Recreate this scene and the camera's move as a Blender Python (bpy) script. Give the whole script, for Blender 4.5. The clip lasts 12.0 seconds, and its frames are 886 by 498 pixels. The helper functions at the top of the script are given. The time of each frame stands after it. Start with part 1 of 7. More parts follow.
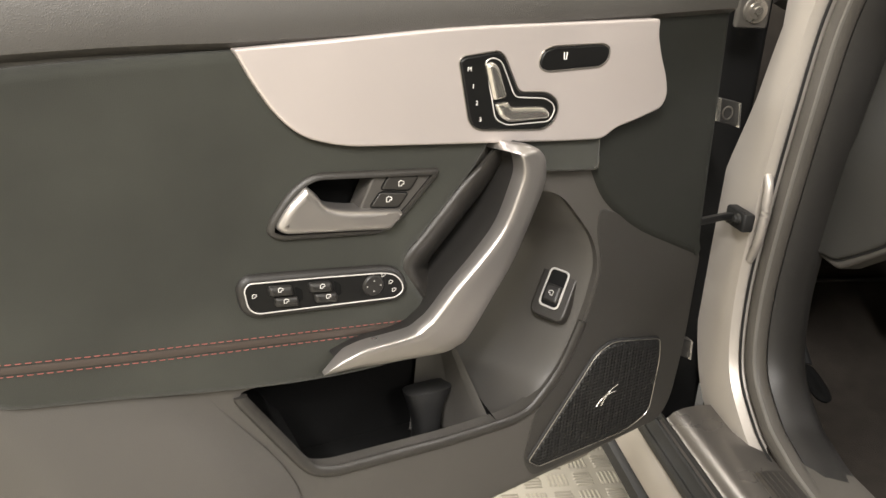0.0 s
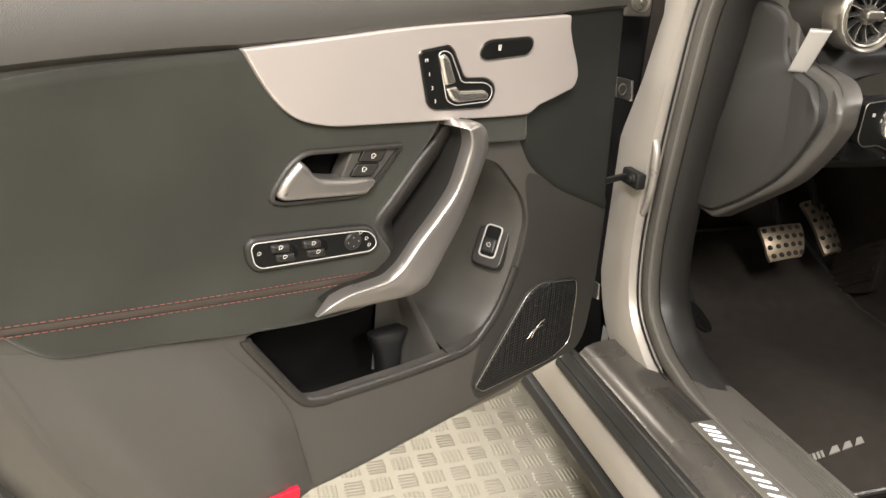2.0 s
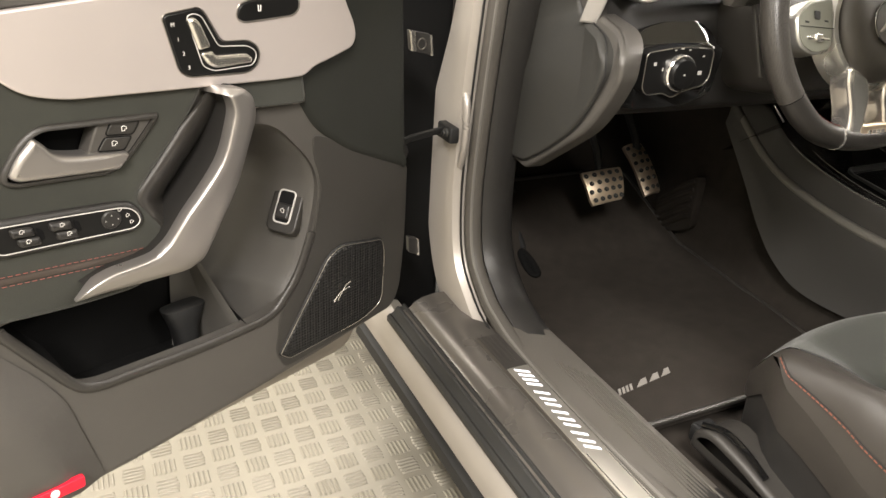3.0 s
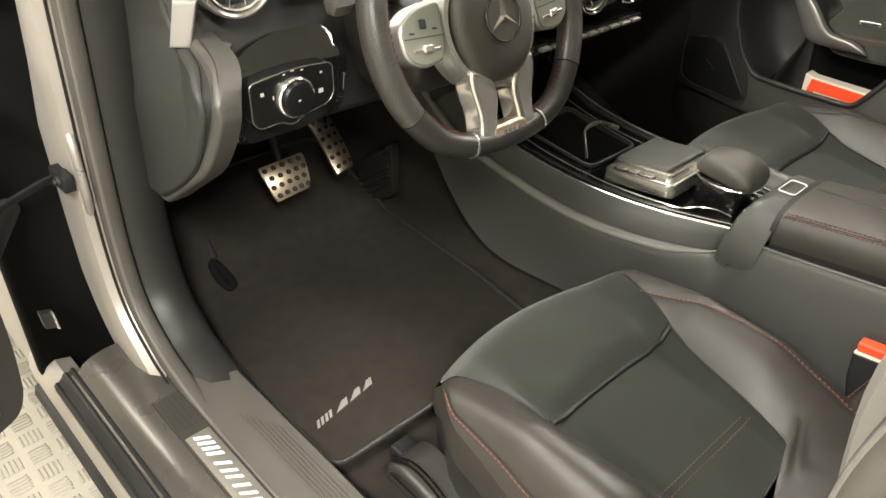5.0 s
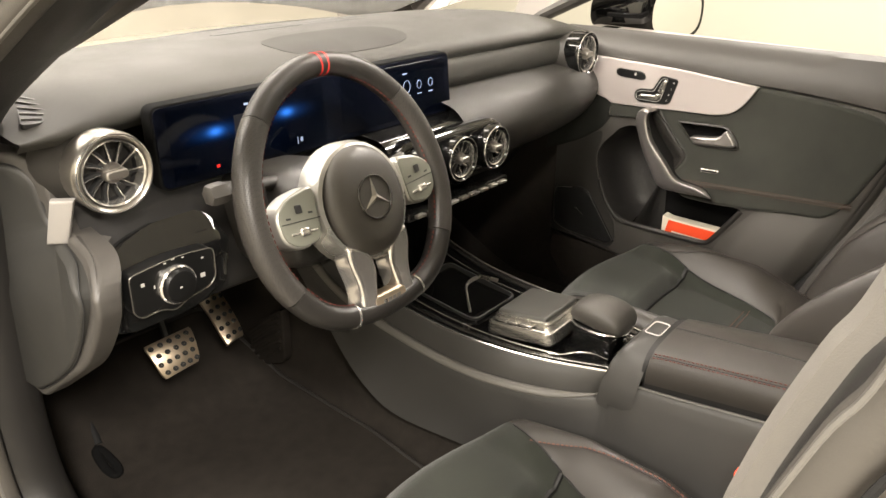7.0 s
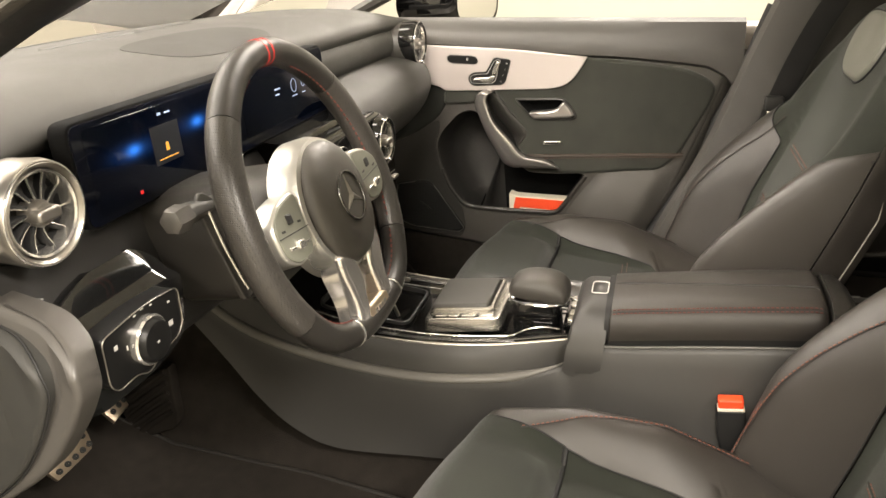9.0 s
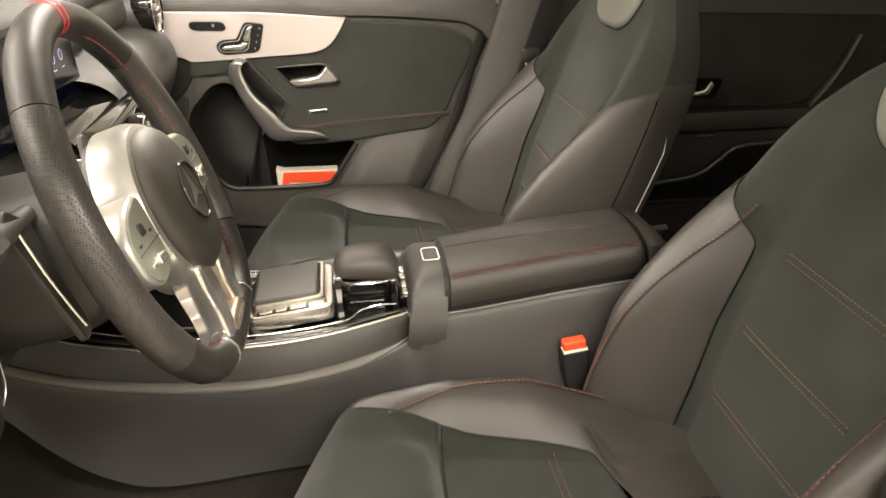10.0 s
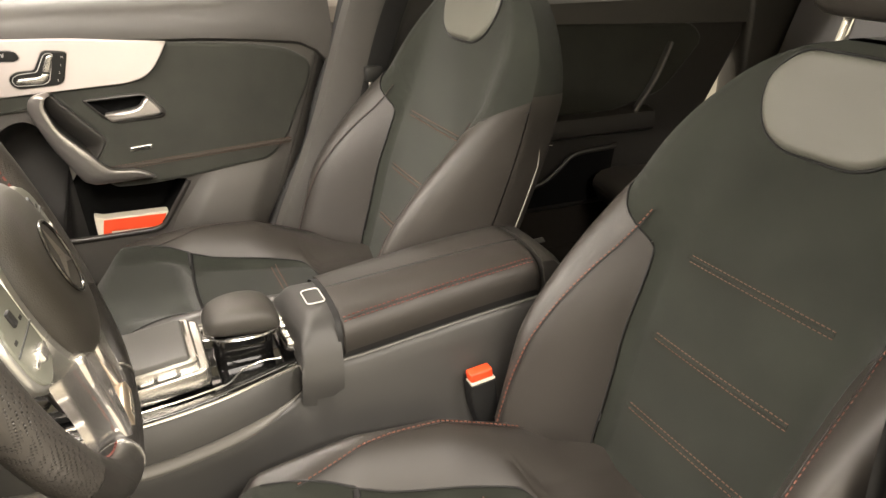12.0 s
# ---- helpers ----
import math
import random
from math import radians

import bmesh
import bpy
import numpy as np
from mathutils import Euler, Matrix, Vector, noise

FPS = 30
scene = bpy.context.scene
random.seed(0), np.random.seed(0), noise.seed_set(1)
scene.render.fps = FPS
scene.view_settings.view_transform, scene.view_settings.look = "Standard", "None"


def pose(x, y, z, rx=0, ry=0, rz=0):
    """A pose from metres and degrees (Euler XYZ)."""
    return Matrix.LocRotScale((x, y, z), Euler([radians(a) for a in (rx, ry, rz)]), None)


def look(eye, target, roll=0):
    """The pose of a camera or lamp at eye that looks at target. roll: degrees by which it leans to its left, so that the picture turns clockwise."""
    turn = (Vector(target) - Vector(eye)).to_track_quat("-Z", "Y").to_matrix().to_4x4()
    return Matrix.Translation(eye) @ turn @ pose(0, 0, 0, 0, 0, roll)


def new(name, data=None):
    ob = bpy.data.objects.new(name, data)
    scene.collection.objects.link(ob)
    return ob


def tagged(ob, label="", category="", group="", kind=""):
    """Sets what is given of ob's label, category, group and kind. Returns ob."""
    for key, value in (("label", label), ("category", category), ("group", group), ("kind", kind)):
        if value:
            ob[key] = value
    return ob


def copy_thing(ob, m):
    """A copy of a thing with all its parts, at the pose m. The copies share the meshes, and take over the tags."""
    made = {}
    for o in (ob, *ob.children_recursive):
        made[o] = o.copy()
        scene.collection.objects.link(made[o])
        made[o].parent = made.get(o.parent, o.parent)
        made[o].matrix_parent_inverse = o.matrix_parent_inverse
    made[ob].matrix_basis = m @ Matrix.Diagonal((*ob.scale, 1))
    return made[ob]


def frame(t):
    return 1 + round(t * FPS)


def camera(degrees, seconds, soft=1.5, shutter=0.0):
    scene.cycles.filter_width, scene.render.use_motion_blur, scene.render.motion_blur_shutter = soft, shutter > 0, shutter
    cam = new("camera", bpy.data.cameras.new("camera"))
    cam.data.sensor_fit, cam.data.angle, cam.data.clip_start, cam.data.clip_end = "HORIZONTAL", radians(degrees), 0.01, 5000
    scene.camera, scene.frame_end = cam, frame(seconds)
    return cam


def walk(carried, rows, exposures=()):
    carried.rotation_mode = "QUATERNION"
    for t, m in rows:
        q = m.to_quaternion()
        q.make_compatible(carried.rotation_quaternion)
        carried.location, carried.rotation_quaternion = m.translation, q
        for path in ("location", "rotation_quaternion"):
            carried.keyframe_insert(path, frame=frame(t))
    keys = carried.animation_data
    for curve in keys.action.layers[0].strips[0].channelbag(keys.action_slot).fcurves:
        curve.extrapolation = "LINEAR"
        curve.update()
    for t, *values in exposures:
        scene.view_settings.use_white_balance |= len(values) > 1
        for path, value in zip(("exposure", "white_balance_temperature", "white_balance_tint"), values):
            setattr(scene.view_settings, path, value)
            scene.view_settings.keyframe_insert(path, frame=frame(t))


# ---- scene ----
from mathutils.geometry import delaunay_2d_cdt

cam = camera(60.7, 12.0)
PATH = [
    (0, (-1.395, 0.229, 0.973), (-1.102, 2.073, 0.256), 2.9),
    (0.5, (-1.443, 0.204, 0.976), (-1.092, 2.037, 0.256), 3.1),
    (1, (-1.489, 0.177, 0.975), (-1.088, 1.996, 0.246), 3.2),
    (1.5, (-1.519, 0.147, 0.986), (-1.054, 1.945, 0.244), 3.3),
    (2, (-1.492, 0.104, 1.006), (-0.929, 1.865, 0.242), 3.4),
    (2.5, (-1.434, 0.081, 1.018), (-0.749, 1.777, 0.21), 3.6),
    (3, (-1.369, 0.074, 1.027), (-0.56, 1.682, 0.154), 3.7),
    (3.5, (-1.307, 0.069, 1.061), (-0.393, 1.566, 0.099), 3.7),
    (3.7, (-1.277, 0.069, 1.073), (-0.327, 1.523, 0.08), 3.6),
    (5.3, (-1.04, 0.14, 1.195), (0.154, 1.296, 0.082), 1.8),
    (5.5, (-1.031, 0.133, 1.201), (0.2, 1.285, 0.125), 1.9),
    (6, (-1.029, 0.116, 1.226), (0.286, 1.265, 0.251), 1.6),
    (6.5, (-1.038, 0.104, 1.237), (0.347, 1.255, 0.366), 1.3),
    (7, (-1.063, 0.103, 1.234), (0.378, 1.235, 0.435), 1.0),
    (7.2, (-1.08, 0.103, 1.226), (0.387, 1.221, 0.453), 0.9),
    (8.8, (-1.183, 0.365, 1.165), (0.56, 1.025, 0.44), -1.5),
    (9, (-1.16, 0.428, 1.167), (0.619, 0.944, 0.413), -1.6),
    (9.5, (-1.11, 0.549, 1.156), (0.716, 0.677, 0.349), -1.3),
    (10, (-1.089, 0.625, 1.147), (0.707, 0.377, 0.305), -0.6),
    (10.5, (-1.083, 0.675, 1.139), (0.649, 0.119, 0.307), 0.1),
    (11, (-1.062, 0.698, 1.143), (0.642, 0.003, 0.36), -0.2),
    (11.5, (-1.016, 0.713, 1.121), (0.673, -0.022, 0.342), -0.3),
    (12, (-0.963, 0.718, 1.122), (0.716, -0.025, 0.329), -0.2),
]
walk(cam, [(t, look(eye, target, roll)) for t, eye, target, roll in PATH], [(0, 0.0, 6350, 11), (1.5, 0.05, 6400, 11), (2.5, 0.07, 6450, 11), (3.5, 0.05, 6550, 12), (5.5, 0.4, 6450, 6), (7.2, 0.3, 6800, 12), (9.5, 0.3, 6900, 11), (10.5, 0.32, 6900, 12), (12, 0.45, 6850, 12)])

# ---- world and lights ----
world = bpy.data.worlds.new("showroom_air")
world.use_nodes = True
world.node_tree.nodes["Background"].inputs[0].default_value = (1.0, 0.94, 0.82, 1)
world.node_tree.nodes["Background"].inputs[1].default_value = 0.05
scene.world = world
scene.view_settings.exposure = 0.0


def area_lamp(name, at, size_x, size_y, power, colour, target):
    data = bpy.data.lights.new(name, "AREA")
    data.shape, data.size, data.size_y, data.energy, data.color = "RECTANGLE", size_x, size_y, power, colour
    ob = new(name, data)
    ob.matrix_basis = look(at, target)
    return ob


WARM = (1.0, 0.945, 0.87)
# Unseen lamps, added and tuned to brighten the door, cabin and seats.
for lx, ly, power in ((-2.4, -2.2, 440), (-2.7, 0.9, 120), (-4.4, 0.5, 165), (-2.4, 3.4, 80), (3.0, 0.5, 230), (0.4, -3.2, 200), (-0.9, 4.4, 98), (1.4, 4.4, 165), (0.3, 2.6, 40)):
    area_lamp("fill_lamp", (lx, ly, 3.4), 0.5, 1.9, power, WARM, (lx, ly, 0))

# ---- small tools ----


def mix(a, b, t):
    return a + (b - a) * t


def spline(pts, n=8, closed=False):
    """Catmull-Rom points through pts, n to a span."""
    p = [Vector(q) for q in pts]
    m = len(p)
    out = []
    for i in range(m if closed else m - 1):
        a, b = p[i], p[(i + 1) % m]
        z = p[i - 1] if closed or i else a * 2 - b
        c = p[(i + 2) % m] if closed or i + 2 < m else b * 2 - a
        for k in range(n):
            t = k / n
            out.append(0.5 * (2 * a + (b - z) * t + (2 * z - 5 * a + 4 * b - c) * t * t + (3 * a - z - 3 * b + c) * t ** 3))
    if not closed:
        out.append(p[-1].copy())
    return out


def fillet(pts, r, n=5):
    """A polygon with its corners rounded; r one radius or one a corner."""
    p = [Vector(q) for q in pts]
    m = len(p)
    out = []
    for i in range(m):
        a, b, c = p[i - 1], p[i], p[(i + 1) % m]
        ri = r[i] if isinstance(r, (list, tuple)) else r
        d1, d2 = (a - b), (c - b)
        k = min(ri, d1.length * 0.48, d2.length * 0.48)
        s, e = b + d1.normalized() * k, b + d2.normalized() * k
        for j in range(n + 1):
            t = j / n
            out.append(s * (1 - t) ** 2 + b * 2 * t * (1 - t) + e * t * t)
    return out


def inset(pts, d):
    """The closed 2D outline moved inwards by d (left-turning or not)."""
    p = [Vector((q[0], q[1])) for q in pts]
    m = len(p)
    area = sum(p[i - 1].x * p[i].y - p[i].x * p[i - 1].y for i in range(m))
    s = 1 if area > 0 else -1
    out = []
    for i in range(m):
        a, b, c = p[i - 1], p[i], p[(i + 1) % m]
        e1, e2 = (b - a), (c - b)
        if e1.length < 1e-7 or e2.length < 1e-7:
            out.append(b.copy())
            continue
        n1, n2 = Vector((-e1.y, e1.x)).normalized(), Vector((-e2.y, e2.x)).normalized()
        k = n1 + n2
        k = k / max(k.length_squared / 2, 0.35)
        out.append(b + k * d * s)
    return out


def loft(rings, closed=True, caps=True, bm=None):
    """A skin over rings of equal length."""
    bm = bm or bmesh.new()
    vs = [[bm.verts.new(p) for p in r] for r in rings]
    n = len(rings[0])
    for a, b in zip(vs, vs[1:]):
        for i in range(n if closed else n - 1):
            j = (i + 1) % n
            try:
                bm.faces.new((a[i], a[j], b[j], b[i]))
            except ValueError:
                pass
    if caps and closed:
        for r in (vs[0], vs[-1]):
            try:
                bm.faces.new(r)
            except ValueError:
                pass
    return bm


def skin(sections, nu=6, nv=6, closed=False):
    """A smooth open skin through a few sections (lists of points), refined both ways; returns rows of points."""
    fine = [spline(s, nu, closed) for s in sections]
    cols = [spline([r[i] for r in fine], nv) for i in range(len(fine[0]))]
    return [[c[j] for c in cols] for j in range(len(cols[0]))]


def inside(x, y, outline):
    hit = False
    for a, b in zip(outline, outline[1:] + outline[:1]):
        if (a[1] > y) != (b[1] > y) and x < a[0] + (b[0] - a[0]) * (y - a[1]) / (b[1] - a[1]):
            hit = not hit
    return hit


def fill_grid(bm, f, w, loops, verts, step):
    """Fills the area between flat outlines with small triangles that follow f's curve."""
    pts, keep, edges = [], [], []
    for lp, vs in zip(loops, verts):
        n0 = len(pts)
        pts += [Vector((q[0], q[1])) for q in lp]
        keep += list(vs)
        edges += [(n0 + i, n0 + (i + 1) % len(lp)) for i in range(len(lp))]
    xs, ys = [q.x for q in pts], [q.y for q in pts]
    grid = [(x, y) for x in np.arange(min(xs) + step / 2, max(xs), step) for y in np.arange(min(ys) + step / 2, max(ys), step)]
    for x, y in grid:
        if inside(x, y, loops[0]) and not any(inside(x, y, h) for h in loops[1:]) and min((q.x - x) ** 2 + (q.y - y) ** 2 for q in pts) > (0.4 * step) ** 2:
            pts.append(Vector((x, y)))
    vs, es, fs, ov, oe, of = delaunay_2d_cdt(pts, edges, [], 0, 1e-7)
    made = []
    for p, o in zip(vs, ov):
        old = [k for k in o if k < len(keep)]
        made.append(keep[old[0]] if old else bm.verts.new(f(p.x, p.y, w)))
    for q in fs:
        cx, cy = sum(vs[k].x for k in q) / len(q), sum(vs[k].y for k in q) / len(q)
        tri = [made[k] for k in q]
        if inside(cx, cy, loops[0]) and not any(inside(cx, cy, h) for h in loops[1:]) and len(set(tri)) > 2 and not bm.faces.get(tri):
            bm.faces.new(tri)


def slab(f, outline, w0, w1, r=0.004, seg=3, holes=(), bm=None, grid=0.0):
    """A plate with a rounded upper rim; f takes (u, v, w) to a place. holes: outlines cut through it. grid: size of the top's triangles."""
    bm = bm or bmesh.new()
    o = [Vector((q[0], q[1])) for q in outline]
    rings = [[f(q.x, q.y, w0) for q in o]]
    for k in range(seg + 1):
        a = math.pi / 2 * k / seg
        ring = inset(o, r * (1 - math.cos(a)))
        rings.append([f(q.x, q.y, w1 - r * (1 - math.sin(a))) for q in ring])
    rings.append([f(q.x, q.y, w1) for q in inset(o, r + min(0.0015, r * 0.3))])
    loft(rings, True, False, bm)
    bm.verts.ensure_lookup_table()
    n = len(o)
    top = list(bm.verts[-n:])
    start = len(bm.verts) - n * len(rings)
    low = [bm.verts[start + i] for i in range(n)]
    edges, cuts = [], []

    def edge(a, b):
        return bm.edges.get((a, b)) or bm.edges.new((a, b))
    if holes:
        edges = [edge(top[i], top[(i + 1) % n]) for i in range(n)]
        back = [edge(low[i], low[(i + 1) % n]) for i in range(n)]
        for h in holes:
            m = len(h)
            h = [Vector((q[0], q[1])) for q in h]
            up = [bm.verts.new(f(q[0], q[1], w1)) for q in h]
            dn = [bm.verts.new(f(q[0], q[1], w0)) for q in h]
            for i in range(m):
                bm.faces.new((up[i], up[(i + 1) % m], dn[(i + 1) % m], dn[i]))
            edges += [edge(up[i], up[(i + 1) % m]) for i in range(m)]
            back += [edge(dn[i], dn[(i + 1) % m]) for i in range(m)]
            cuts.append((h, up))
        if grid:
            fill_grid(bm, f, w1, [inset(o, r + min(0.0015, r * 0.3))] + [h for h, up in cuts], [top] + [up for h, up in cuts], grid)
        else:
            bmesh.ops.triangle_fill(bm, edges=edges, use_beauty=True)
        bmesh.ops.triangle_fill(bm, edges=back, use_beauty=True)
    else:
        bmesh.ops.triangle_fill(bm, edges=[edge(top[i], top[(i + 1) % n]) for i in range(n)], use_beauty=True)
        bmesh.ops.triangle_fill(bm, edges=[edge(low[i], low[(i + 1) % n]) for i in range(n)], use_beauty=True)
    return bm


def floor_of(bm, n):
    """Closes the last ring of n points."""
    bm.verts.ensure_lookup_table()
    v = list(bm.verts[-n:])
    bmesh.ops.triangle_fill(bm, edges=[bm.edges.get((v[i], v[(i + 1) % n])) for i in range(n)], use_beauty=True)
    return bm


def sweep(path, profile, closed=False, up=(0, 0, 1), scale=None, bm=None, caps=True):
    """A profile of (a, b) carried along a path; a lies across, b along up."""
    p = [Vector(q) for q in path]
    m = len(p)
    rings = []
    for i in range(m):
        d = (p[(i + 1) % m] - p[i - 1]) if closed else (p[min(i + 1, m - 1)] - p[max(i - 1, 0)])
        d.normalize()
        side = d.cross(Vector(up))
        side.normalize()
        u = side.cross(d)
        k = scale(i / max(m - 1, 1)) if scale else 1
        if not isinstance(k, tuple):
            k = (k, k)
        rings.append([p[i] + side * a * k[0] + u * b * k[1] for a, b in profile])
    if closed:
        rings.append(rings[0])
    out = loft(rings, True, caps and not closed, bm)
    if closed:
        bmesh.ops.remove_doubles(out, verts=out.verts, dist=1e-6)
    return out


def ringp(r, n=8, sx=1.0, sy=1.0, power=1.0):
    out = []
    for k in range(n):
        c, s = math.cos(2 * math.pi * k / n), math.sin(2 * math.pi * k / n)
        out.append((sx * r * math.copysign(abs(c) ** power, c), sy * r * math.copysign(abs(s) ** power, s)))
    return out


def box(x0, x1, y0, y1, z0, z1, r=0.004, bm=None, seg=2):
    o = fillet([(x0, y0), (x1, y0), (x1, y1), (x0, y1)], r, 3)
    rings = []
    for z, d in ((z0, r), (z0 + r * 0.3, r * 0.3), (z0 + r, 0), (z1 - r, 0), (z1 - r * 0.3, r * 0.3), (z1, r)):
        rings.append([Vector((q.x, q.y, z)) for q in inset(o, d)])
    return loft(rings, True, True, bm)


def lathe(f, profile, n=32, bm=None, caps=False):
    """Turned about the axis of f; profile of (radius, height); f(a, b, h)."""
    rings = [[f(r * math.cos(2 * math.pi * k / n), r * math.sin(2 * math.pi * k / n), h) for k in range(n)] for r, h in profile]
    return loft(rings, True, caps, bm)


def stitch_row(points, normal, length=0.0055, gap=0.003, r=0.0007, bm=None):
    """Short raised threads along a line of points."""
    bm = bm or bmesh.new()
    pts = [Vector(p) for p in points]
    dist = [0.0]
    for a, b in zip(pts, pts[1:]):
        dist.append(dist[-1] + (b - a).length)

    def at(s):
        for i in range(len(dist) - 1):
            if s <= dist[i + 1]:
                return pts[i].lerp(pts[i + 1], (s - dist[i]) / max(dist[i + 1] - dist[i], 1e-9))
        return pts[-1]
    s = 0.0
    while s + length < dist[-1]:
        a, b = at(s), at(s + length)
        nrm = Vector(normal(a)) if callable(normal) else Vector(normal)
        d = (b - a).normalized()
        side = d.cross(nrm).normalized() * r
        h = nrm.normalized() * r * 1.3
        lo = [bm.verts.new(q) for q in (a + side - h, b + side - h, b - side - h, a - side - h)]
        hi = [bm.verts.new(q + h * 2 * 0.9) for q in (a.lerp(b, .15) + side * .5 - h, a.lerp(b, .85) + side * .5 - h, a.lerp(b, .85) - side * .5 - h, a.lerp(b, .15) - side * .5 - h)]
        bm.faces.new(hi)
        for i in range(4):
            bm.faces.new((lo[i], lo[(i + 1) % 4], hi[(i + 1) % 4], hi[i]))
        s += length + gap
    return bm


def thing(name, base=(0, 0, 0), label="", category="", group="", kind=""):
    """An Empty at the thing's base; its parts are written in world metres."""
    ob = new(name)
    ob.empty_display_size = 0.05
    ob.matrix_basis = Matrix.Translation(base)
    return tagged(ob, label, category, group, kind)


def part(name, bm, material, parent=None, label="", smooth=38, kind="", normals=True):
    if normals:
        bmesh.ops.recalc_face_normals(bm, faces=bm.faces)
    me = bpy.data.meshes.new(name)
    bm.to_mesh(me)
    bm.free()
    me.materials.append(material)
    if smooth:
        me.shade_smooth()
        me.set_sharp_from_angle(angle=radians(smooth))
    ob = new(name, me)
    if parent:
        ob.parent = parent
        if parent.type == "EMPTY":
            ob.matrix_parent_inverse = parent.matrix_basis.inverted()
    return tagged(ob, label, kind=kind)


def words(name, text, f, u, v, size, material, parent, mirror=1):
    """Flat lettering in the built-in font, laid on f's face at (u, v)."""
    data = bpy.data.curves.new(name, "FONT")
    data.body, data.size, data.align_x, data.align_y, data.extrude = text, size, "CENTER", "CENTER", 0.0002
    data.materials.append(material)
    ob = new(name, data)
    o = f(u, v, 0)
    ax, ay = (f(u + 0.01 * mirror, v, 0) - o).normalized(), (f(u, v + 0.01, 0) - o).normalized()
    az = ax.cross(ay)
    ob.matrix_basis = Matrix((ax, ay, az)).transposed().to_4x4()
    ob.matrix_basis.translation = o
    m = Matrix((ax, ay, az)).transposed().to_4x4()
    m.translation = o
    ob.matrix_basis = m
    ob.parent = parent
    if parent.type == "EMPTY":
        ob.matrix_parent_inverse = parent.matrix_basis.inverted()
    return ob


# ---- materials ----


def surface(name, colour, rough=0.5, metal=0.0, grain=0.0, grain_scale=900.0, blotch=0.12, blotch_scale=9.0, cells=False, rough_var=0.12, coat=0.0, spec=0.5, sheen=0.0):
    """A procedural surface: slow blotches of colour and gloss, fine relief."""
    m = bpy.data.materials.new(name)
    m.use_nodes = True
    nt = m.node_tree
    b = nt.nodes["Principled BSDF"]
    b.inputs["Metallic"].default_value = metal
    b.inputs["Coat Weight"].default_value = coat
    b.inputs["Specular IOR Level"].default_value = spec
    b.inputs["Sheen Weight"].default_value = sheen
    b.inputs["Sheen Roughness"].default_value = 0.45
    co = nt.nodes.new("ShaderNodeTexCoord")
    n1 = nt.nodes.new("ShaderNodeTexNoise")
    n1.inputs["Scale"].default_value, n1.inputs["Detail"].default_value = blotch_scale, 5
    nt.links.new(co.outputs["Object"], n1.inputs["Vector"])
    ramp = nt.nodes.new("ShaderNodeMix")
    ramp.data_type = "RGBA"
    lo = tuple(c * (1 - blotch) for c in colour)
    hi = tuple(min(c * (1 + blotch), 1) for c in colour)
    ramp.inputs[6].default_value, ramp.inputs[7].default_value = (*lo, 1), (*hi, 1)
    nt.links.new(n1.outputs["Fac"], ramp.inputs[0])
    nt.links.new(ramp.outputs[2], b.inputs["Base Color"])
    rr = nt.nodes.new("ShaderNodeMapRange")
    rr.inputs["From Min"].default_value, rr.inputs["From Max"].default_value = 0.3, 0.7
    rr.inputs["To Min"].default_value, rr.inputs["To Max"].default_value = max(rough - rough_var * 0.5, 0.02), min(rough + rough_var * 0.5, 1)
    nt.links.new(n1.outputs["Fac"], rr.inputs["Value"])
    nt.links.new(rr.outputs[0], b.inputs["Roughness"])
    if grain:
        if cells:
            g = nt.nodes.new("ShaderNodeTexVoronoi")
            g.feature = "DISTANCE_TO_EDGE"
            out = g.outputs["Distance"]
        else:
            g = nt.nodes.new("ShaderNodeTexNoise")
            g.inputs["Detail"].default_value = 3
            out = g.outputs["Fac"]
        g.inputs["Scale"].default_value = grain_scale
        nt.links.new(co.outputs["Object"], g.inputs["Vector"])
        bump = nt.nodes.new("ShaderNodeBump")
        bump.inputs["Strength"].default_value, bump.inputs["Distance"].default_value = grain, 0.001
        nt.links.new(out, bump.inputs["Height"])
        nt.links.new(bump.outputs[0], b.inputs["Normal"])
    return m


def glow(name, colour, power):
    m = bpy.data.materials.new(name)
    m.use_nodes = True
    b = m.node_tree.nodes["Principled BSDF"]
    b.inputs["Base Color"].default_value = (*colour, 1)
    b.inputs["Emission Color"].default_value = (*colour, 1)
    b.inputs["Emission Strength"].default_value = power
    return m


LEATHER = surface("leather", (0.034, 0.0303, 0.0266), 0.39, grain=0.3, grain_scale=700, cells=True, blotch=0.10)
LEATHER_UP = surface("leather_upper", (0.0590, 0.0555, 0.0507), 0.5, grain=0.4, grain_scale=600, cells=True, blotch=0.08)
SUEDE = surface("suede", (0.032, 0.033, 0.0275), 0.85, grain=0.5, grain_scale=1500, blotch=0.5, blotch_scale=11, sheen=0.25, spec=0.2)
SEAT_SUEDE = surface("seat_microfibre", (0.0225, 0.0250, 0.0200), 0.9, grain=0.5, grain_scale=1500, blotch=0.5, blotch_scale=11, sheen=0.16, spec=0.2)
PLASTIC = surface("soft_plastic", (0.027, 0.025, 0.0225), 0.40, grain=0.3, grain_scale=1100, blotch=0.08)
DARK = surface("dark_plastic", (0.009, 0.009, 0.009), 0.6, grain=0.2, grain_scale=900)
SEAL = surface("grey_seal_rubber", (0.072, 0.066, 0.058), 0.55, grain=0.2, grain_scale=500)
RUBBER = surface("rubber", (0.018, 0.018, 0.017), 0.6, grain=0.2, grain_scale=400)
GLOSS = surface("gloss_black", (0.005, 0.005, 0.005), 0.05, coat=0.3, spec=0.45, rough_var=0.03)
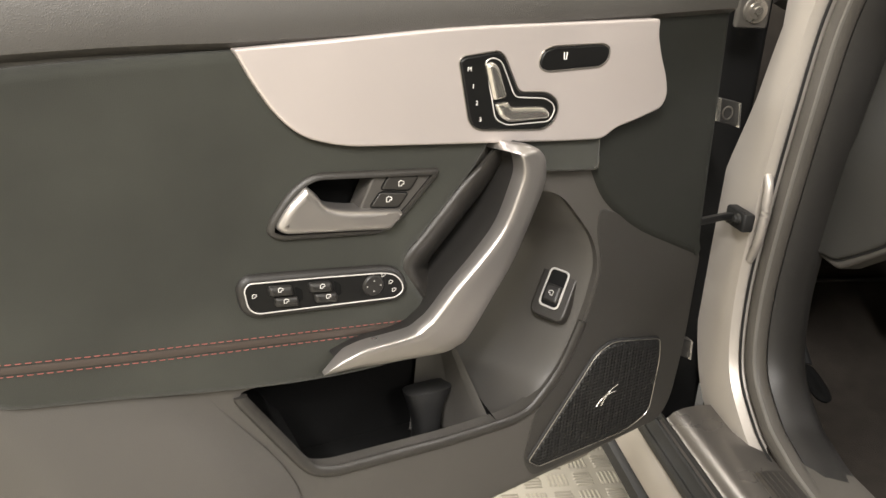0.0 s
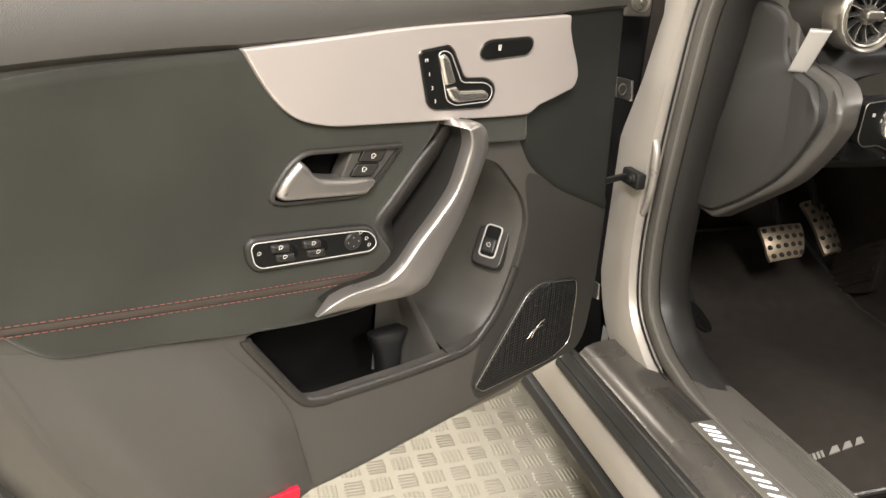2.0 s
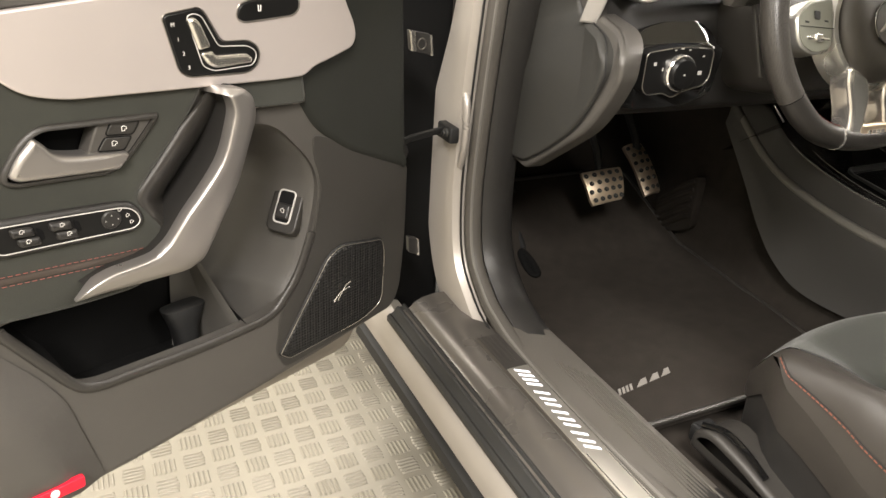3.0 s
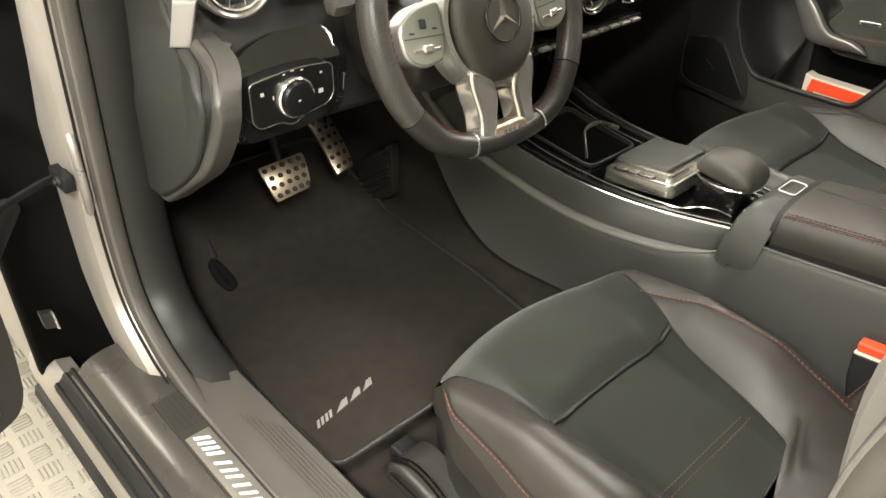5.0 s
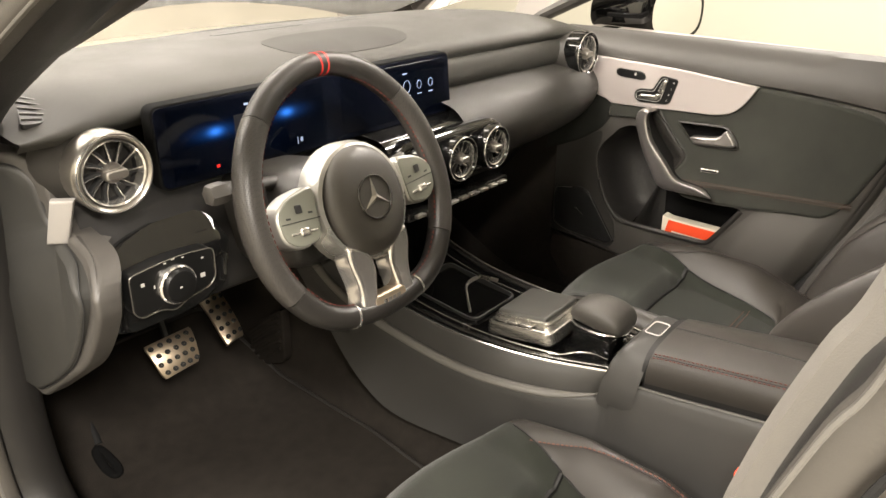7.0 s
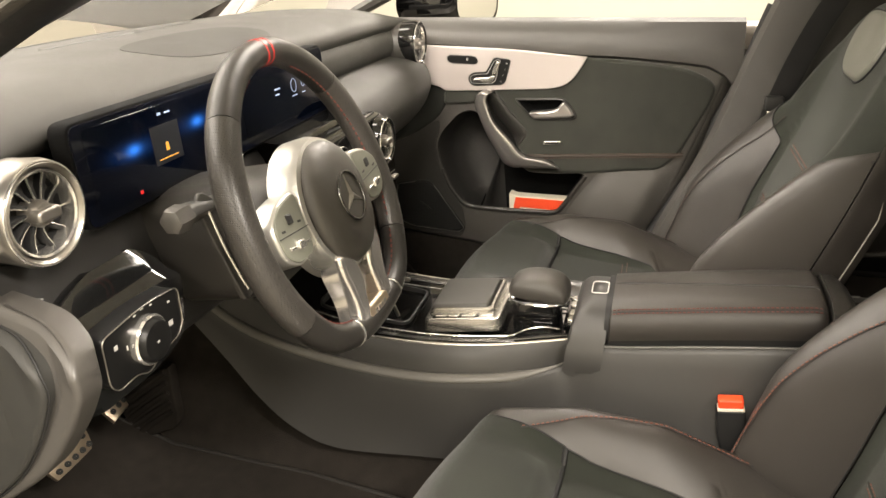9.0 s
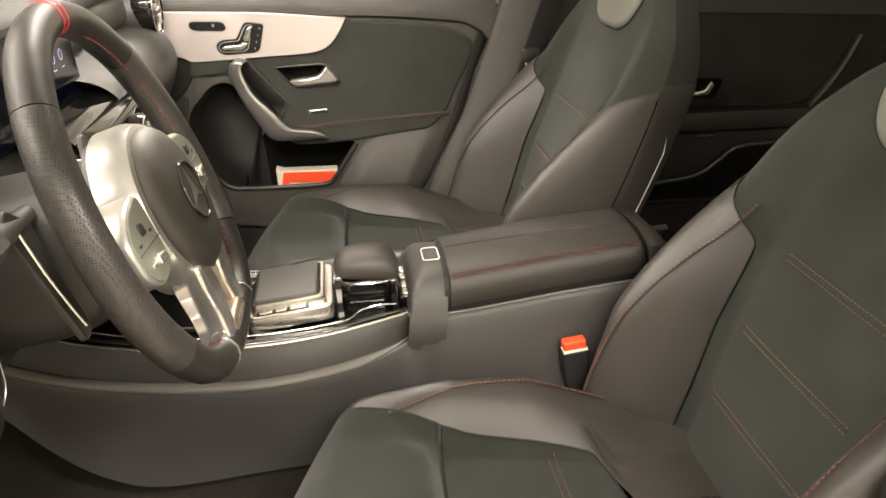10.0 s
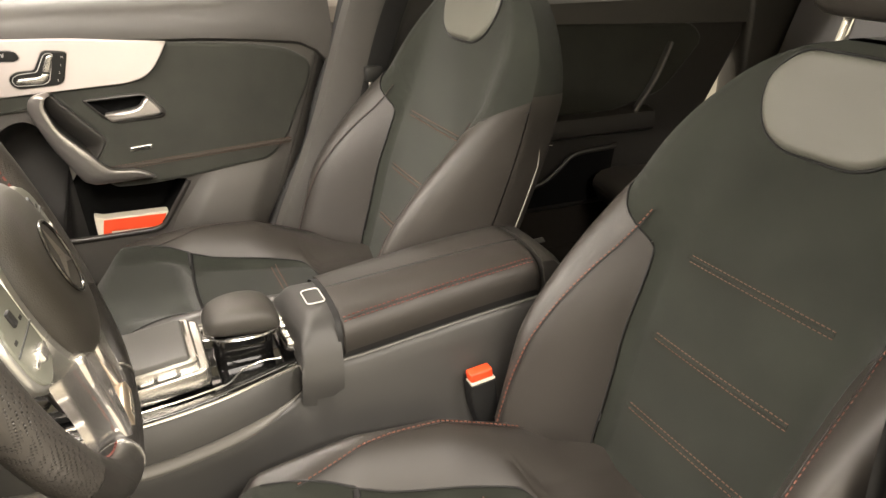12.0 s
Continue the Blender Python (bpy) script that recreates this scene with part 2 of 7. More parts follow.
SILVER = surface("satin_silver_trim", (0.62, 0.565, 0.545), 0.36, metal=0.55, blotch=0.03, rough_var=0.05, grain=0.05, grain_scale=1500)
SATIN = surface("satin_aluminium", (0.72, 0.70, 0.66), 0.24, metal=0.95, blotch=0.05, rough_var=0.08)
CHROME = surface("chrome", (0.82, 0.80, 0.77), 0.16, metal=0.9, blotch=0.03, rough_var=0.05)
PAINT = surface("matt_grey_paint", (0.43, 0.400, 0.368), 0.48, metal=0.55, blotch=0.04)
CARPET = surface("carpet", (0.0235, 0.0202, 0.0172), 0.98, grain=0.9, grain_scale=500, blotch=0.35, blotch_scale=40, spec=0.1)
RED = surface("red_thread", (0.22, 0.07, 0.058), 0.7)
RED_BAND = surface("red_leather", (0.42, 0.02, 0.015), 0.5)
ORANGE = surface("orange_card", (0.85, 0.075, 0.02), 0.5, blotch=0.04)
RED_TAG = surface("red_plastic", (0.65, 0.01, 0.03), 0.4)
PAPER = surface("paper", (0.72, 0.66, 0.55), 0.6, blotch=0.05)
WHITE_MARK = surface("white_print", (0.75, 0.73, 0.70), 0.5, blotch=0.02)
WALL = surface("white_wall_paint", (0.60, 0.582, 0.505), 0.7, grain=0.1, grain_scale=60, blotch=0.03, blotch_scale=1.5)
CEIL = surface("ceiling_paint", (0.75, 0.73, 0.68), 0.8, blotch=0.03)
PLATE = surface("checker_plate", (0.28, 0.26, 0.216), 0.46, metal=0.35, blotch=0.12, blotch_scale=5, grain=0.1, grain_scale=200)
GREY_PAD = surface("grey_leather", (0.114, 0.114, 0.096), 0.42, grain=0.3, grain_scale=700, cells=True, blotch=0.05)
HEADLINER = surface("headliner_cloth", (0.66, 0.64, 0.58), 0.95, grain=0.5, grain_scale=900)
SCREEN = surface("screen_glass", (0.003, 0.004, 0.008), 0.08, rough_var=0.02, blotch=0.02, spec=0.25)
DEEP_GLOW = glow("screen_deep_blue", (0.006, 0.007, 0.010), 0.5)
DIM_GLOW = glow("screen_dim", (0.35, 0.45, 0.7), 0.22)
AMBER = glow("screen_amber", (0.9, 0.42, 0.06), 0.35)
RED_GLOW = glow("screen_red", (0.9, 0.02, 0.02), 0.3)
MIRROR = surface("mirror_glass", (0.85, 0.85, 0.83), 0.03, metal=1.0, blotch=0.0, rough_var=0.01)
GLASS = bpy.data.materials.new("window_glass")
GLASS.use_nodes = True
_b = GLASS.node_tree.nodes["Principled BSDF"]
_b.inputs["Transmission Weight"].default_value, _b.inputs["Roughness"].default_value, _b.inputs["IOR"].default_value = 1.0, 0.0, 1.05

PERF = surface("perforated_leather", (0.034, 0.031, 0.0275), 0.36)
_nt = PERF.node_tree
_vo = _nt.nodes.new("ShaderNodeTexVoronoi")
_vo.inputs["Scale"].default_value, _vo.inputs["Randomness"].default_value = 430, 0.0
_nt.links.new(next(n for n in _nt.nodes if n.type == "TEX_COORD").outputs["Object"], _vo.inputs["Vector"])
_mr = _nt.nodes.new("ShaderNodeMapRange")
_mr.inputs["From Min"].default_value, _mr.inputs["From Max"].default_value = 0.22, 0.36
_nt.links.new(_vo.outputs["Distance"], _mr.inputs["Value"])
_bp = _nt.nodes.new("ShaderNodeBump")
_bp.inputs["Strength"].default_value, _bp.inputs["Distance"].default_value = 0.45, 0.0009
_nt.links.new(_mr.outputs[0], _bp.inputs["Height"])
_nt.links.new(_bp.outputs[0], _nt.nodes["Principled BSDF"].inputs["Normal"])
_mu = _nt.nodes.new("ShaderNodeMix")
_mu.data_type, _mu.blend_type = "RGBA", "MULTIPLY"
_mu.inputs[0].default_value = 0.95
_pb = _nt.nodes["Principled BSDF"]
_nt.links.new(_pb.inputs["Base Color"].links[0].from_socket, _mu.inputs[6])
_nt.links.new(_mr.outputs[0], _mu.inputs[7])
_nt.links.new(_mu.outputs[2], _pb.inputs["Base Color"])
WHEEL = surface("wheel_leather", (0.019, 0.0175, 0.0158), 0.34, spec=0.38, grain=0.25, grain_scale=900, cells=True)
# Body paint again for the sill, with its shade put into the colour.
SHADED_SILL = surface("shaded_sill_paint", (0.15, 0.139, 0.126), 0.28, metal=0.6, blotch=0.03, rough_var=0.02)
BLACKKEY = surface("black_key_plastic", (0.007, 0.007, 0.007), 0.35, blotch=0.05, spec=0.3)
CHEEK = surface("dark_cheek_skin", (0.016, 0.0168, 0.0143), 0.7, grain=0.4, grain_scale=1200, blotch=0.15, spec=0.2)
SILL = surface("sill_plastic", (0.055, 0.051, 0.046), 0.40, grain=0.15, grain_scale=700)
GUNMETAL = surface("dark_satin_metal", (0.36, 0.34, 0.31), 0.3, metal=0.9, blotch=0.05)
KEYFIELD = surface("pale_key_plastic", (0.155, 0.158, 0.130), 0.32, blotch=0.06)
# Pale edge tone; on the console and end cover it paints a highlight.
PALE_EDGE = surface("pale_edge", (0.14, 0.134, 0.122), 0.42, blotch=0.06)
PADGREY = surface("matt_grey_pad", (0.075, 0.074, 0.068), 0.45, blotch=0.05)
BRUSHED = surface("brushed_steel", (0.70, 0.58, 0.44), 0.36, metal=0.9, blotch=0.08)
SOFT = surface("soft_brown_grey_plastic", (0.060, 0.056, 0.051), 0.40, grain=0.2, grain_scale=1000, blotch=0.05)
# Near-black; inside bins, bowls and the hinge well it stands in for shade.
DEEP_BLACK = surface("deep_black", (0.006, 0.006, 0.006), 0.95, spec=0.08)
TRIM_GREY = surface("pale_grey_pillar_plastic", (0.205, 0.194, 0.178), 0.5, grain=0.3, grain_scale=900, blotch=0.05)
GRIP = surface("satin_grip_metal", (0.41, 0.39, 0.375), 0.33, metal=0.85, blotch=0.04)
POLISH = surface("polished_silver", (0.72, 0.695, 0.67), 0.17, metal=0.88, blotch=0.03)
ICON = surface("grey_print", (0.45, 0.44, 0.42), 0.5, blotch=0.02)
ENDCOVER = surface("end_cover_plastic", (0.030, 0.0295, 0.027), 0.5, grain=0.25, grain_scale=1000, blotch=0.06, spec=0.4)
DASH_SOFT = surface("dashboard_soft_skin", (0.030, 0.0285, 0.0255), 0.62, spec=0.3, grain=0.4, grain_scale=600, cells=True, blotch=0.08)
SPEAKER_SKIN = surface("perforated_skin", (0.028, 0.027, 0.024), 0.75, spec=0.2, grain=0.5, grain_scale=500, blotch=0.05)
DASH_TOP = surface("dashboard_skin", (0.034, 0.0328, 0.0285), 0.68, spec=0.3, grain=0.4, grain_scale=600, cells=True, blotch=0.08)
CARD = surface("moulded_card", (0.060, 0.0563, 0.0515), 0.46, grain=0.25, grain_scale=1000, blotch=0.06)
PLATE_DARK = surface("dark_brushed_plate", (0.14, 0.13, 0.12), 0.4, metal=0.8, blotch=0.06)
LIT_BAR = glow("lit_bar", (0.85, 0.85, 0.95), 0.42)
PLATE_METAL = surface("brushed_plate", (0.62, 0.59, 0.53), 0.36, metal=0.85, blotch=0.05)
RIM = surface("bright_rim", (0.78, 0.76, 0.73), 0.25, metal=0.45, blotch=0.02)
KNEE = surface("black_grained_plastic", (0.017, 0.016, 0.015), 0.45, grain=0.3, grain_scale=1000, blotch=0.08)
DARK_CHROME = surface("dark_chrome", (0.10, 0.097, 0.092), 0.22, metal=0.85, blotch=0.03)
TAB = surface("pale_satin_plastic", (0.34, 0.325, 0.31), 0.4, metal=0.3, blotch=0.03)
PADLEATHER = surface("palm_leather", (0.060, 0.056, 0.050), 0.5, grain=0.3, grain_scale=700, cells=True, blotch=0.06)
CONSOLE = surface("console_plastic", (0.049, 0.0475, 0.045), 0.42, grain=0.2, grain_scale=1000, blotch=0.06)
PIPING = surface("pale_piping", (0.35, 0.33, 0.29), 0.5)
SEAM = surface("brown_seam_leather", (0.042, 0.031, 0.025), 0.55, grain=0.3, grain_scale=800, blotch=0.05)
RED_DULL = surface("dull_red_thread", (0.16, 0.040, 0.030), 0.7)
HUBSKIN = surface("hub_skin", (0.046, 0.042, 0.036), 0.5, grain=0.3, grain_scale=900, blotch=0.06)
BEZEL = surface("pale_satin_bezel", (0.47, 0.465, 0.435), 0.30, metal=0.75, blotch=0.04)
DARKENED_CARD = surface("darkened_card", (0.030, 0.0281, 0.0254), 0.46, grain=0.2, grain_scale=1000, blotch=0.06)
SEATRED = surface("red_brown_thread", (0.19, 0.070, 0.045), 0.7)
DIMMED_THREAD = surface("dimmed_thread", (0.060, 0.035, 0.028), 0.7)
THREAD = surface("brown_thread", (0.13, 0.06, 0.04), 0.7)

# ---- the room ----


def wall_box(name, x0, x1, y0, y1, z0, z1, material, label):
    ob = part(name, box(x0, x1, y0, y1, z0, z1, 0.01), material)
    return tagged(ob, label, name.split("_")[0], kind="structure")


wall_box("floor", -6.2, 6.2, -6.2, 6.2, -0.2, 0.0, PLATE, "pale aluminium showroom floor")
wall_box("wall_north", -6.2, 6.2, 6.0, 6.2, 0.0, 3.6, WALL, "plain cream white showroom wall")
wall_box("wall_south", -6.2, 6.2, -6.2, -6.0, 0.0, 3.6, WALL, "plain cream white showroom wall")
wall_box("wall_east", 6.0, 6.2, -6.0, 6.0, 0.0, 3.6, WALL, "plain cream white showroom wall")
wall_box("wall_west", -5.4, -5.2, -6.0, 6.0, 0.0, 3.6, WALL, "plain cream white showroom wall")
wall_box("ceiling", -6.2, 6.2, -6.2, 6.2, 3.6, 3.8, CEIL, "plain white showroom ceiling")

# raised bars of the checker plate beside the car
bm = bmesh.new()
vs, fs = [], []
PITCH = 0.054
for i in range(30):
    for j in range(40):
        cx_, cy_ = -2.35 + i * PITCH, 0.25 + j * PITCH
        turn = (i + j) % 2
        for k in range(5):
            o_ = (k - 2) * 0.0088
            ln = 0.021 - 0.0012 * abs(k - 2)
            base = []
            for a, b, h in ((-1, -1, 0), (1, -1, 0), (1, 1, 0), (-1, 1, 0), (-0.75, -0.35, 1), (0.75, -0.35, 1), (0.75, 0.35, 1), (-0.75, 0.35, 1)):
                p, q = a * ln, o_ + b * 0.0030
                x, y = (p, q) if turn else (q, p)
                base.append((cx_ + x, cy_ + y, 0.0002 + 0.0022 * h))
            n = len(vs)
            vs += base
            fs += [(n + 4, n + 5, n + 6, n + 7)] + [(n + a, n + (a + 1) % 4, n + 4 + (a + 1) % 4, n + 4 + a) for a in range(4)]
bm.free()
me = bpy.data.meshes.new("tread_bars")
me.from_pydata(vs, [], fs)
me.materials.append(PLATE)
bars = new("tread_bars", me)
bars.parent = bpy.data.objects["floor"]
tagged(bars, "raised five-bar pattern of the aluminium plate", kind="stuff")

# ---- the car's body ----
FRONT_OPEN = [(0.6, 0.328), (0.93, 0.324), (1.08, 0.342), (1.163, 0.41), (1.20, 0.55), (1.195, 0.72), (1.165, 0.87), (1.09, 1.003), (0.87, 1.125), (0.65, 1.225), (0.41, 1.292), (0.16, 1.305)]
LEFT_OPEN = [(0.6, 0.328), (0.93, 0.324), (1.045, 0.343), (1.100, 0.370), (1.148, 0.418), (1.168, 0.50), (1.168, 0.61), (1.149, 0.80), (1.126, 0.94), (1.075, 1.015), (0.87, 1.125), (0.65, 1.225), (0.41, 1.292), (0.16, 1.305)]
REAR_OPEN = {-1: [(0.07, 1.24), (0.105, 1.085), (0.122, 1.04), (0.145, 0.96), (0.156, 0.88), (0.142, 0.75), (0.132, 0.62), (0.15, 0.50), (0.20, 0.37)], 1: [(0.09, 1.24), (0.15, 1.08), (0.205, 0.93), (0.285, 0.70), (0.375, 0.50), (0.41, 0.37)]}


def opening_sweep(profile, side, n=6):
    """A band round the door opening: profile of (distance from the middle of the car, offset away from the opening)."""
    p = spline([Vector((a + (0.085 if side > 0 and b > 0.9 and a > 0.5 else 0.0), b)) for a, b in (FRONT_OPEN if side > 0 else LEFT_OPEN) + REAR_OPEN[side]], n, True)
    m = len(p)
    rings = []
    for i in range(m):
        d = (p[(i + 1) % m] - p[i - 1]).normalized()
        nrm = Vector((d.y, -d.x))
        # the hinge pillar bulges forward at its middle
        far = float(np.interp(p[i].y, (0.30, 0.41, 0.55, 0.675, 0.79, 0.90, 0.98), (0.085, 0.105, 0.118, 0.113, 0.078, 0.060, 0.085))) if side < 0 and p[i].x > 1.06 else 0.085
        rings.append([Vector((side * x, p[i].x + nrm.x * (far if o == 0.085 else o), p[i].y + nrm.y * (far if o == 0.085 else o))) for x, o in profile])
    rings.append(rings[0])
    bm = loft(rings, True, False)
    bmesh.ops.remove_doubles(bm, verts=bm.verts, dist=1e-6)
    return bm


def extrude_y(profile, y0, y1, n=2, bm=None):
    return loft([[Vector((x, mix(y0, y1, k / (n - 1)), z)) for x, z in profile] for k in range(n)], True, True, bm)


body = thing("saloon_car", (0, 0.5, 0.0), "matt grey saloon car shell with grey door seals", "car")
for s in (-1, 1):
    part("door_frame", opening_sweep([(0.705, 0.0), (0.735, 0.008), (0.760, 0.010), (0.780, 0.012), (0.796, 0.019), (0.804, 0.036), (0.802, 0.085), (0.705, 0.085)], s), PAINT, body, "matt grey painted door aperture")
    if s < 0:
        part("door_seal", opening_sweep([(0.766 + 0.0150 * a, -0.004 + 0.0140 * b) for a, b in ringp(1, 14, 1, 1, 0.85)], s), SEAL, body, "grey rubber door seal")
        part("seal_groove", opening_sweep([(0.7835 + 0.0022 * a, 0.0085 + 0.0022 * b) for a, b in ringp(1, 6)], s), DARK, body, "dark joint beside the seal")
        part("seal_lip", opening_sweep([(0.7745 + 0.003 * a, -0.0150 + 0.0022 * b) for a, b in ringp(1, 8)], s), PALE_EDGE, body, "pale lip of the seal")
        # Near-black colour carries the shade inside the sill and pillar.
        part("aperture_trim", opening_sweep([(0.752, 0.006), (0.750, -0.010), (0.738, -0.016), (0.712, -0.018), (0.692, -0.012), (0.680, 0.004), (0.672, 0.03), (0.668, 0.07), (0.74, 0.06)], s), KNEE, body, "plastic aperture trim, shade put into its dark colour")
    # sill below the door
    part("sill_cover", extrude_y([(s * x, z) for x, z in ((0.745, 0.326), (0.775, 0.334), (0.824, 0.334), (0.846, 0.330), (0.862, 0.323), (0.868, 0.316), (0.874, 0.311), (0.884, 0.309), (0.888, 0.304), (0.892, 0.298), (0.892, 0.24), (0.72, 0.24), (0.72, 0.32))], -0.3, 1.185), SHADED_SILL, body, "grey painted sill, shade put into its colour")
    part("sill_rubber", extrude_y([(s * x, z) for x, z in ((0.872, 0.306), (0.874, 0.3125), (0.878, 0.3135), (0.881, 0.309), (0.885, 0.3085), (0.888, 0.3105), (0.892, 0.309), (0.896, 0.302), (0.902, 0.297), (0.906, 0.298), (0.910, 0.293), (0.910, 0.284), (0.88, 0.282))], -0.3, 1.20), RUBBER, body, "black ribbed rubber sill strip")
    part("skirt", extrude_y([(s * x, z) for x, z in ((0.885, 0.288), (0.900, 0.280), (0.910, 0.262), (0.915, 0.24), (0.912, 0.212), (0.905, 0.206), (0.86, 0.206), (0.86, 0.28))], -0.6, 1.34), PAINT, body, "grey painted side skirt")
    # Black strip added in place of the shade below the skirt.
    part("skirt_shade", extrude_y([(s * x, z) for x, z in ((0.900, 0.206), (0.918, 0.196), (0.922, 0.178), (0.905, 0.150), (0.84, 0.150), (0.84, 0.206))], -0.6, 1.34), DARK, body, "black strip added for the shade under the skirt")
    # pillar beside the front seats
    bp = REAR_OPEN[s]
    rows = []
    for y, z in spline([Vector(q) for q in bp], 5):
        rows.append([Vector((s * (min(a + 0.013, 0.70) if s < 0 else a), y + b, z)) for a, b in ((0.692, 0.016), (0.684, 0.030), (0.668, 0.036), (0.650, 0.026), (0.632, -0.02), (0.628, -0.10), (0.635, -0.16), (0.66, -0.19), (0.70, -0.19), (0.70, -0.02))])
    # One trim: near side lighter, far side darker, light and shade in the colour.
    part("pillar", loft(rows), TRIM_GREY if s < 0 else LEATHER_UP, body, "grey plastic centre pillar trim, its light and shade in the colour")
    if s > 0:
        part("pillar_seal", sweep([Vector((0.688, y + 0.012, z)) for y, z in spline([Vector(q) for q in ((0.19, 1.02), (0.207, 0.968), (0.242, 0.850), (0.275, 0.772), (0.308, 0.665), (0.365, 0.555), (0.415, 0.46))], 5)], ringp(0.013, 10)), DARK, body, "black rubber seal beside the pillar")

# Unseen roof, front edge set back and cloth kept pale to light the cabin.
part("roof_panel", loft([[Vector((x, y, z + 0.05 * (1 - (x / 0.66) ** 2))) for x in (-0.66, -0.4, 0, 0.4, 0.66)] + [Vector((x, y, z + 0.03 + 0.05 * (1 - (x / 0.66) ** 2))) for x in (0.66, 0.4, 0, -0.4, -0.66)]
                          for y, z in ((0.42, 1.285), (0.36, 1.305), (0.2, 1.325), (0.0, 1.335), (-0.5, 1.33), (-1.1, 1.27), (-1.5, 1.16))]), HEADLINER, body, "pale grey cloth headliner under the roof")
# plain closing walls of the rear cabin and the underside
for s in (-1, 1):
    part("inner_sill", box(min(s * 0.70, s * 0.78), max(s * 0.70, s * 0.78), -1.45, 1.25, 0.14, 0.34 if s < 0 else 0.42, 0.01), CARPET, body, "dark inner sill")
    part("quarter_panel", box(min(s * 0.66, s * 0.76), max(s * 0.66, s * 0.76), -1.45, -0.92, 0.14, 1.20, 0.02), PLASTIC, body, "dark rear quarter trim")
    part("fender", box(min(s * 0.80, s * 0.90), max(s * 0.80, s * 0.90), 1.31, 2.0, 0.16, 0.90, 0.02), PAINT, body, "grey painted wing")
    # Black box put where the gap beside the pillar lies in shade.
    part("hinge_well", box(min(s * 0.775, s * 0.91), max(s * 0.775, s * 0.91), 1.27, 1.305, 0.2, 0.98, 0.01), DEEP_BLACK, body, "hinge well, shade put into its black")
part("left_flank", box(-0.80, -0.70, -0.92, 0.02, 0.14, 0.97, 0.02), PLASTIC, body, "dark rear flank")
part("undertray", box(-0.86, 0.86, -1.45, 2.4, 0.13, 0.17, 0.01), DARK, body, "black undertray")
# hinge hardware between the pillar and the open door


def hinge_f(u, v, w):
    return Vector((u, 1.12 - w, v))


part("hinge", slab(hinge_f, fillet([(-0.920, 0.828), (-0.885, 0.821), (-0.881, 0.790), (-0.916, 0.798)], 0.002, 3), -0.012, 0.0, 0.001), KNEE, body, "black steel door hinge")
part("hinge_edge", slab(hinge_f, [(-0.920, 0.828), (-0.912, 0.8265), (-0.909, 0.797), (-0.916, 0.798)], -0.004, 0.003, 0.001, 2), SATIN, body, "bright edge of the hinge")
part("hinge_edge", slab(hinge_f, [(-0.8885, 0.8215), (-0.885, 0.821), (-0.881, 0.790), (-0.8845, 0.7905)], -0.004, 0.004, 0.001, 2), SATIN, body, "bright edge of the hinge")
part("hinge_ring", sweep([hinge_f(-0.900 + 0.0065 * a, 0.808 + 0.008 * b, 0.0005) for a, b in ringp(1, 20)], ringp(0.0011, 6), True, (0, -1, 0)), GUNMETAL, body, "round hole in the hinge")
part("hinge", slab(hinge_f, fillet([(-0.908, 0.490), (-0.890, 0.484), (-0.888, 0.455), (-0.906, 0.462)], 0.002, 3), -0.012, 0.0, 0.001), KNEE, body, "black steel door hinge")
part("hinge_edge", slab(hinge_f, [(-0.8935, 0.486), (-0.890, 0.484), (-0.888, 0.455), (-0.8915, 0.457)], -0.004, 0.004, 0.001, 2), SATIN, body, "bright edge of the hinge")
part("wing_flange", box(-0.864, -0.818, 1.205, 1.215, 0.905, 1.0, 0.004), SILL, body, "grey painted flange inside the wing")
part("wing_bolt", lathe(lambda a, b, h: Vector((-0.840 + a, 1.205 - h, 0.928 + b)), [(0.017, 0.0), (0.016, 0.003), (0.011, 0.0035), (0.0105, 0.008), (0.006, 0.0085), (0.0055, 0.012), (0.0005, 0.012)], 20), GUNMETAL, body, "grey bolt with a wide washer")
part("check_strap", sweep([(-0.96, 1.10, 0.655), (-0.90, 1.150, 0.652), (-0.835, 1.195, 0.645), (-0.812, 1.205, 0.642)], ringp(0.0045, 8, 1, 1.4)), DARK, body, "black door check strap")
part("check_bracket", box(-0.818, -0.800, 1.170, 1.222, 0.628, 0.656, 0.004), DARK, body, "dark check strap bracket")
for dy, dz in ((0.0, 0.0), (0.022, -0.006)):
    part("bolt", lathe(lambda a, b, h: Vector((-0.818 - h, 1.184 + dy + a, 0.645 + dz + b)), [(0.008, 0.0), (0.0075, 0.004), (0.005, 0.005), (0.0045, 0.008), (0.0005, 0.008)], 12), RUBBER, body, "dark bolt")
part("pillar_rib", sweep(spline([(-0.786, 1.192, 0.716), (-0.790, 1.174, 0.706), (-0.792, 1.166, 0.690), (-0.792, 1.164, 0.656), (-0.791, 1.168, 0.618), (-0.787, 1.184, 0.582)], 5), ringp(0.0065, 10)), PAINT, body, "pressed rib in the pillar")
part("cable_bellows", sweep([(-0.985, 1.08, 0.60), (-0.94, 1.13, 0.603), (-0.88, 1.24, 0.60)], ringp(0.016, 12)), DARK, body, "black rubber cable bellows")
# raked screen pillars and the windscreen between them
for s in (-1, 1):
    part("screen_pillar", sweep(spline([(s * 0.735, 1.30, 0.95), (s * 0.715, 1.1, 1.047), (s * 0.68, 0.86, 1.152), (s * 0.65, 0.60, 1.265)], 5), ringp(0.036 if s < 0 else 0.022, 10, 1.1, 0.8)), SILL, body, "dark raked windscreen pillar")
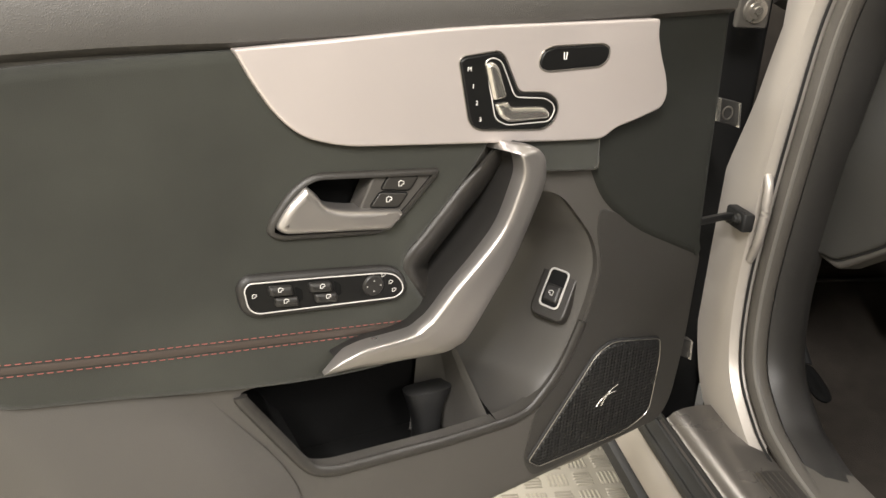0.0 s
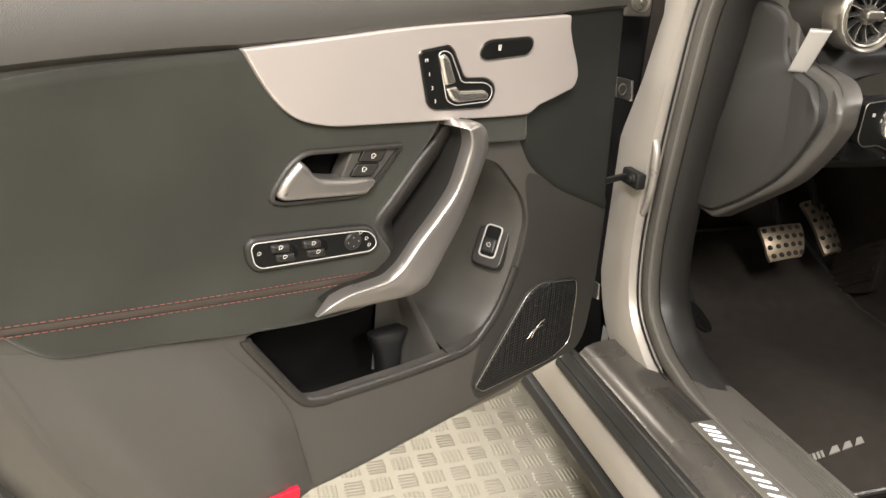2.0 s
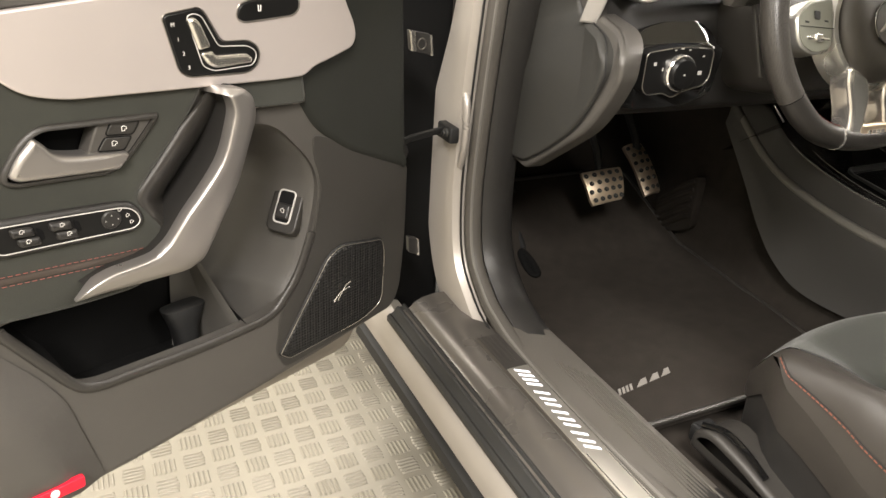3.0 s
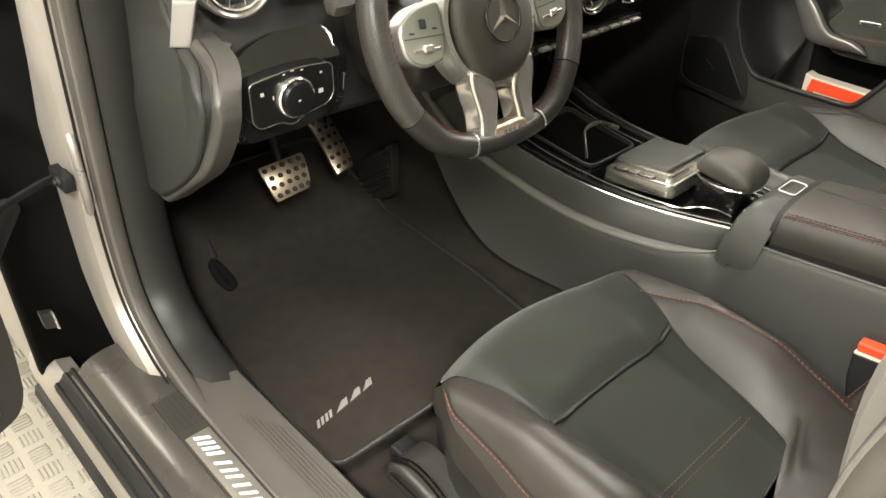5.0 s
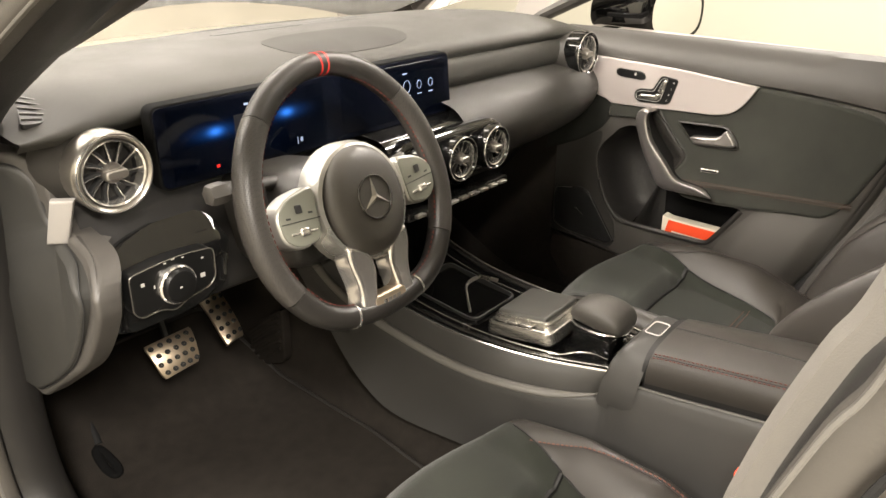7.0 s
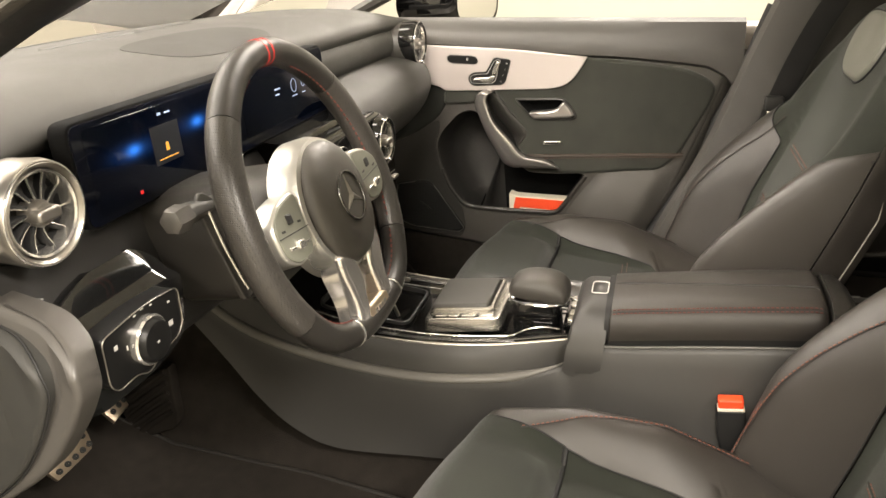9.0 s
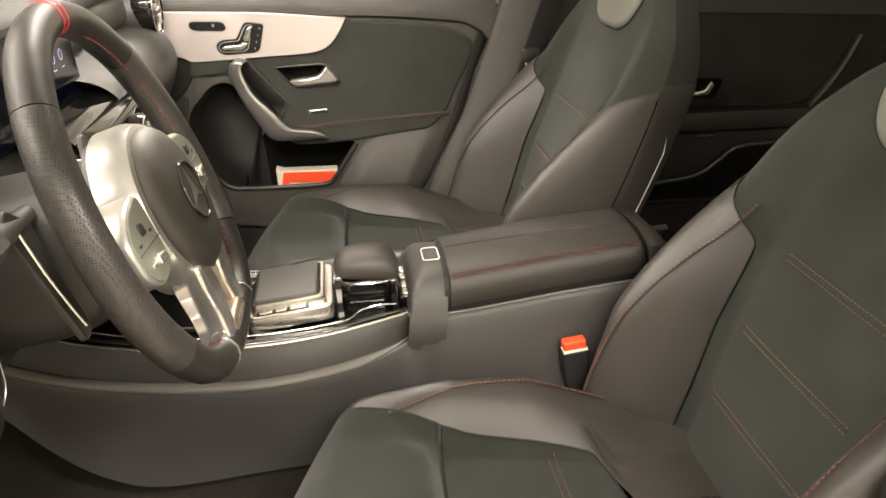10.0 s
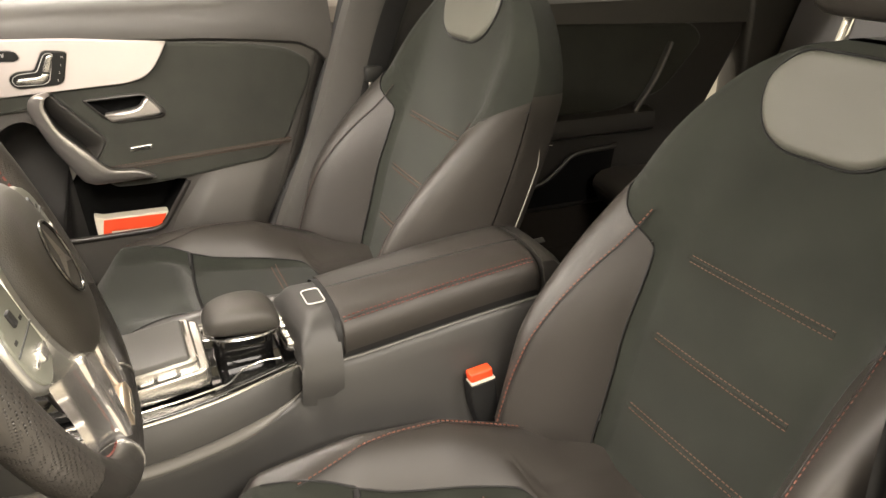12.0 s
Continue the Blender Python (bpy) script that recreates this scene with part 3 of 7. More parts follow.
wind = [[Vector((x, y0 - 0.18 * (abs(x) / 0.7) ** 2, z)) for x in np.linspace(-0.68, 0.68, 13)] for y0, z in ((1.72, 0.985), (1.32, 1.12), (0.90, 1.25), (0.45, 1.345))]
glass = part("windscreen", loft(wind, False, False), GLASS, body, "clear raked windscreen")
glass.visible_shadow = False

# floor pan, bulkhead and rear bulkhead
floor_rows = [[Vector((x, y, z)) for x in (-0.74, -0.5, -0.2, 0.0, 0.2, 0.5, 0.74)] for y, z in ((-1.3, 0.30), (0.6, 0.265), (1.1, 0.275), (1.25, 0.29), (1.5, 0.43), (1.62, 0.60), (1.62, 0.95))]
part("floor_pan", loft(skin(floor_rows, 2, 5), False, False), CARPET, body, "dark carpeted floor pan")
part("rear_bulkhead", box(-0.72, 0.72, -1.42, -1.36, 0.2, 1.15, 0.02), CARPET, body, "dark rear bulkhead")
for s in (-1, 1):
    part("kick_panel", slab(lambda u, v, w, s=s: Vector((s * (0.70 - w), u, v)), fillet([(1.60, 0.25), (1.60, 0.95), (1.20 if s < 0 else 1.10, 0.95), (1.17 if s < 0 else 1.09, 0.60), (1.18 if s < 0 else 1.09, 0.45), (1.10, 0.36), (1.0, 0.25)], 0.02), -0.01, 0.012), CARPET, body, "dark carpeted kick panel")
for k in range(7):
    x = -0.738 + 0.0055 * k
    part("sill_ridge", sweep([(x, 0.40, 0.3452 + 0.0001 * k), (x, 0.90 - 0.01 * k, 0.3452 + 0.0001 * k)], ringp(0.0017, 6)), SEAL, body, "fine moulded ridge")
part("sill_trim", extrude_y([(-0.776, 0.320), (-0.7765, 0.338), (-0.773, 0.3425), (-0.745, 0.3445), (-0.705, 0.3450), (-0.692, 0.341), (-0.684, 0.325), (-0.676, 0.28), (-0.72, 0.27)], 0.05, 1.03), SEAL, body, "grey-brown inner sill trim")
part("sill_line", sweep([(-0.8245, 0.18, 0.3350), (-0.8245, 1.015, 0.3350)], ringp(0.0013, 6)), SEAL, body, "fine edge beside the tread plate")
# illuminated tread plate in the sill
tread = thing("tread_plate", (-0.80, 0.6, 0.334), "brushed metal tread plate set into the door sill", "tread plate")
part("plate", extrude_y([(-0.823, 0.326), (-0.823, 0.3375), (-0.8215, 0.3395), (-0.7815, 0.3395), (-0.780, 0.3375), (-0.780, 0.326)], 0.20, 1.012), PLATE_DARK, tread, "dark brushed metal plate")
for k in range(4):
    x = -0.817 + 0.0085 * k
    part("plate_rib", sweep([(x, 0.93, 0.3396), (x, 1.008, 0.3396)], ringp(0.0012, 6)), PLATE_DARK, tread)
part("insert", extrude_y([(-0.8205, 0.3385), (-0.8200, 0.3410), (-0.8140, 0.3418), (-0.7880, 0.3418), (-0.7825, 0.3410), (-0.7820, 0.3385)], 0.21, 0.912), PLATE_METAL, tread, "brushed aluminium insert")
for x in (-0.817, -0.786):
    part("insert_line", sweep([(x, 0.215, 0.3419), (x, 0.70, 0.3419)], ringp(0.0008, 6)), SATIN, tread)
tf_ = lambda u, v, w: Vector((u, v, w))
for k in range(4):
    y = 0.902 - k * 0.0125
    part("light_bar", slab(tf_, [(-0.811, y), (-0.791, y - 0.012), (-0.791, y - 0.0065), (-0.811, y + 0.0055)], 0.3415, 0.3426, 0.0003, 1), LIT_BAR, tread, "lit pale slanted bar")
for k in range(3):
    for dy in (0.0, -0.017, -0.031):
        y = 0.848 - k * 0.050 + dy
        part("light_bar", slab(tf_, [(-0.811, y), (-0.792, y - 0.013), (-0.792, y - 0.018), (-0.811, y - 0.005)], 0.3415, 0.3426, 0.0003, 1), LIT_BAR, tread, "lit pale slanted bar")


# ---- doors ----
P0, EU, EN = Vector((-0.984, 0.988, 0)), Vector((-0.937, -0.350, 0)), Vector((0.350, -0.937, 0))


def open_door_f(u, v, w):
    return P0 + EU * u + EN * (w - 0.10 * (u - 0.3) * (u - 0.3)) + Vector((0, 0, v))


def shut_door_f(u, v, w):
    return Vector((0.69 - w + 0.02 * (v - 0.7) * (v > 0.7), 1.11 - u, v))


def line3(f, pts, w, n=8):
    return [f(q.x, q.y, w) for q in spline([Vector(p) for p in pts], n)]


def icon(f, u, v, w, s, nrm, parent, name="key_mark"):
    """A small outlined sign."""
    o = [(-1, -1), (0.2, -1), (0.2, -0.4), (1, -0.4), (1, 0.4), (-0.2, 1), (-1, 0.6)]
    part(name, sweep([f(u - a * s, v + b * s, w) for a, b in o], ringp(s * 0.15, 5), True, nrm), WHITE_MARK, parent)


def car_door(f, left, label):
    up = 1 if left else -1
    door = thing("door_1" if left else "door_2", f(0.4, 0.36, -0.06), label, "car door", "front doors", "structure")
    nrm = (f(0.4, 0.7, 0.1) - f(0.4, 0.7, 0)).normalized()

    # plane of the boot switch, turned towards the driver
    def fb(u, v, w):
        return f(0.1653 - 0.401 * u - 0.517 * v + 0.757 * w, 0.6395 - 0.045 * u + 0.818 * v + 0.572 * w, -0.034 + 0.916 * u - 0.245 * v + 0.316 * w)
    # steel shell behind the card
    shell = fillet([(-0.035, 0.30), (0.55, 0.27), (0.76, 0.36), (0.86, 0.52), (0.93, 0.74), (0.99, 0.965), (-0.03, 0.975), (-0.06, 0.70)], [0.05, 0.03, 0.08, 0.06, 0.06, 0.03, 0.03, 0.05])
    part("shell", slab(f, shell, -0.21, -0.115, 0.02, 4), PAINT, door, "matt grey painted steel shell")
    # card with its bin opening
    card = fillet([(0.012, 0.435), (0.20, 0.412), (0.43, 0.382), (0.56, 0.375), (0.645, 0.42), (0.70, 0.507), (0.745, 0.62), (0.79, 0.74), (0.83, 0.86), (0.83, 0.93), (-0.003, 0.95), (-0.010, 0.847), (-0.016, 0.743), (-0.024, 0.622), (-0.024, 0.545), (-0.016, 0.466)],
                  [0.02, 0.1, 0.1, 0.06, 0.06, 0.1, 0.1, 0.1, 0.03, 0.03, 0.01, 0.1, 0.1, 0.1, 0.1, 0.03])
    hole = fillet([(0.525, 0.615), (0.443, 0.625), (0.36, 0.64), (0.328, 0.655), (0.272, 0.742), (0.235, 0.772), (0.198, 0.762), (0.1495, 0.7096), (0.1364, 0.6756), (0.1473, 0.6177), (0.174, 0.5542), (0.2082, 0.5180), (0.2289, 0.5110), (0.3027, 0.5081), (0.436, 0.5090), (0.4556, 0.5145), (0.4681, 0.5293)],
                  [0.012, 0.02, 0.01, 0.02, 0.03, 0.03, 0.03, 0.03, 0.03, 0.05, 0.05, 0.01, 0.01, 0.05, 0.015, 0.008, 0.03], 5)
    cup = fillet([(0.287, 0.817), (0.300, 0.802), (0.3396, 0.7555), (0.367, 0.7256), (0.370, 0.7153), (0.3422, 0.6774), (0.338, 0.664), (0.31, 0.67), (0.29, 0.70), (0.262, 0.75), (0.252, 0.79), (0.258, 0.815), (0.272, 0.822)], [0.008, 0.03, 0.1, 0.008, 0.006, 0.01, 0.003, 0.005, 0.05, 0.05, 0.02, 0.01, 0.01], 5)
    bez = fillet([(0.4956, 0.7606), (0.4939, 0.7712), (0.4765, 0.796), (0.4581, 0.8089), (0.3435, 0.8041), (0.3447, 0.7979), (0.3757, 0.7635), (0.3964, 0.7499), (0.4854, 0.7545)], [0.006, 0.012, 0.02, 0.012, 0.004, 0.004, 0.03, 0.012, 0.008], 5)
    bowl_hole = inset(bez, 0.005)
    bowl_cut = inset(bez, 0.003)
    deep = [Vector((q.x, q.y - 0.075 * max(0, min(1, (0.56 - q.y) / 0.04)) * max(0, min(1, (q.x - 0.20) / 0.03)))) for q in hole]
    part("card_back", slab(f, inset(card, 0.002), -0.12, -0.021, 0.002, 2, holes=[inset(deep, -0.002), inset(cup, 0.004), bowl_cut]), PLASTIC, door, "dark back of the card")
    part("card", slab(f, card, -0.02, 0.0, 0.012, 4, holes=[hole, inset(cup, 0.004), bowl_cut], grid=0.03), SOFT, door, "brown-grey moulded door card")
    # the bin: a cup of plastic behind the opening, its shade put into black
    cave = fillet([(0.523, 0.6135), (0.443, 0.6235), (0.358, 0.638), (0.335, 0.665), (0.285, 0.60), (0.245, 0.53), (0.25, 0.5065), (0.436, 0.5075), (0.457, 0.5135), (0.4695, 0.529)], [0.012, 0.02, 0.02, 0.01, 0.02, 0.005, 0.004, 0.015, 0.008, 0.03], 5)
    mouth = [-0.003 - 0.10 * max(0, min(1, (0.335 - q.x) / 0.03)) * (q.y > 0.512) for q in cave]
    rings = [[f(q.x, q.y - 0.05 * (q.y < 0.515) * k, min(w, m)) for q, m in zip(inset(cave, 0.001 * k), mouth)] for k, w in ((0, -0.003), (0.5, -0.03), (1, -0.06), (1.01, -0.112))]
    part("bin", floor_of(loft(rings, True, False), len(cave)), DEEP_BLACK, door, "deep storage bin, shade put into its black")
    lip = [q for q in hole if q.y < 0.613]
    gap = max(range(len(lip)), key=lambda i: (lip[i] - lip[i - 1]).length)
    lip = lip[gap:] + lip[:gap]
    part("bin_front", sweep([f(q.x, q.y, 0.001) for q in lip], ringp(0.0060, 12, 1.0, 0.6), False, nrm), PLASTIC, door, "raised lip of the bin")
    # waisted bottle divider in the bin
    bot = []
    for v, u0, u1, w, hd in ((0.455, 0.286, 0.314, -0.070, 0.016), (0.480, 0.287, 0.315, -0.070, 0.016), (0.497, 0.286, 0.318, -0.070, 0.015), (0.510, 0.282, 0.322, -0.071, 0.014), (0.521, 0.274, 0.326, -0.072, 0.014), (0.5275, 0.270, 0.328, -0.073, 0.013), (0.5295, 0.273, 0.325, -0.073, 0.010)):
        bot.append([f((u0 + u1) / 2 + c * (u1 - u0) / 2, v, w + s * hd) for c, s in ringp(1, 18, 1, 1, 0.6)])
    if left:
        part("bottle_rest", loft(bot), DARK, door, "moulded bottle divider")
    # sloping soft front of the map pocket
    pocket = []
    for j in range(7):
        v = mix(0.620, 0.392, j / 6)
        ui = mix(0.545, 0.478, min((0.612 - v) / 0.09, 1)) - 0.03 * max(0, (0.522 - v) / 0.13)
        uo = min(mix(0.648, 0.700, (v - 0.42) / 0.087), mix(0.700, 0.745, (v - 0.507) / 0.113)) - 0.004 if v > 0.42 else mix(0.60, 0.645, (v - 0.385) / 0.035)
        rise = (0.001, 0.010, 0.018, 0.024, 0.028, 0.029, 0.016)[j]
        pocket.append([f(mix(ui, uo, i / 10), v + 0.034 * (i / 10) * (1 - j / 6), rise * (min(1, 0.15 + i / 2.5) if i < 5 else min(1, 0.12 + (10 - i) / 2.5))) for i in range(11)])
    part("pocket_front", loft(skin(pocket, 2, 3), False, False), SOFT, door, "smooth brown-grey pocket front", smooth=60)
    # the card's rear edge turns back to a seal and the painted steel
    rim_ = [Vector(q) for q in ((0.56, 0.377), (0.645, 0.42), (0.70, 0.507), (0.745, 0.62), (0.79, 0.74), (0.83, 0.86), (0.845, 0.93))]
    rows_ = []
    for q in spline(rim_, 5):
        k = Vector((0.93, -0.36)) if q.y > 0.43 else Vector((0.5, -0.86))
        rows_.append([f(q.x + k.x * o, q.y + k.y * o, w) for o, w in ((-0.014, -0.003), (-0.002, -0.004), (0.006, -0.010), (0.030, -0.034), (0.058, -0.060), (0.060, -0.08))])
    part("card_return", loft(rows_, False, False), SOFT, door, "card edge turned back to the steel", smooth=50)
    part("steel_edge", loft([[f(q.x + k * 0.93, q.y - k * 0.36, w) for k, w in ((0.056, -0.118), (0.058, -0.074), (0.066, -0.068), (0.105, -0.082), (0.125, -0.10), (0.128, -0.118))] for q in spline(rim_[1:], 5)]), PAINT, door, "grey painted door edge", smooth=50)
    part("door_edge_seal", sweep([f(q.x + 0.060, q.y - 0.022, -0.066) for q in spline(rim_[1:], 5)], ringp(0.008, 8)), RUBBER, door, "black rubber edge seal")
    # boot switch console; the far door's shade is put into a darker plastic
    bowl = fillet([(0.252, 0.5068), (0.295, 0.66), (0.285, 0.748), (0.235, 0.776), (0.195, 0.766), (0.1455, 0.7116), (0.1320, 0.6756), (0.1430, 0.6167), (0.170, 0.5515), (0.2060, 0.5140), (0.2289, 0.5070)], [0.005, 0.02, 0.03, 0.03, 0.03, 0.03, 0.03, 0.05, 0.05, 0.01, 0.01], 5)
    rings = []
    for shift, w in ((0.0, -0.003), (0.005, -0.008), (0.011, -0.016), (0.018, -0.031), (0.026, -0.050), (0.036, -0.070), (0.055, -0.088), (0.085, -0.100)):
        rings.append([f(q.x + shift * max(0, min(1, (0.29 - q.x) / 0.06)), q.y + (0.63 - q.y) * shift * (3.2 if q.y > 0.63 else 0.8) - (0.6 * abs(w) if q.y < 0.53 else 0), mix(w, -0.108, max(0, min(1, (q.x - 0.205) / 0.035)) * max(0, min(1, (q.y - 0.508) / 0.03)))) for q in bowl])
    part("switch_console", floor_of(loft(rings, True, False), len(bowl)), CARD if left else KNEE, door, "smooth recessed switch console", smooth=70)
    # upper roll
    roll = []
    for u in np.linspace(0.0, 0.86, 24):
        lo = mix(0.936, 0.905, min(u / 0.52, 1)) - 0.030 * max((u - 0.52) / 0.34, 0) ** 1.6 - (0.05 * ((u - 0.78) / 0.08) ** 2 if u > 0.78 else 0)
        roll.append([f(u, v, w) for v, w in ((lo - 0.004, -0.03), (lo - 0.002, 0.002), (lo + 0.004, 0.010), (lo + 0.02, 0.012), (lo + 0.6 * (0.985 - lo), 0.004), (0.982, -0.018), (0.99, -0.045), (0.985, -0.085), (0.96, -0.10), (lo, -0.08))])
    part("upper_roll", loft(roll), LEATHER_UP, door, "grey grained leather upper roll")
    # suede panel
    su = fillet([(0.14, 0.922), (0.515, 0.904), (0.66, 0.893), (0.76, 0.877), (0.812, 0.845), (0.80, 0.80), (0.772, 0.746), (0.746, 0.688), (0.724, 0.661), (0.6979, 0.6388), (0.6211, 0.6325), (0.5206, 0.6198), (0.4456, 0.6145), (0.372, 0.616), (0.340, 0.664), (0.3710, 0.7153), (0.3680, 0.7262), (0.3404, 0.7562), (0.301, 0.8025), (0.288, 0.826), (0.20, 0.826), (0.14, 0.845)],
                [0.01, 0.02, 0.03, 0.05, 0.04, 0.03, 0.03, 0.03, 0.03, 0.03, 0.05, 0.05, 0.03, 0.02, 0.004, 0.008, 0.008, 0.05, 0.03, 0.01, 0.01, 0.01], 4)
    part("suede_panel", slab(f, su, -0.02, 0.010, 0.009, 4, holes=[bowl_cut], grid=0.03), SUEDE, door, "dark green-grey suede centre panel")
    # Thin sheet added on the card; its darker colour holds the card's shade.
    part("card_shade", slab(f, fillet([(-0.0232, 0.665), (0.09, 0.722), (0.146, 0.742), (0.1455, 0.713), (0.1325, 0.677), (0.1430, 0.617), (0.1695, 0.552), (0.204, 0.511), (0.2125, 0.452), (0.199, 0.425), (0.0, 0.443), (-0.015, 0.469), (-0.0232, 0.545)], [0.01, 0.05, 0.01, 0.03, 0.03, 0.04, 0.04, 0.02, 0.01, 0.01, 0.02, 0.02, 0.1], 4), -0.01, 0.0012, 0.0012, 2), DARKENED_CARD, door, "thin sheet darkening the card round the speaker")
    # front cheek of the card
    part("front_cheek", slab(f, fillet([(-0.0235, 0.655), (-0.0165, 0.743), (-0.0105, 0.847), (-0.004, 0.944), (0.135, 0.938), (0.128, 0.86), (0.18, 0.835), (0.19, 0.825), (0.168, 0.782), (0.148, 0.748), (0.097, 0.708)], [0.01, 0.1, 0.1, 0.01, 0.01, 0.02, 0.02, 0.01, 0.01, 0.03, 0.06], 4), -0.02, 0.0035, 0.012, 5), CHEEK, door, "dark soft front cheek")
    # silver trim
    sv = fillet([(0.515, 0.905), (0.3375, 0.9215), (0.113, 0.9295), (0.1127, 0.9158), (0.1049, 0.8953), (0.0935, 0.8741), (0.0889, 0.8568), (0.0947, 0.8441), (0.1311, 0.8332), (0.153, 0.8281), (0.1667, 0.8184), (0.202, 0.819), (0.3463, 0.8255), (0.431, 0.829), (0.465, 0.838), (0.485, 0.855), (0.502, 0.88)],
                [0.002, 0.05, 0.004, 0.02, 0.05, 0.05, 0.012, 0.012, 0.03, 0.01, 0.008, 0.03, 0.05, 0.03, 0.02, 0.02, 0.02], 5)
    part("silver_trim", slab(f, sv, -0.01, 0.0165, 0.0022, 4), SILVER, door, "satin silver trim panel")
    step = fillet([(0.165, 0.824), (0.1625, 0.791), (0.1665, 0.7859), (0.225, 0.789), (0.252, 0.794), (0.262, 0.822), (0.20, 0.822)], [0.003, 0.004, 0.006, 0.02, 0.01, 0.003, 0.003], 4)
    part("trim_step", slab(f, step, -0.01, 0.0105, 0.003), SUEDE, door, "suede strip under the trim")
    part("step_edge", sweep(line3(f, [(0.1655, 0.817), (0.1640, 0.803), (0.1628, 0.7915), (0.1665, 0.7868), (0.19, 0.7880), (0.225, 0.7902), (0.247, 0.7925)], 0.0085, 6), ringp(0.0008, 6), False, nrm), GUNMETAL, door, "thin bright edge")
    # seat control
    ctl = part("seat_control", slab(f, fillet([(0.3325, 0.8941), (0.3286, 0.8979), (0.296, 0.9021), (0.2892, 0.8987), (0.2715, 0.8668), (0.2407, 0.8656), (0.2302, 0.8593), (0.2267, 0.8513), (0.2302, 0.8395), (0.2417, 0.8332), (0.3093, 0.8364), (0.3196, 0.8427)], 0.006, 4), 0.010, 0.0185, 0.002), BLACKKEY, door, "gloss black seat control with memory keys")
    part("control_edge", sweep([f(q.x, q.y, 0.0172) for q in fillet([(0.3332, 0.8946), (0.3290, 0.8986), (0.2957, 0.9029), (0.2886, 0.8992), (0.2710, 0.8675), (0.2403, 0.8663), (0.2296, 0.8598), (0.2259, 0.8513), (0.2296, 0.8390), (0.2415, 0.8324), (0.3097, 0.8356), (0.3203, 0.8423)], 0.006, 4)], ringp(0.0006, 6), True, nrm), GUNMETAL, ctl, "thin grey metal edge")
    rim = fillet([(0.3085, 0.8946), (0.3012, 0.8975), (0.2922, 0.8943), (0.2758, 0.8632), (0.2427, 0.8609), (0.2335, 0.8556), (0.2314, 0.8486), (0.2365, 0.8399), (0.2827, 0.8391), (0.2946, 0.8451)], 0.005, 4)
    part("control_rim", sweep([f(q.x, q.y, 0.0187) for q in rim], ringp(0.0006, 6), True, nrm), RIM, ctl)
    part("backrest_key", slab(f, fillet([(0.3088, 0.8916), (0.3026, 0.895), (0.2957, 0.8904), (0.2843, 0.8635), (0.2990, 0.8612)], [0.004, 0.004, 0.005, 0.004, 0.003], 4), 0.014, 0.0225, 0.004, 4), SATIN, ctl, "silver backrest key")
    part("cushion_key", slab(f, fillet([(0.2975, 0.8590), (0.2835, 0.8602), (0.2800, 0.8552), (0.245, 0.854), (0.2376, 0.8487), (0.2388, 0.8429), (0.2812, 0.8418), (0.2907, 0.8467)], 0.004, 4), 0.014, 0.0225, 0.004, 4), SATIN, ctl, "silver cushion key")
    for k, ch in enumerate("M123"):
        words("key_letter", ch, lambda a, b, c: f(a, b, c + 0.0187), 0.3233 - 0.0045 * k, 0.8881 - 0.0142 * k, 0.0054, WHITE_MARK, ctl, -1)
    oval = fillet([(0.2515, 0.8924), (0.2478, 0.9017), (0.2376, 0.9053), (0.1806, 0.907), (0.1734, 0.9036), (0.1731, 0.8938), (0.1813, 0.8874), (0.2422, 0.8843), (0.2497, 0.8877)], 0.007, 4)
    memo = part("seat_heater_switch", slab(f, oval, 0.012, 0.0175, 0.002), BLACKKEY, door, "gloss black oval switch")
    part("key_mark", sweep([f(0.2245 - 0.0016 * a, 0.8975 + 0.0030 * b, 0.0177) for a, b in ((-1, 1), (-0.7, -1), (0.7, -1), (1, 1))], ringp(0.0006, 5), False, nrm), WHITE_MARK, memo)
    part("switch_rim", sweep([f(q.x, q.y, 0.0166) for q in inset(oval, -0.0008)], ringp(0.0006, 6), True, nrm), GUNMETAL, memo)
    # inner handle in its bowl
    bezel = part("handle_bezel", slab(f, bez, -0.005, 0.0145, 0.004, 3, holes=[bowl_hole]), PLASTIC, door, "dark grey handle bezel")
    bm = loft([[f(q.x, q.y, 0.012) for q in bowl_hole], [f(q.x, q.y, -0.018) for q in inset(bowl_hole, 0.008)]], True, False)
    part("handle_bowl", floor_of(bm, len(bowl_hole)), DEEP_BLACK, bezel)
    lev = fillet([(0.4898, 0.7667), (0.4812, 0.7823), (0.464, 0.7996), (0.4563, 0.7931), (0.4471, 0.7801), (0.43, 0.7765), (0.3816, 0.7711), (0.3791, 0.7679), (0.3901, 0.7548), (0.4818, 0.7609)], [0.005, 0.012, 0.004, 0.006, 0.008, 0.02, 0.002, 0.003, 0.004, 0.005], 5)
    part("pull_lever", slab(f, lev, -0.004, 0.020, 0.006, 6), GRIP, bezel, "satin silver pull lever")
    if left:
        part("lock_plate", slab(f, fillet([(0.4050, 0.8015), (0.346, 0.7985), (0.3772, 0.7650), (0.4190, 0.7690)], 0.004, 4), -0.01, 0.011, 0.002), SOFT, bezel, "grey lock key plate")
        part("unlock_key", slab(f, fillet([(0.3912, 0.8017), (0.3637, 0.7987), (0.3714, 0.7868), (0.3982, 0.7898)], 0.003, 4), 0.010, 0.0125, 0.0012), PLASTIC, bezel, "dark unlock key")
        part("lock_key", slab(f, fillet([(0.3988, 0.7875), (0.3729, 0.7846), (0.3816, 0.7725), (0.4076, 0.7753)], 0.003, 4), 0.010, 0.0125, 0.0012), PLASTIC, bezel, "dark lock key")
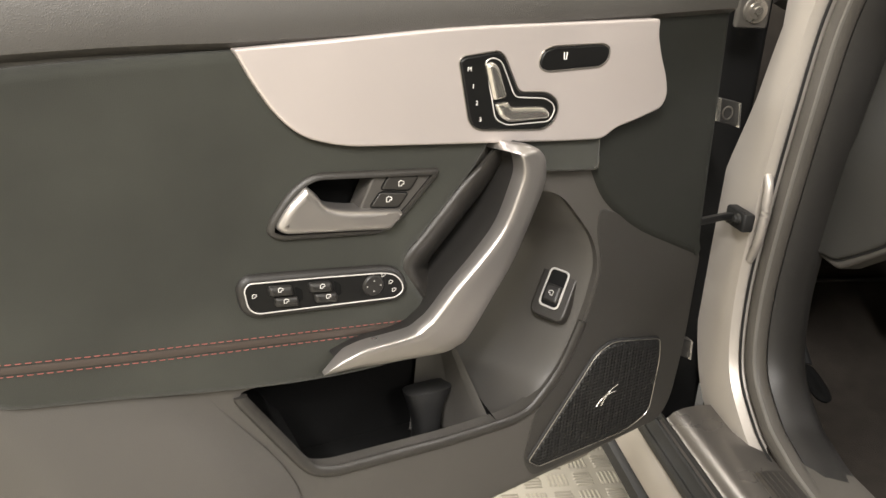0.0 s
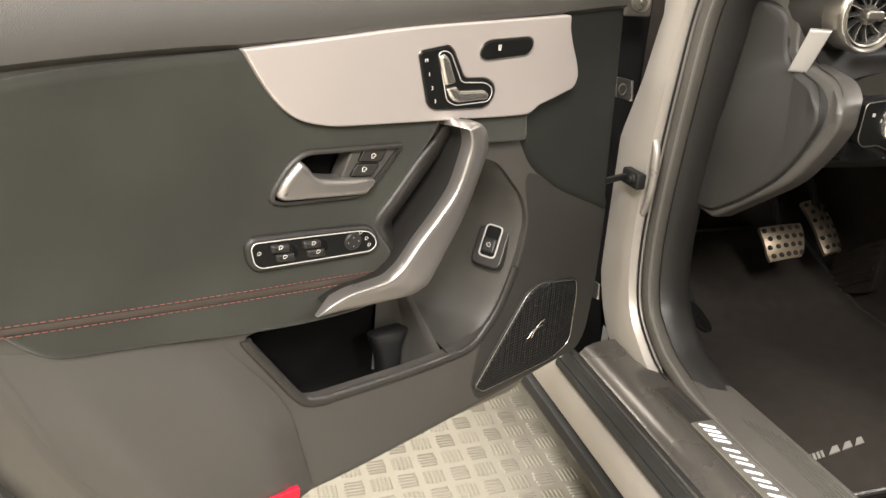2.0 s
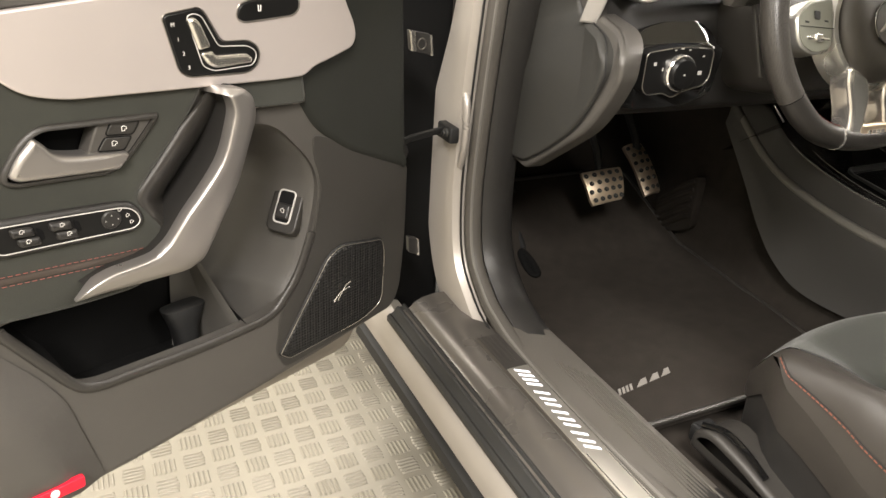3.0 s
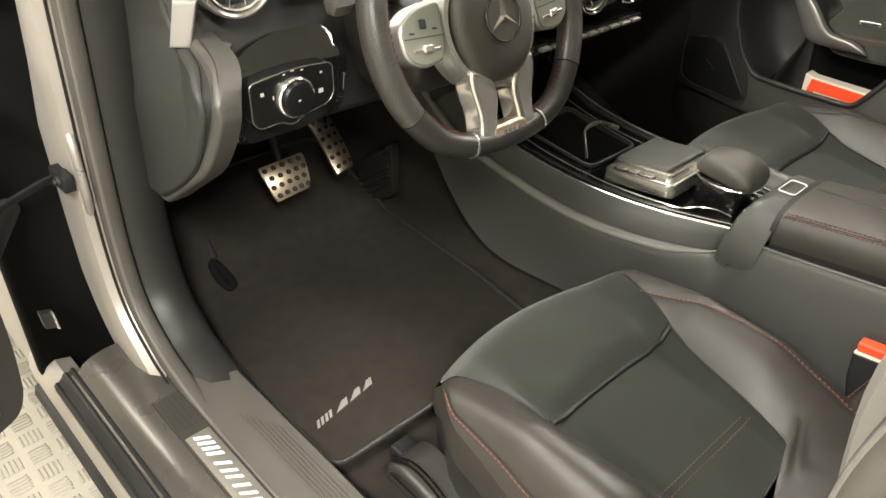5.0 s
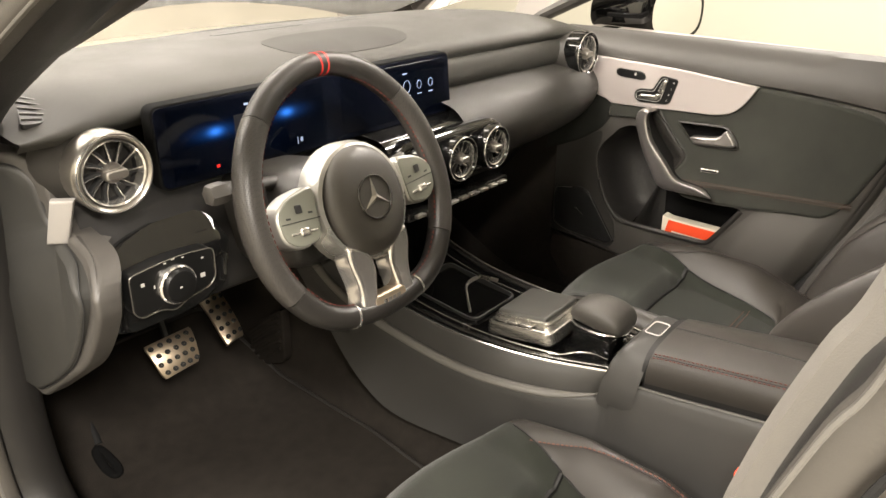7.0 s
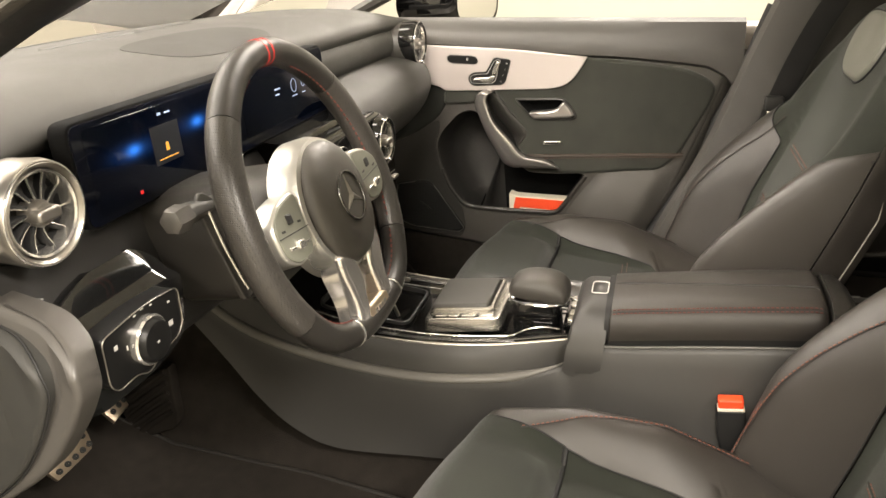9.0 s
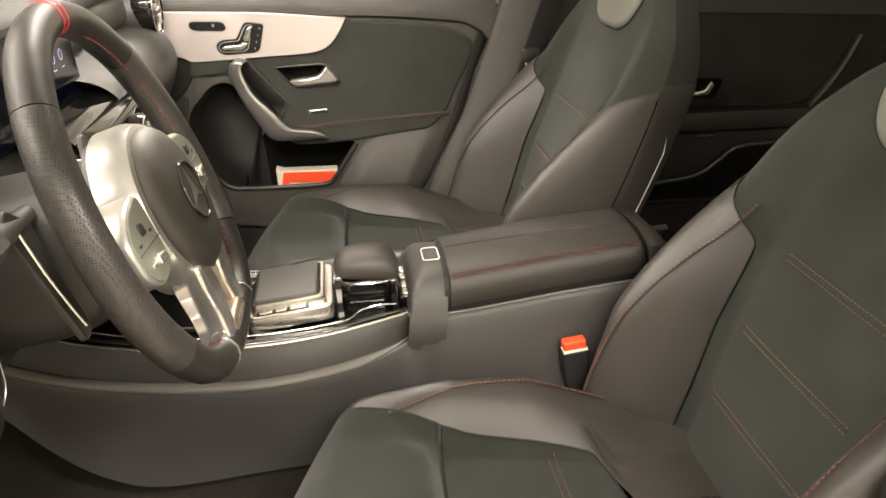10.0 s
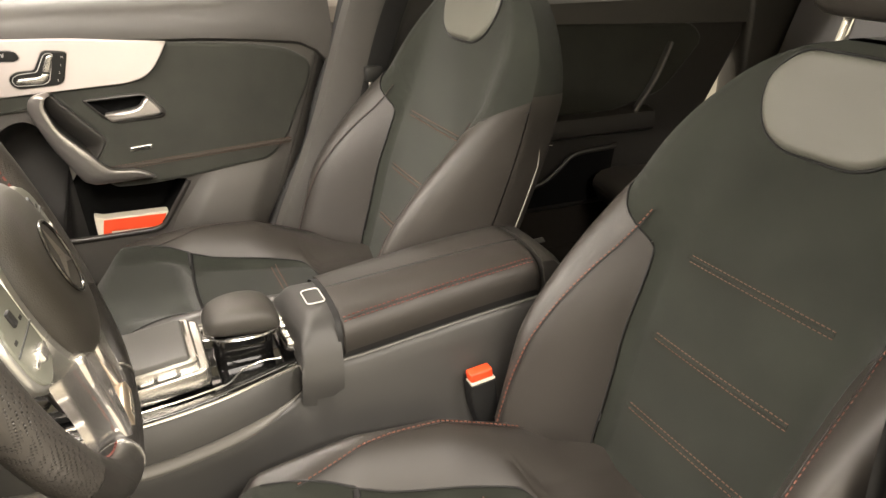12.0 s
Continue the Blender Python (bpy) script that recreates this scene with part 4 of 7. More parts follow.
        for q4 in (((0.3912, 0.8017), (0.3637, 0.7987), (0.3714, 0.7868), (0.3982, 0.7898)), ((0.3988, 0.7875), (0.3729, 0.7846), (0.3816, 0.7725), (0.4076, 0.7753))):
            part("key_joint", sweep([f(q.x, q.y, 0.0113) for q in fillet(q4, 0.003, 4)], ringp(0.0009, 6), True, nrm), DEEP_BLACK, bezel, "dark joint round the key")
        for uu, vv in ((0.3799, 0.794), (0.3908, 0.781)):
            icon(f, uu, vv, 0.0127, 0.0024, nrm, bezel)
    # window switches
    if left:
        inner = fillet([(0.5166, 0.7175), (0.5128, 0.7228), (0.4568, 0.7199), (0.3957, 0.7154), (0.3848, 0.7121), (0.378, 0.7034), (0.3767, 0.6955), (0.3842, 0.6902), (0.4572, 0.6935), (0.5072, 0.6953), (0.5138, 0.701)], [0.004, 0.004, 0.05, 0.01, 0.008, 0.006, 0.006, 0.006, 0.05, 0.006, 0.008], 4)
        sw = part("window_switch", slab(f, inset(inner, -0.0058), 0.0, 0.0155, 0.0055, 4), KNEE, door, "black window switch panel with chrome rim")
        part("switch_plate", slab(f, inner, 0.005, 0.0160, 0.0008, 2), BLACKKEY, sw)
        part("switch_rim", sweep([f(q.x, q.y, 0.0164) for q in inner], ringp(0.0006, 6), True, nrm), RIM, sw, "chrome rim")
        for u0, mk in ((0.484, ((0.4885, 0.7163), (0.4838, 0.7052))), (0.4505, ((0.4533, 0.7143), (0.4478, 0.7037)))):
            for k in (0, 1):
                v0 = 0.7135 - 0.0105 * k - (0.484 - u0) * 0.05
                ud = u0 + 0.002 - 0.005 * k
                part("rocker", slab(f, fillet([(ud + 0.011, v0 - 0.0035), (ud - 0.009, v0 - 0.0052), (ud - 0.008, v0 + 0.0040), (ud + 0.012, v0 + 0.0055)], 0.003, 3), 0.013, 0.0215 - 0.001 * k, 0.0035, 4), KNEE, sw, "black window rocker")
                icon(f, *mk[k], 0.0217 - 0.001 * k, 0.0019, nrm, sw, "rocker_mark")
            # Black patch on the plate, painting the shade of a finger recess.
            part("finger_shade", slab(f, fillet([(u0 - 0.009, 0.715), (u0 - 0.010, 0.700), (u0 - 0.016, 0.7015), (u0 - 0.015, 0.711)], 0.002, 3), 0.012, 0.0163, 0.0002, 1), DEEP_BLACK, sw, "flat black patch for the shade of a finger recess")
        c0 = Vector((0.4056, 0.7053))
        part("mirror_dial", lathe(lambda a, b, h: f(c0.x + a, c0.y + b, 0.0158 + h), [(0.0001, 0.0022), (0.0085, 0.0022), (0.0095, 0.0012), (0.0100, 0.0)], 24), KNEE, sw, "black mirror dial")
        for k in range(4):
            a = k * math.pi / 2
            uu, vv = c0.x + 0.0062 * math.cos(a), c0.y + 0.0048 * math.sin(a)
            part("dial_mark", slab(f, [(uu - 0.0008, vv - 0.0006), (uu + 0.0008, vv - 0.0006), (uu, vv + 0.0008)], 0.0178, 0.0182, 0.0001, 1), ICON, sw)
        for uu, vv in ((0.3962, 0.7138), (0.389, 0.7059), (0.3857, 0.698), (0.5085, 0.7115)):
            icon(f, uu, vv, 0.0163, 0.0017, nrm, sw)
    else:
        sw = part("window_switch", slab(f, fillet([(0.46, 0.703), (0.46, 0.693), (0.415, 0.690), (0.415, 0.700)], 0.004, 4), 0.0, 0.014, 0.003), CHROME, door, "chrome rimmed window switch")
        part("rocker", slab(f, fillet([(0.455, 0.7005), (0.455, 0.6955), (0.42, 0.6925), (0.42, 0.6975)], 0.002, 3), 0.012, 0.0155, 0.001), DARK, sw)
    # grab handle: silver bow over a dark cup
    cup_in = cup
    rows_ = []
    for v in np.linspace(0.6655, 0.8195, 30):
        cross = sorted(a.x + (b.x - a.x) * (v - a.y) / (b.y - a.y) for a, b in zip(cup_in, cup_in[1:] + cup_in[:1]) if (a.y - v) * (b.y - v) <= 0 and abs(a.y - b.y) > 1e-9)
        if len(cross) < 2:
            continue
        e = max(0, min(1, (0.806 - v) / 0.02))
        row = [f(cross[-1] + 0.0065 * e, v - 0.002 * e, 0.0068), f(cross[-1] + 0.004 * e, v - 0.001 * e, 0.0096)]
        for k in range(15):
            u = mix(cross[-1], cross[0], k / 14)
            wall_a = 0.0108 - 0.10 * max(0, -0.747 * (u - 0.290) - 0.665 * (v - 0.813)) - 17 * max(0, -0.747 * (u - 0.290) - 0.665 * (v - 0.813)) ** 2
            wall_b = 0.0108 - 1.25 * max(0, -0.857 * (u - 0.370) + 0.515 * (v - 0.7153))
            row.append(f(u, v, max(wall_a, wall_b, -0.055)))
        rows_.append(row + [f(cross[0], v, 0.0105)])
    part("grip_cup", loft(rows_, False, False), PLASTIC, door, "hollow scoop behind the grip", smooth=60)
    # inner and outer edge of the bow and its height over the card, from the root at the top to the tip
    bow = [(0.2915, 0.8170, 0.2905, 0.8235, 0.006), (0.2868, 0.8190, 0.2800, 0.8258, 0.036), (0.2824, 0.8175, 0.2645, 0.8232, 0.045), (0.2785, 0.8090, 0.2540, 0.8165, 0.045), (0.2772, 0.7999, 0.2489, 0.8070, 0.045), (0.2800, 0.7880, 0.2482, 0.7884, 0.045), (0.2930, 0.7546, 0.2590, 0.7600, 0.046), (0.3140, 0.7290, 0.2760, 0.7200, 0.047), (0.3386, 0.7034, 0.2960, 0.6860, 0.047), (0.3581, 0.6789, 0.3183, 0.6485, 0.046), (0.3680, 0.6700, 0.3300, 0.6400, 0.045), (0.3779, 0.6639, 0.3428, 0.6356, 0.044), (0.4000, 0.6600, 0.3720, 0.6352, 0.042), (0.4200, 0.6570, 0.3986, 0.6349, 0.040), (0.4400, 0.6490, 0.4300, 0.6362, 0.038), (0.4573, 0.6385, 0.4573, 0.6370, 0.036)]
    ins, out = spline([Vector((a, b, h)) for a, b, c, d, h in bow], 4), spline([Vector((c, d, h)) for a, b, c, d, h in bow], 4)
    rings, core = [], []
    for a, b in zip(ins, out):
        k = min(1, (a - b).length / 0.02)
        rings.append([f(mix(a.x, b.x, t), mix(a.y, b.y, t), a.z + h * (0.25 + 0.75 * k)) for t, h in ((0.04, -0.020), (0.0, -0.012), (0.004, -0.004), (0.022, -0.0008), (0.05, 0.0), (0.3, -0.0008), (0.6, -0.0020), (0.9, -0.0042), (0.97, -0.0070), (1.0, -0.012), (0.97, -0.020))])
        if k > 0.6:
            core.append([f(mix(a.x, b.x, t), mix(a.y, b.y, t), w) for t, w in ((0.06, a.z - 0.016), (0.12, -0.045), (0.85, -0.045), (0.95, a.z - 0.018))])
    part("grip_core", loft(core), KNEE, door, "dark plastic back of the grip", smooth=60)
    part("grip_bow", loft(rings), GRIP, door, "satin silver grab handle", smooth=70)
    # red double stitching along the arm rest, dimmed in colour on the far door
    for dv in (0.0048, -0.0052):
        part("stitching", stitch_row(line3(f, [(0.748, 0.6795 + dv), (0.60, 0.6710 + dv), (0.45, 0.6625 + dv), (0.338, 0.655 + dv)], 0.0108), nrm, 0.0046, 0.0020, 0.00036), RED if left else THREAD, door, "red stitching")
    part("seam_fold", loft([[f(q.x, q.y + dv, h) for dv, h in ((-0.0035, 0.008), (-0.0028, 0.0108), (0, 0.0114), (0.0028, 0.0108), (0.0035, 0.008))] for q in spline([Vector(p) for p in ((0.750, 0.6793), (0.60, 0.6708), (0.45, 0.6623), (0.336, 0.6547))], 8)], False, False), SEAM, door, "brown leather strip between the stitching")
    # speaker
    sp = fillet([(0.2107, 0.4511), (0.1264, 0.5708), (0.1036, 0.5810), (0.0252, 0.567), (0.0197, 0.5403), (0.0233, 0.463), (0.0594, 0.4462), (0.1935, 0.4376)], [0.006, 0.03, 0.012, 0.008, 0.03, 0.015, 0.02, 0.006], 5)
    spk = part("speaker", slab(f, sp, -0.01, 0.004, 0.002), DARK, door, "black perforated speaker grille")
    part("grille", slab(f, inset(sp, 0.004), 0.0, 0.0055, 0.003, 3), GRILLE, spk, "finely perforated grille")
    part("grille_rim", sweep([f(q.x, q.y, 0.005) for q in inset(sp, 0.002)], ringp(0.0006, 6), True, nrm), GUNMETAL, spk, "thin chrome rim")
    part("maker_mark", sweep(line3(f, [(0.118, 0.499), (0.108, 0.5085), (0.097, 0.5115), (0.090, 0.5125)], 0.0066), ringp(0.0007, 6), False, nrm), CHROME, spk, "small silver mark")
    part("maker_mark", sweep(line3(f, [(0.111, 0.498), (0.106, 0.506), (0.099, 0.515), (0.088, 0.5205)], 0.0066), ringp(0.0006, 6), False, nrm), CHROME, spk, "small silver mark")
    if left:
        def plate(a, b):
            return [(-a, -b), (a, -b), (a, b), (-a, b)]
        bs = part("boot_switch", slab(fb, fillet(plate(0.0215, 0.0335), 0.011, 5), -0.012, 0.0005, 0.002), PLASTIC, door, "boot release switch with chrome rim")
        inr = fillet(plate(0.0115, 0.0215), 0.006, 5)
        part("switch_well", slab(fb, inr, 0.0, 0.0019, 0.0003, 1), BLACKKEY, bs)
        part("switch_rim", sweep([fb(q.x, q.y, 0.0022) for q in inr], ringp(0.0013, 6), True, fb(0, 0, 1) - fb(0, 0, 0)), RIM, bs, "chrome rim")
        part("switch_key", slab(fb, fillet([(-0.0098, -0.0165), (0.0098, -0.0165), (0.0098, 0.004), (-0.0098, 0.004)], 0.003, 4), 0.001, 0.0062, 0.003), KNEE, bs, "black rocker")
        icon(fb, 0.0, -0.006, 0.0064, 0.0026, fb(0, 0, 1) - fb(0, 0, 0), bs)
    return door


# perforated grille cloth: fine round holes
GRILLE = surface("speaker_grille", (0.014, 0.014, 0.014), 0.45, metal=0.3)
_nt = GRILLE.node_tree
_vo = _nt.nodes.new("ShaderNodeTexVoronoi")
_vo.inputs["Scale"].default_value, _vo.inputs["Randomness"].default_value = 230, 0.0
_co = _nt.nodes.new("ShaderNodeTexCoord")
_nt.links.new(_co.outputs["Object"], _vo.inputs["Vector"])
_bp = _nt.nodes.new("ShaderNodeBump")
_bp.inputs["Strength"].default_value, _bp.inputs["Distance"].default_value = 1.0, 0.002
_nt.links.new(_vo.outputs["Distance"], _bp.inputs["Height"])
_nt.links.new(_bp.outputs[0], _nt.nodes["Principled BSDF"].inputs["Normal"])

# red tag hooked on the open door's lower edge
tag = thing("red_tag", open_door_f(0.50, 0.395, 0.01), "small red plastic tag on the open door's lower edge", "tag")
part("strap", slab(lambda u, v, w: open_door_f(u, v, w + 0.028), fillet([(0.540, 0.372), (0.5346, 0.4243), (0.4778, 0.4257), (0.4789, 0.4117), (0.508, 0.4112), (0.524, 0.372)], [0.002, 0.004, 0.003, 0.002, 0.004, 0.002], 3), -0.004, 0.003, 0.001), RED_TAG, tag, "bright red strap")
part("rivet", lathe(lambda a, b, h: open_door_f(0.5095 + a, 0.4190 + b, 0.031 + h), [(0.005, 0.0), (0.004, 0.002), (0.0005, 0.0025)], 12), WHITE_MARK, tag, "white rivet")

car_door(open_door_f, True, "open front door with dark suede card and silver trim")
car_door(shut_door_f, False, "shut front door with dark suede card and silver trim")

# ---- dashboard ----
dash = thing("dashboard", (0, 1.1, 0.6), "dark soft dashboard with round chrome air vents", "dashboard")


def crown(x):
    return 0.012 * (1 - (x / 0.7) ** 2)


secs = []
for x in (-0.70, -0.62, -0.5, -0.3, 0.0, 0.3, 0.55, 0.66):
    c = crown(x)
    e = max(abs(x) - 0.5, 0) / 0.2
    secs.append([Vector((x, y - (0.22 * e * e if y > 1.3 else 0) - (0.020 if abs(x) > 0.56 and y < 1.1 else 0), z + c * (z > 0.98) - 0.02 * e * e * (z > 1.0))) for y, z in ((1.66, 0.965), (1.5, 1.0), (1.32, 1.022), (1.15, 1.022), (1.06, 1.006), (1.036, 0.985), (1.05, 0.972))])
part("top_pad", loft(skin(secs, 5, 4), False, False), DASH_TOP, dash, "grey grained leather top pad", smooth=60)
# pale band below the pad, and the dark roll below that
band, roll = [], []
for x in (0.06, 0.2, 0.4, 0.58, 0.68):
    c = crown(x)
    band.append([Vector((x, y, z + c * 0.8)) for y, z in ((1.055, 0.975), (1.04, 0.968), (1.033, 0.950), (1.036, 0.925), (1.06, 0.90))])
    roll.append([Vector((x, y + 0.06 * max(x - 0.5, 0) / 0.2, z)) for y, z in ((1.07, 0.925), (1.02, 0.918), (0.965, 0.905), (0.935, 0.875), (0.93, 0.84), (0.955, 0.795), (1.02, 0.755), (1.10, 0.715), (1.16, 0.64), (1.22, 0.56))])
part("trim_band", loft(skin(band, 4, 4), False, False), DASH_TOP, dash, "smooth grey trim band", smooth=60)
part("lower_roll", loft(skin(roll, 4, 4), False, False), DASH_SOFT, dash, "black leather lower roll", smooth=60)
# middle and left lower part
mid = []
for x in (-0.16, -0.05, 0.06, 0.12):
    mid.append([Vector((x, y, z)) for y, z in ((1.08, 0.90), (1.0, 0.893), (0.945, 0.885), (0.925, 0.85), (0.93, 0.80), (0.96, 0.77), (0.99, 0.70), (1.08, 0.64), (1.2, 0.55))])
part("console_face", loft(skin(mid, 4, 4), False, False), GLOSS, dash, "gloss black centre stack", smooth=60)
left = []
for x, b in ((-0.650, 0.0), (-0.60, 0.0), (-0.55, 0.0), (-0.35, -0.01), (-0.15, -0.01)):
    left.append([Vector((x, y + b, z)) for y, z in ((1.10, 0.908), (1.06, 0.898), (1.032, 0.886), (1.018, 0.872), (1.008, 0.850), (0.990, 0.80), (0.975, 0.742), (0.982, 0.724), (1.01, 0.712), (1.08, 0.69), (1.2, 0.65), (1.35, 0.62))])
# Shade of the tucked-under panel is put into its near-black colour.
part("knee_panel", loft(skin(left, 4, 4), False, False), KNEE, dash, "plastic knee panel, shade put into its dark colour", smooth=60)
# outer end of the dashboard, facing out of the open door
def end_f(y, z, w):
    k = max(0.0, min(1.0, (z - 0.815) / 0.05)) * max(0.0, min(1.0, (1.13 - y) / 0.08))
    return Vector((-0.700 - w + 0.034 * k * k * (3 - 2 * k), y, z))


end = fillet([(1.185, 0.600), (1.112, 0.594), (1.02, 0.660), (0.958, 0.705), (0.917, 0.762), (0.897, 0.802), (0.905, 0.832), (0.945, 0.853), (1.00, 0.862), (1.045, 0.872), (1.055, 0.94), (1.09, 0.958), (1.185, 0.955)], [0.006, 0.012, 0.05, 0.05, 0.04, 0.03, 0.02, 0.03, 0.03, 0.02, 0.02, 0.02, 0.01], 5)
part("end_panel", slab(end_f, end, -0.03, 0.0, 0.006, 5), SOFT, dash, "grey-brown plastic end panel")
cover_o = fillet([(1.160, 0.603), (1.116, 0.607), (1.05, 0.648), (0.985, 0.702), (0.950, 0.755), (0.932, 0.798), (0.938, 0.822), (0.970, 0.842), (1.02, 0.852), (1.058, 0.864), (1.068, 0.925), (1.09, 0.943), (1.155, 0.941), (1.163, 0.856), (1.163, 0.725)], [0.004, 0.012, 0.05, 0.05, 0.04, 0.03, 0.02, 0.02, 0.03, 0.02, 0.02, 0.02, 0.006, 0.08, 0.08], 5)
part("end_cover", slab(end_f, cover_o, -0.02, 0.005, 0.005, 4), ENDCOVER, dash, "dark grey removable end cover")
part("cover_gap", sweep([end_f(q.x, q.y, 0.0004) for q in inset(cover_o, -0.0012)], ringp(0.0012, 6), True, (-1, 0, 0)), DARK, dash, "dark joint round the cover")
# Pale line painting the highlight on the cover's front rim.
part("cover_highlight", sweep([end_f(q.x, q.y, 0.0042) for q in spline([Vector(p) for p in ((1.156, 0.938), (1.1625, 0.856), (1.1625, 0.725), (1.160, 0.607))], 6)], ringp(0.0013, 6), False, (-1, 0, 0)), PALE_EDGE, dash, "painted highlight on the front edge of the cover")
# smooth skin between the end panel and the gloss switch panel
ring_e = spline([Vector(p) for p in ((-0.690, 1.06, 0.635), (-0.692, 1.00, 0.678), (-0.694, 0.955, 0.712), (-0.696, 0.918, 0.766), (-0.696, 0.902, 0.803), (-0.690, 0.910, 0.830), (-0.672, 0.948, 0.853), (-0.663, 1.00, 0.864))], 4)
ring_g = spline([Vector(p) for p in ((-0.652, 1.06, 0.690), (-0.658, 1.00, 0.718), (-0.664, 0.955, 0.738), (-0.667, 0.936, 0.765), (-0.663, 0.934, 0.800), (-0.655, 0.955, 0.825), (-0.646, 0.978, 0.840), (-0.620, 0.996, 0.851))], 4)
part("knee_side", loft([[a.lerp(b, t) + Vector((0.003, 0.006, 0.0)) * math.sin(math.pi * t) for a, b in zip(ring_e, ring_g)] for t in (0, 0.1, 0.25, 0.4, 0.55, 0.7, 0.85, 1.0)], False, False), SOFT, dash, "smooth grey-brown surround of the switch panel", smooth=70)
TAB_C = [Vector(q) for q in ((-0.687, 1.030, 0.852), (-0.668, 1.012, 0.852), (-0.662, 0.990, 0.913), (-0.682, 1.010, 0.913))]


def tab_f(u, v, w):
    p = TAB_C[0].lerp(TAB_C[1], u).lerp(TAB_C[3].lerp(TAB_C[2], u), v)
    return p + Vector((-0.72, -0.62, -0.28)) * w


bm = loft([[tab_f(u, v, w) for u, v in ((a, a), (1 - a, a), (1 - a, 1 - a), (a, 1 - a))] for a, w in ((0, -0.006), (0, 0.0005), (0.03, 0.0018), (0.07, 0.0022))])
part("silver_tab", bm, TAB, dash, "satin silver tab")
# pod behind the outer vents and the shelf under the screen
for x in (-0.61, 0.61):
    pod = [[Vector((x + (0.064 - 0.004 * k) * c, 1.075 - 0.018 * k, 0.937 + (0.064 - 0.004 * k) * s_)) for c, s_ in ringp(1, 28)] for k in range(5)]
    part("vent_pod", loft(pod), PLASTIC, dash, "dark vent pod")


def air_vent(cx, cy, cz, r, tilt=0.0, shell=None):
    def f(a, b, h):
        return Vector((cx + a, cy - h * math.cos(tilt), cz + b + h * math.sin(tilt)))
    vent = part("air_vent", lathe(f, [(r * 1.02, -0.03), (r * 1.06, 0.0), (r * 1.03, 0.008), (r * 0.97, 0.011), (r * 0.90, 0.008), (r * 0.86, 0.000), (r * 0.85, -0.02)], 40), shell or GUNMETAL, dash, "round turbine air vent with satin ring")
    part("ring", lathe(f, [(r * 0.86, 0.004), (r * 0.845, 0.0085), (r * 0.80, 0.007), (r * 0.775, 0.000), (r * 0.77, -0.012)], 40), CHROME, vent, "chrome inner ring")
    part("outer_line", sweep([f(r * 1.0 * c, r * 1.0 * s_, 0.0098) for c, s_ in ringp(1, 40)], ringp(0.0012, 6), True, (0, -1, 0)), CHROME, vent, "thin chrome line")
    part("bowl", lathe(f, [(r * 0.80, -0.002), (r * 0.72, -0.02), (r * 0.4, -0.034), (0.0005, -0.036)], 32), DARK, vent, "black bowl")
    for k in range(11):
        a = 2 * math.pi * k / 11 + 0.2
        d, n_ = Vector((math.cos(a), math.sin(a))), Vector((-math.sin(a), math.cos(a)))
        ring = []
        for rr, hw, h, sw_ in ((0.26, 0.030, -0.002, 0.0), (0.42, 0.044, -0.004, 0.03), (0.6, 0.056, -0.005, 0.09), (0.76, 0.050, -0.004, 0.17)):
            p, q = (d * rr + n_ * sw_) * r, n_ * hw * r
            ring.append([f(*(p + q), h), f(*(p + q * 0.6), h + 0.002), f(*(p - q * 0.6), h + 0.002), f(*(p - q), h), f(*p, h - 0.012)])
        part("vane", loft(ring), DARK, vent)
        part("vane_edge", sweep([q[0] + Vector((0, -0.0006, 0)) for q in ring], ringp(0.0012 * r / 0.05, 5), False, (0, -1, 0)), CHROME, vent, "bright edge of the vane")
    part("hub", lathe(f, [(r * 0.27, -0.012), (r * 0.27, 0.004), (r * 0.22, 0.009), (0.0005, 0.010)], 24), GUNMETAL, vent, "silver hub")
    part("hub_tab", slab(lambda u, v, w: f(u, v, w), fillet([(-r * 0.30, -r * 0.13), (r * 0.30, -r * 0.13), (r * 0.30, r * 0.13), (-r * 0.30, r * 0.13)], r * 0.12, 4), 0.004, 0.016, 0.003), GUNMETAL, vent, "grey direction tab")
    return vent


air_vent(-0.61, 0.988, 0.937, 0.050)
air_vent(0.61, 0.993, 0.942, 0.050, 0.0, GLOSS)
for x in (-0.105, 0.0, 0.105):
    air_vent(x, 0.903, 0.835, 0.040, 0.0, GLOSS)
pod = fillet([(-0.165, 0.79), (-0.165, 0.865), (-0.13, 0.885), (0.13, 0.885), (0.162, 0.865), (0.162, 0.80), (0.13, 0.787)], 0.02, 4)
part("vent_panel", slab(lambda u, v, w: Vector((u, 0.94 - w, v)), pod, -0.02, 0.027, 0.012, 4), GLOSS, dash, "gloss black vent panel")
# climate key bar
bar = part("climate_bar", box(-0.15, 0.15, 0.895, 0.945, 0.752, 0.770, 0.004), GLOSS, dash, "gloss black climate key bar")
for k in range(9):
    part("toggle_key", box(-0.136 + 0.031 * k, -0.112 + 0.031 * k, 0.886, 0.90, 0.759, 0.765, 0.002), GUNMETAL, bar, "chrome toggle key")
# demister slot at the far corner
def dem_f(u, v, w):
    return Vector((u, v, 1.000 + 0.17 * (v - 1.06) + w))


dem = part("demister_grille", slab(dem_f, fillet([(-0.680, 1.052), (-0.658, 1.047), (-0.606, 1.10), (-0.634, 1.165)], 0.008, 4), -0.01, 0.0005, 0.0004), DARK, dash, "slotted demister grille")
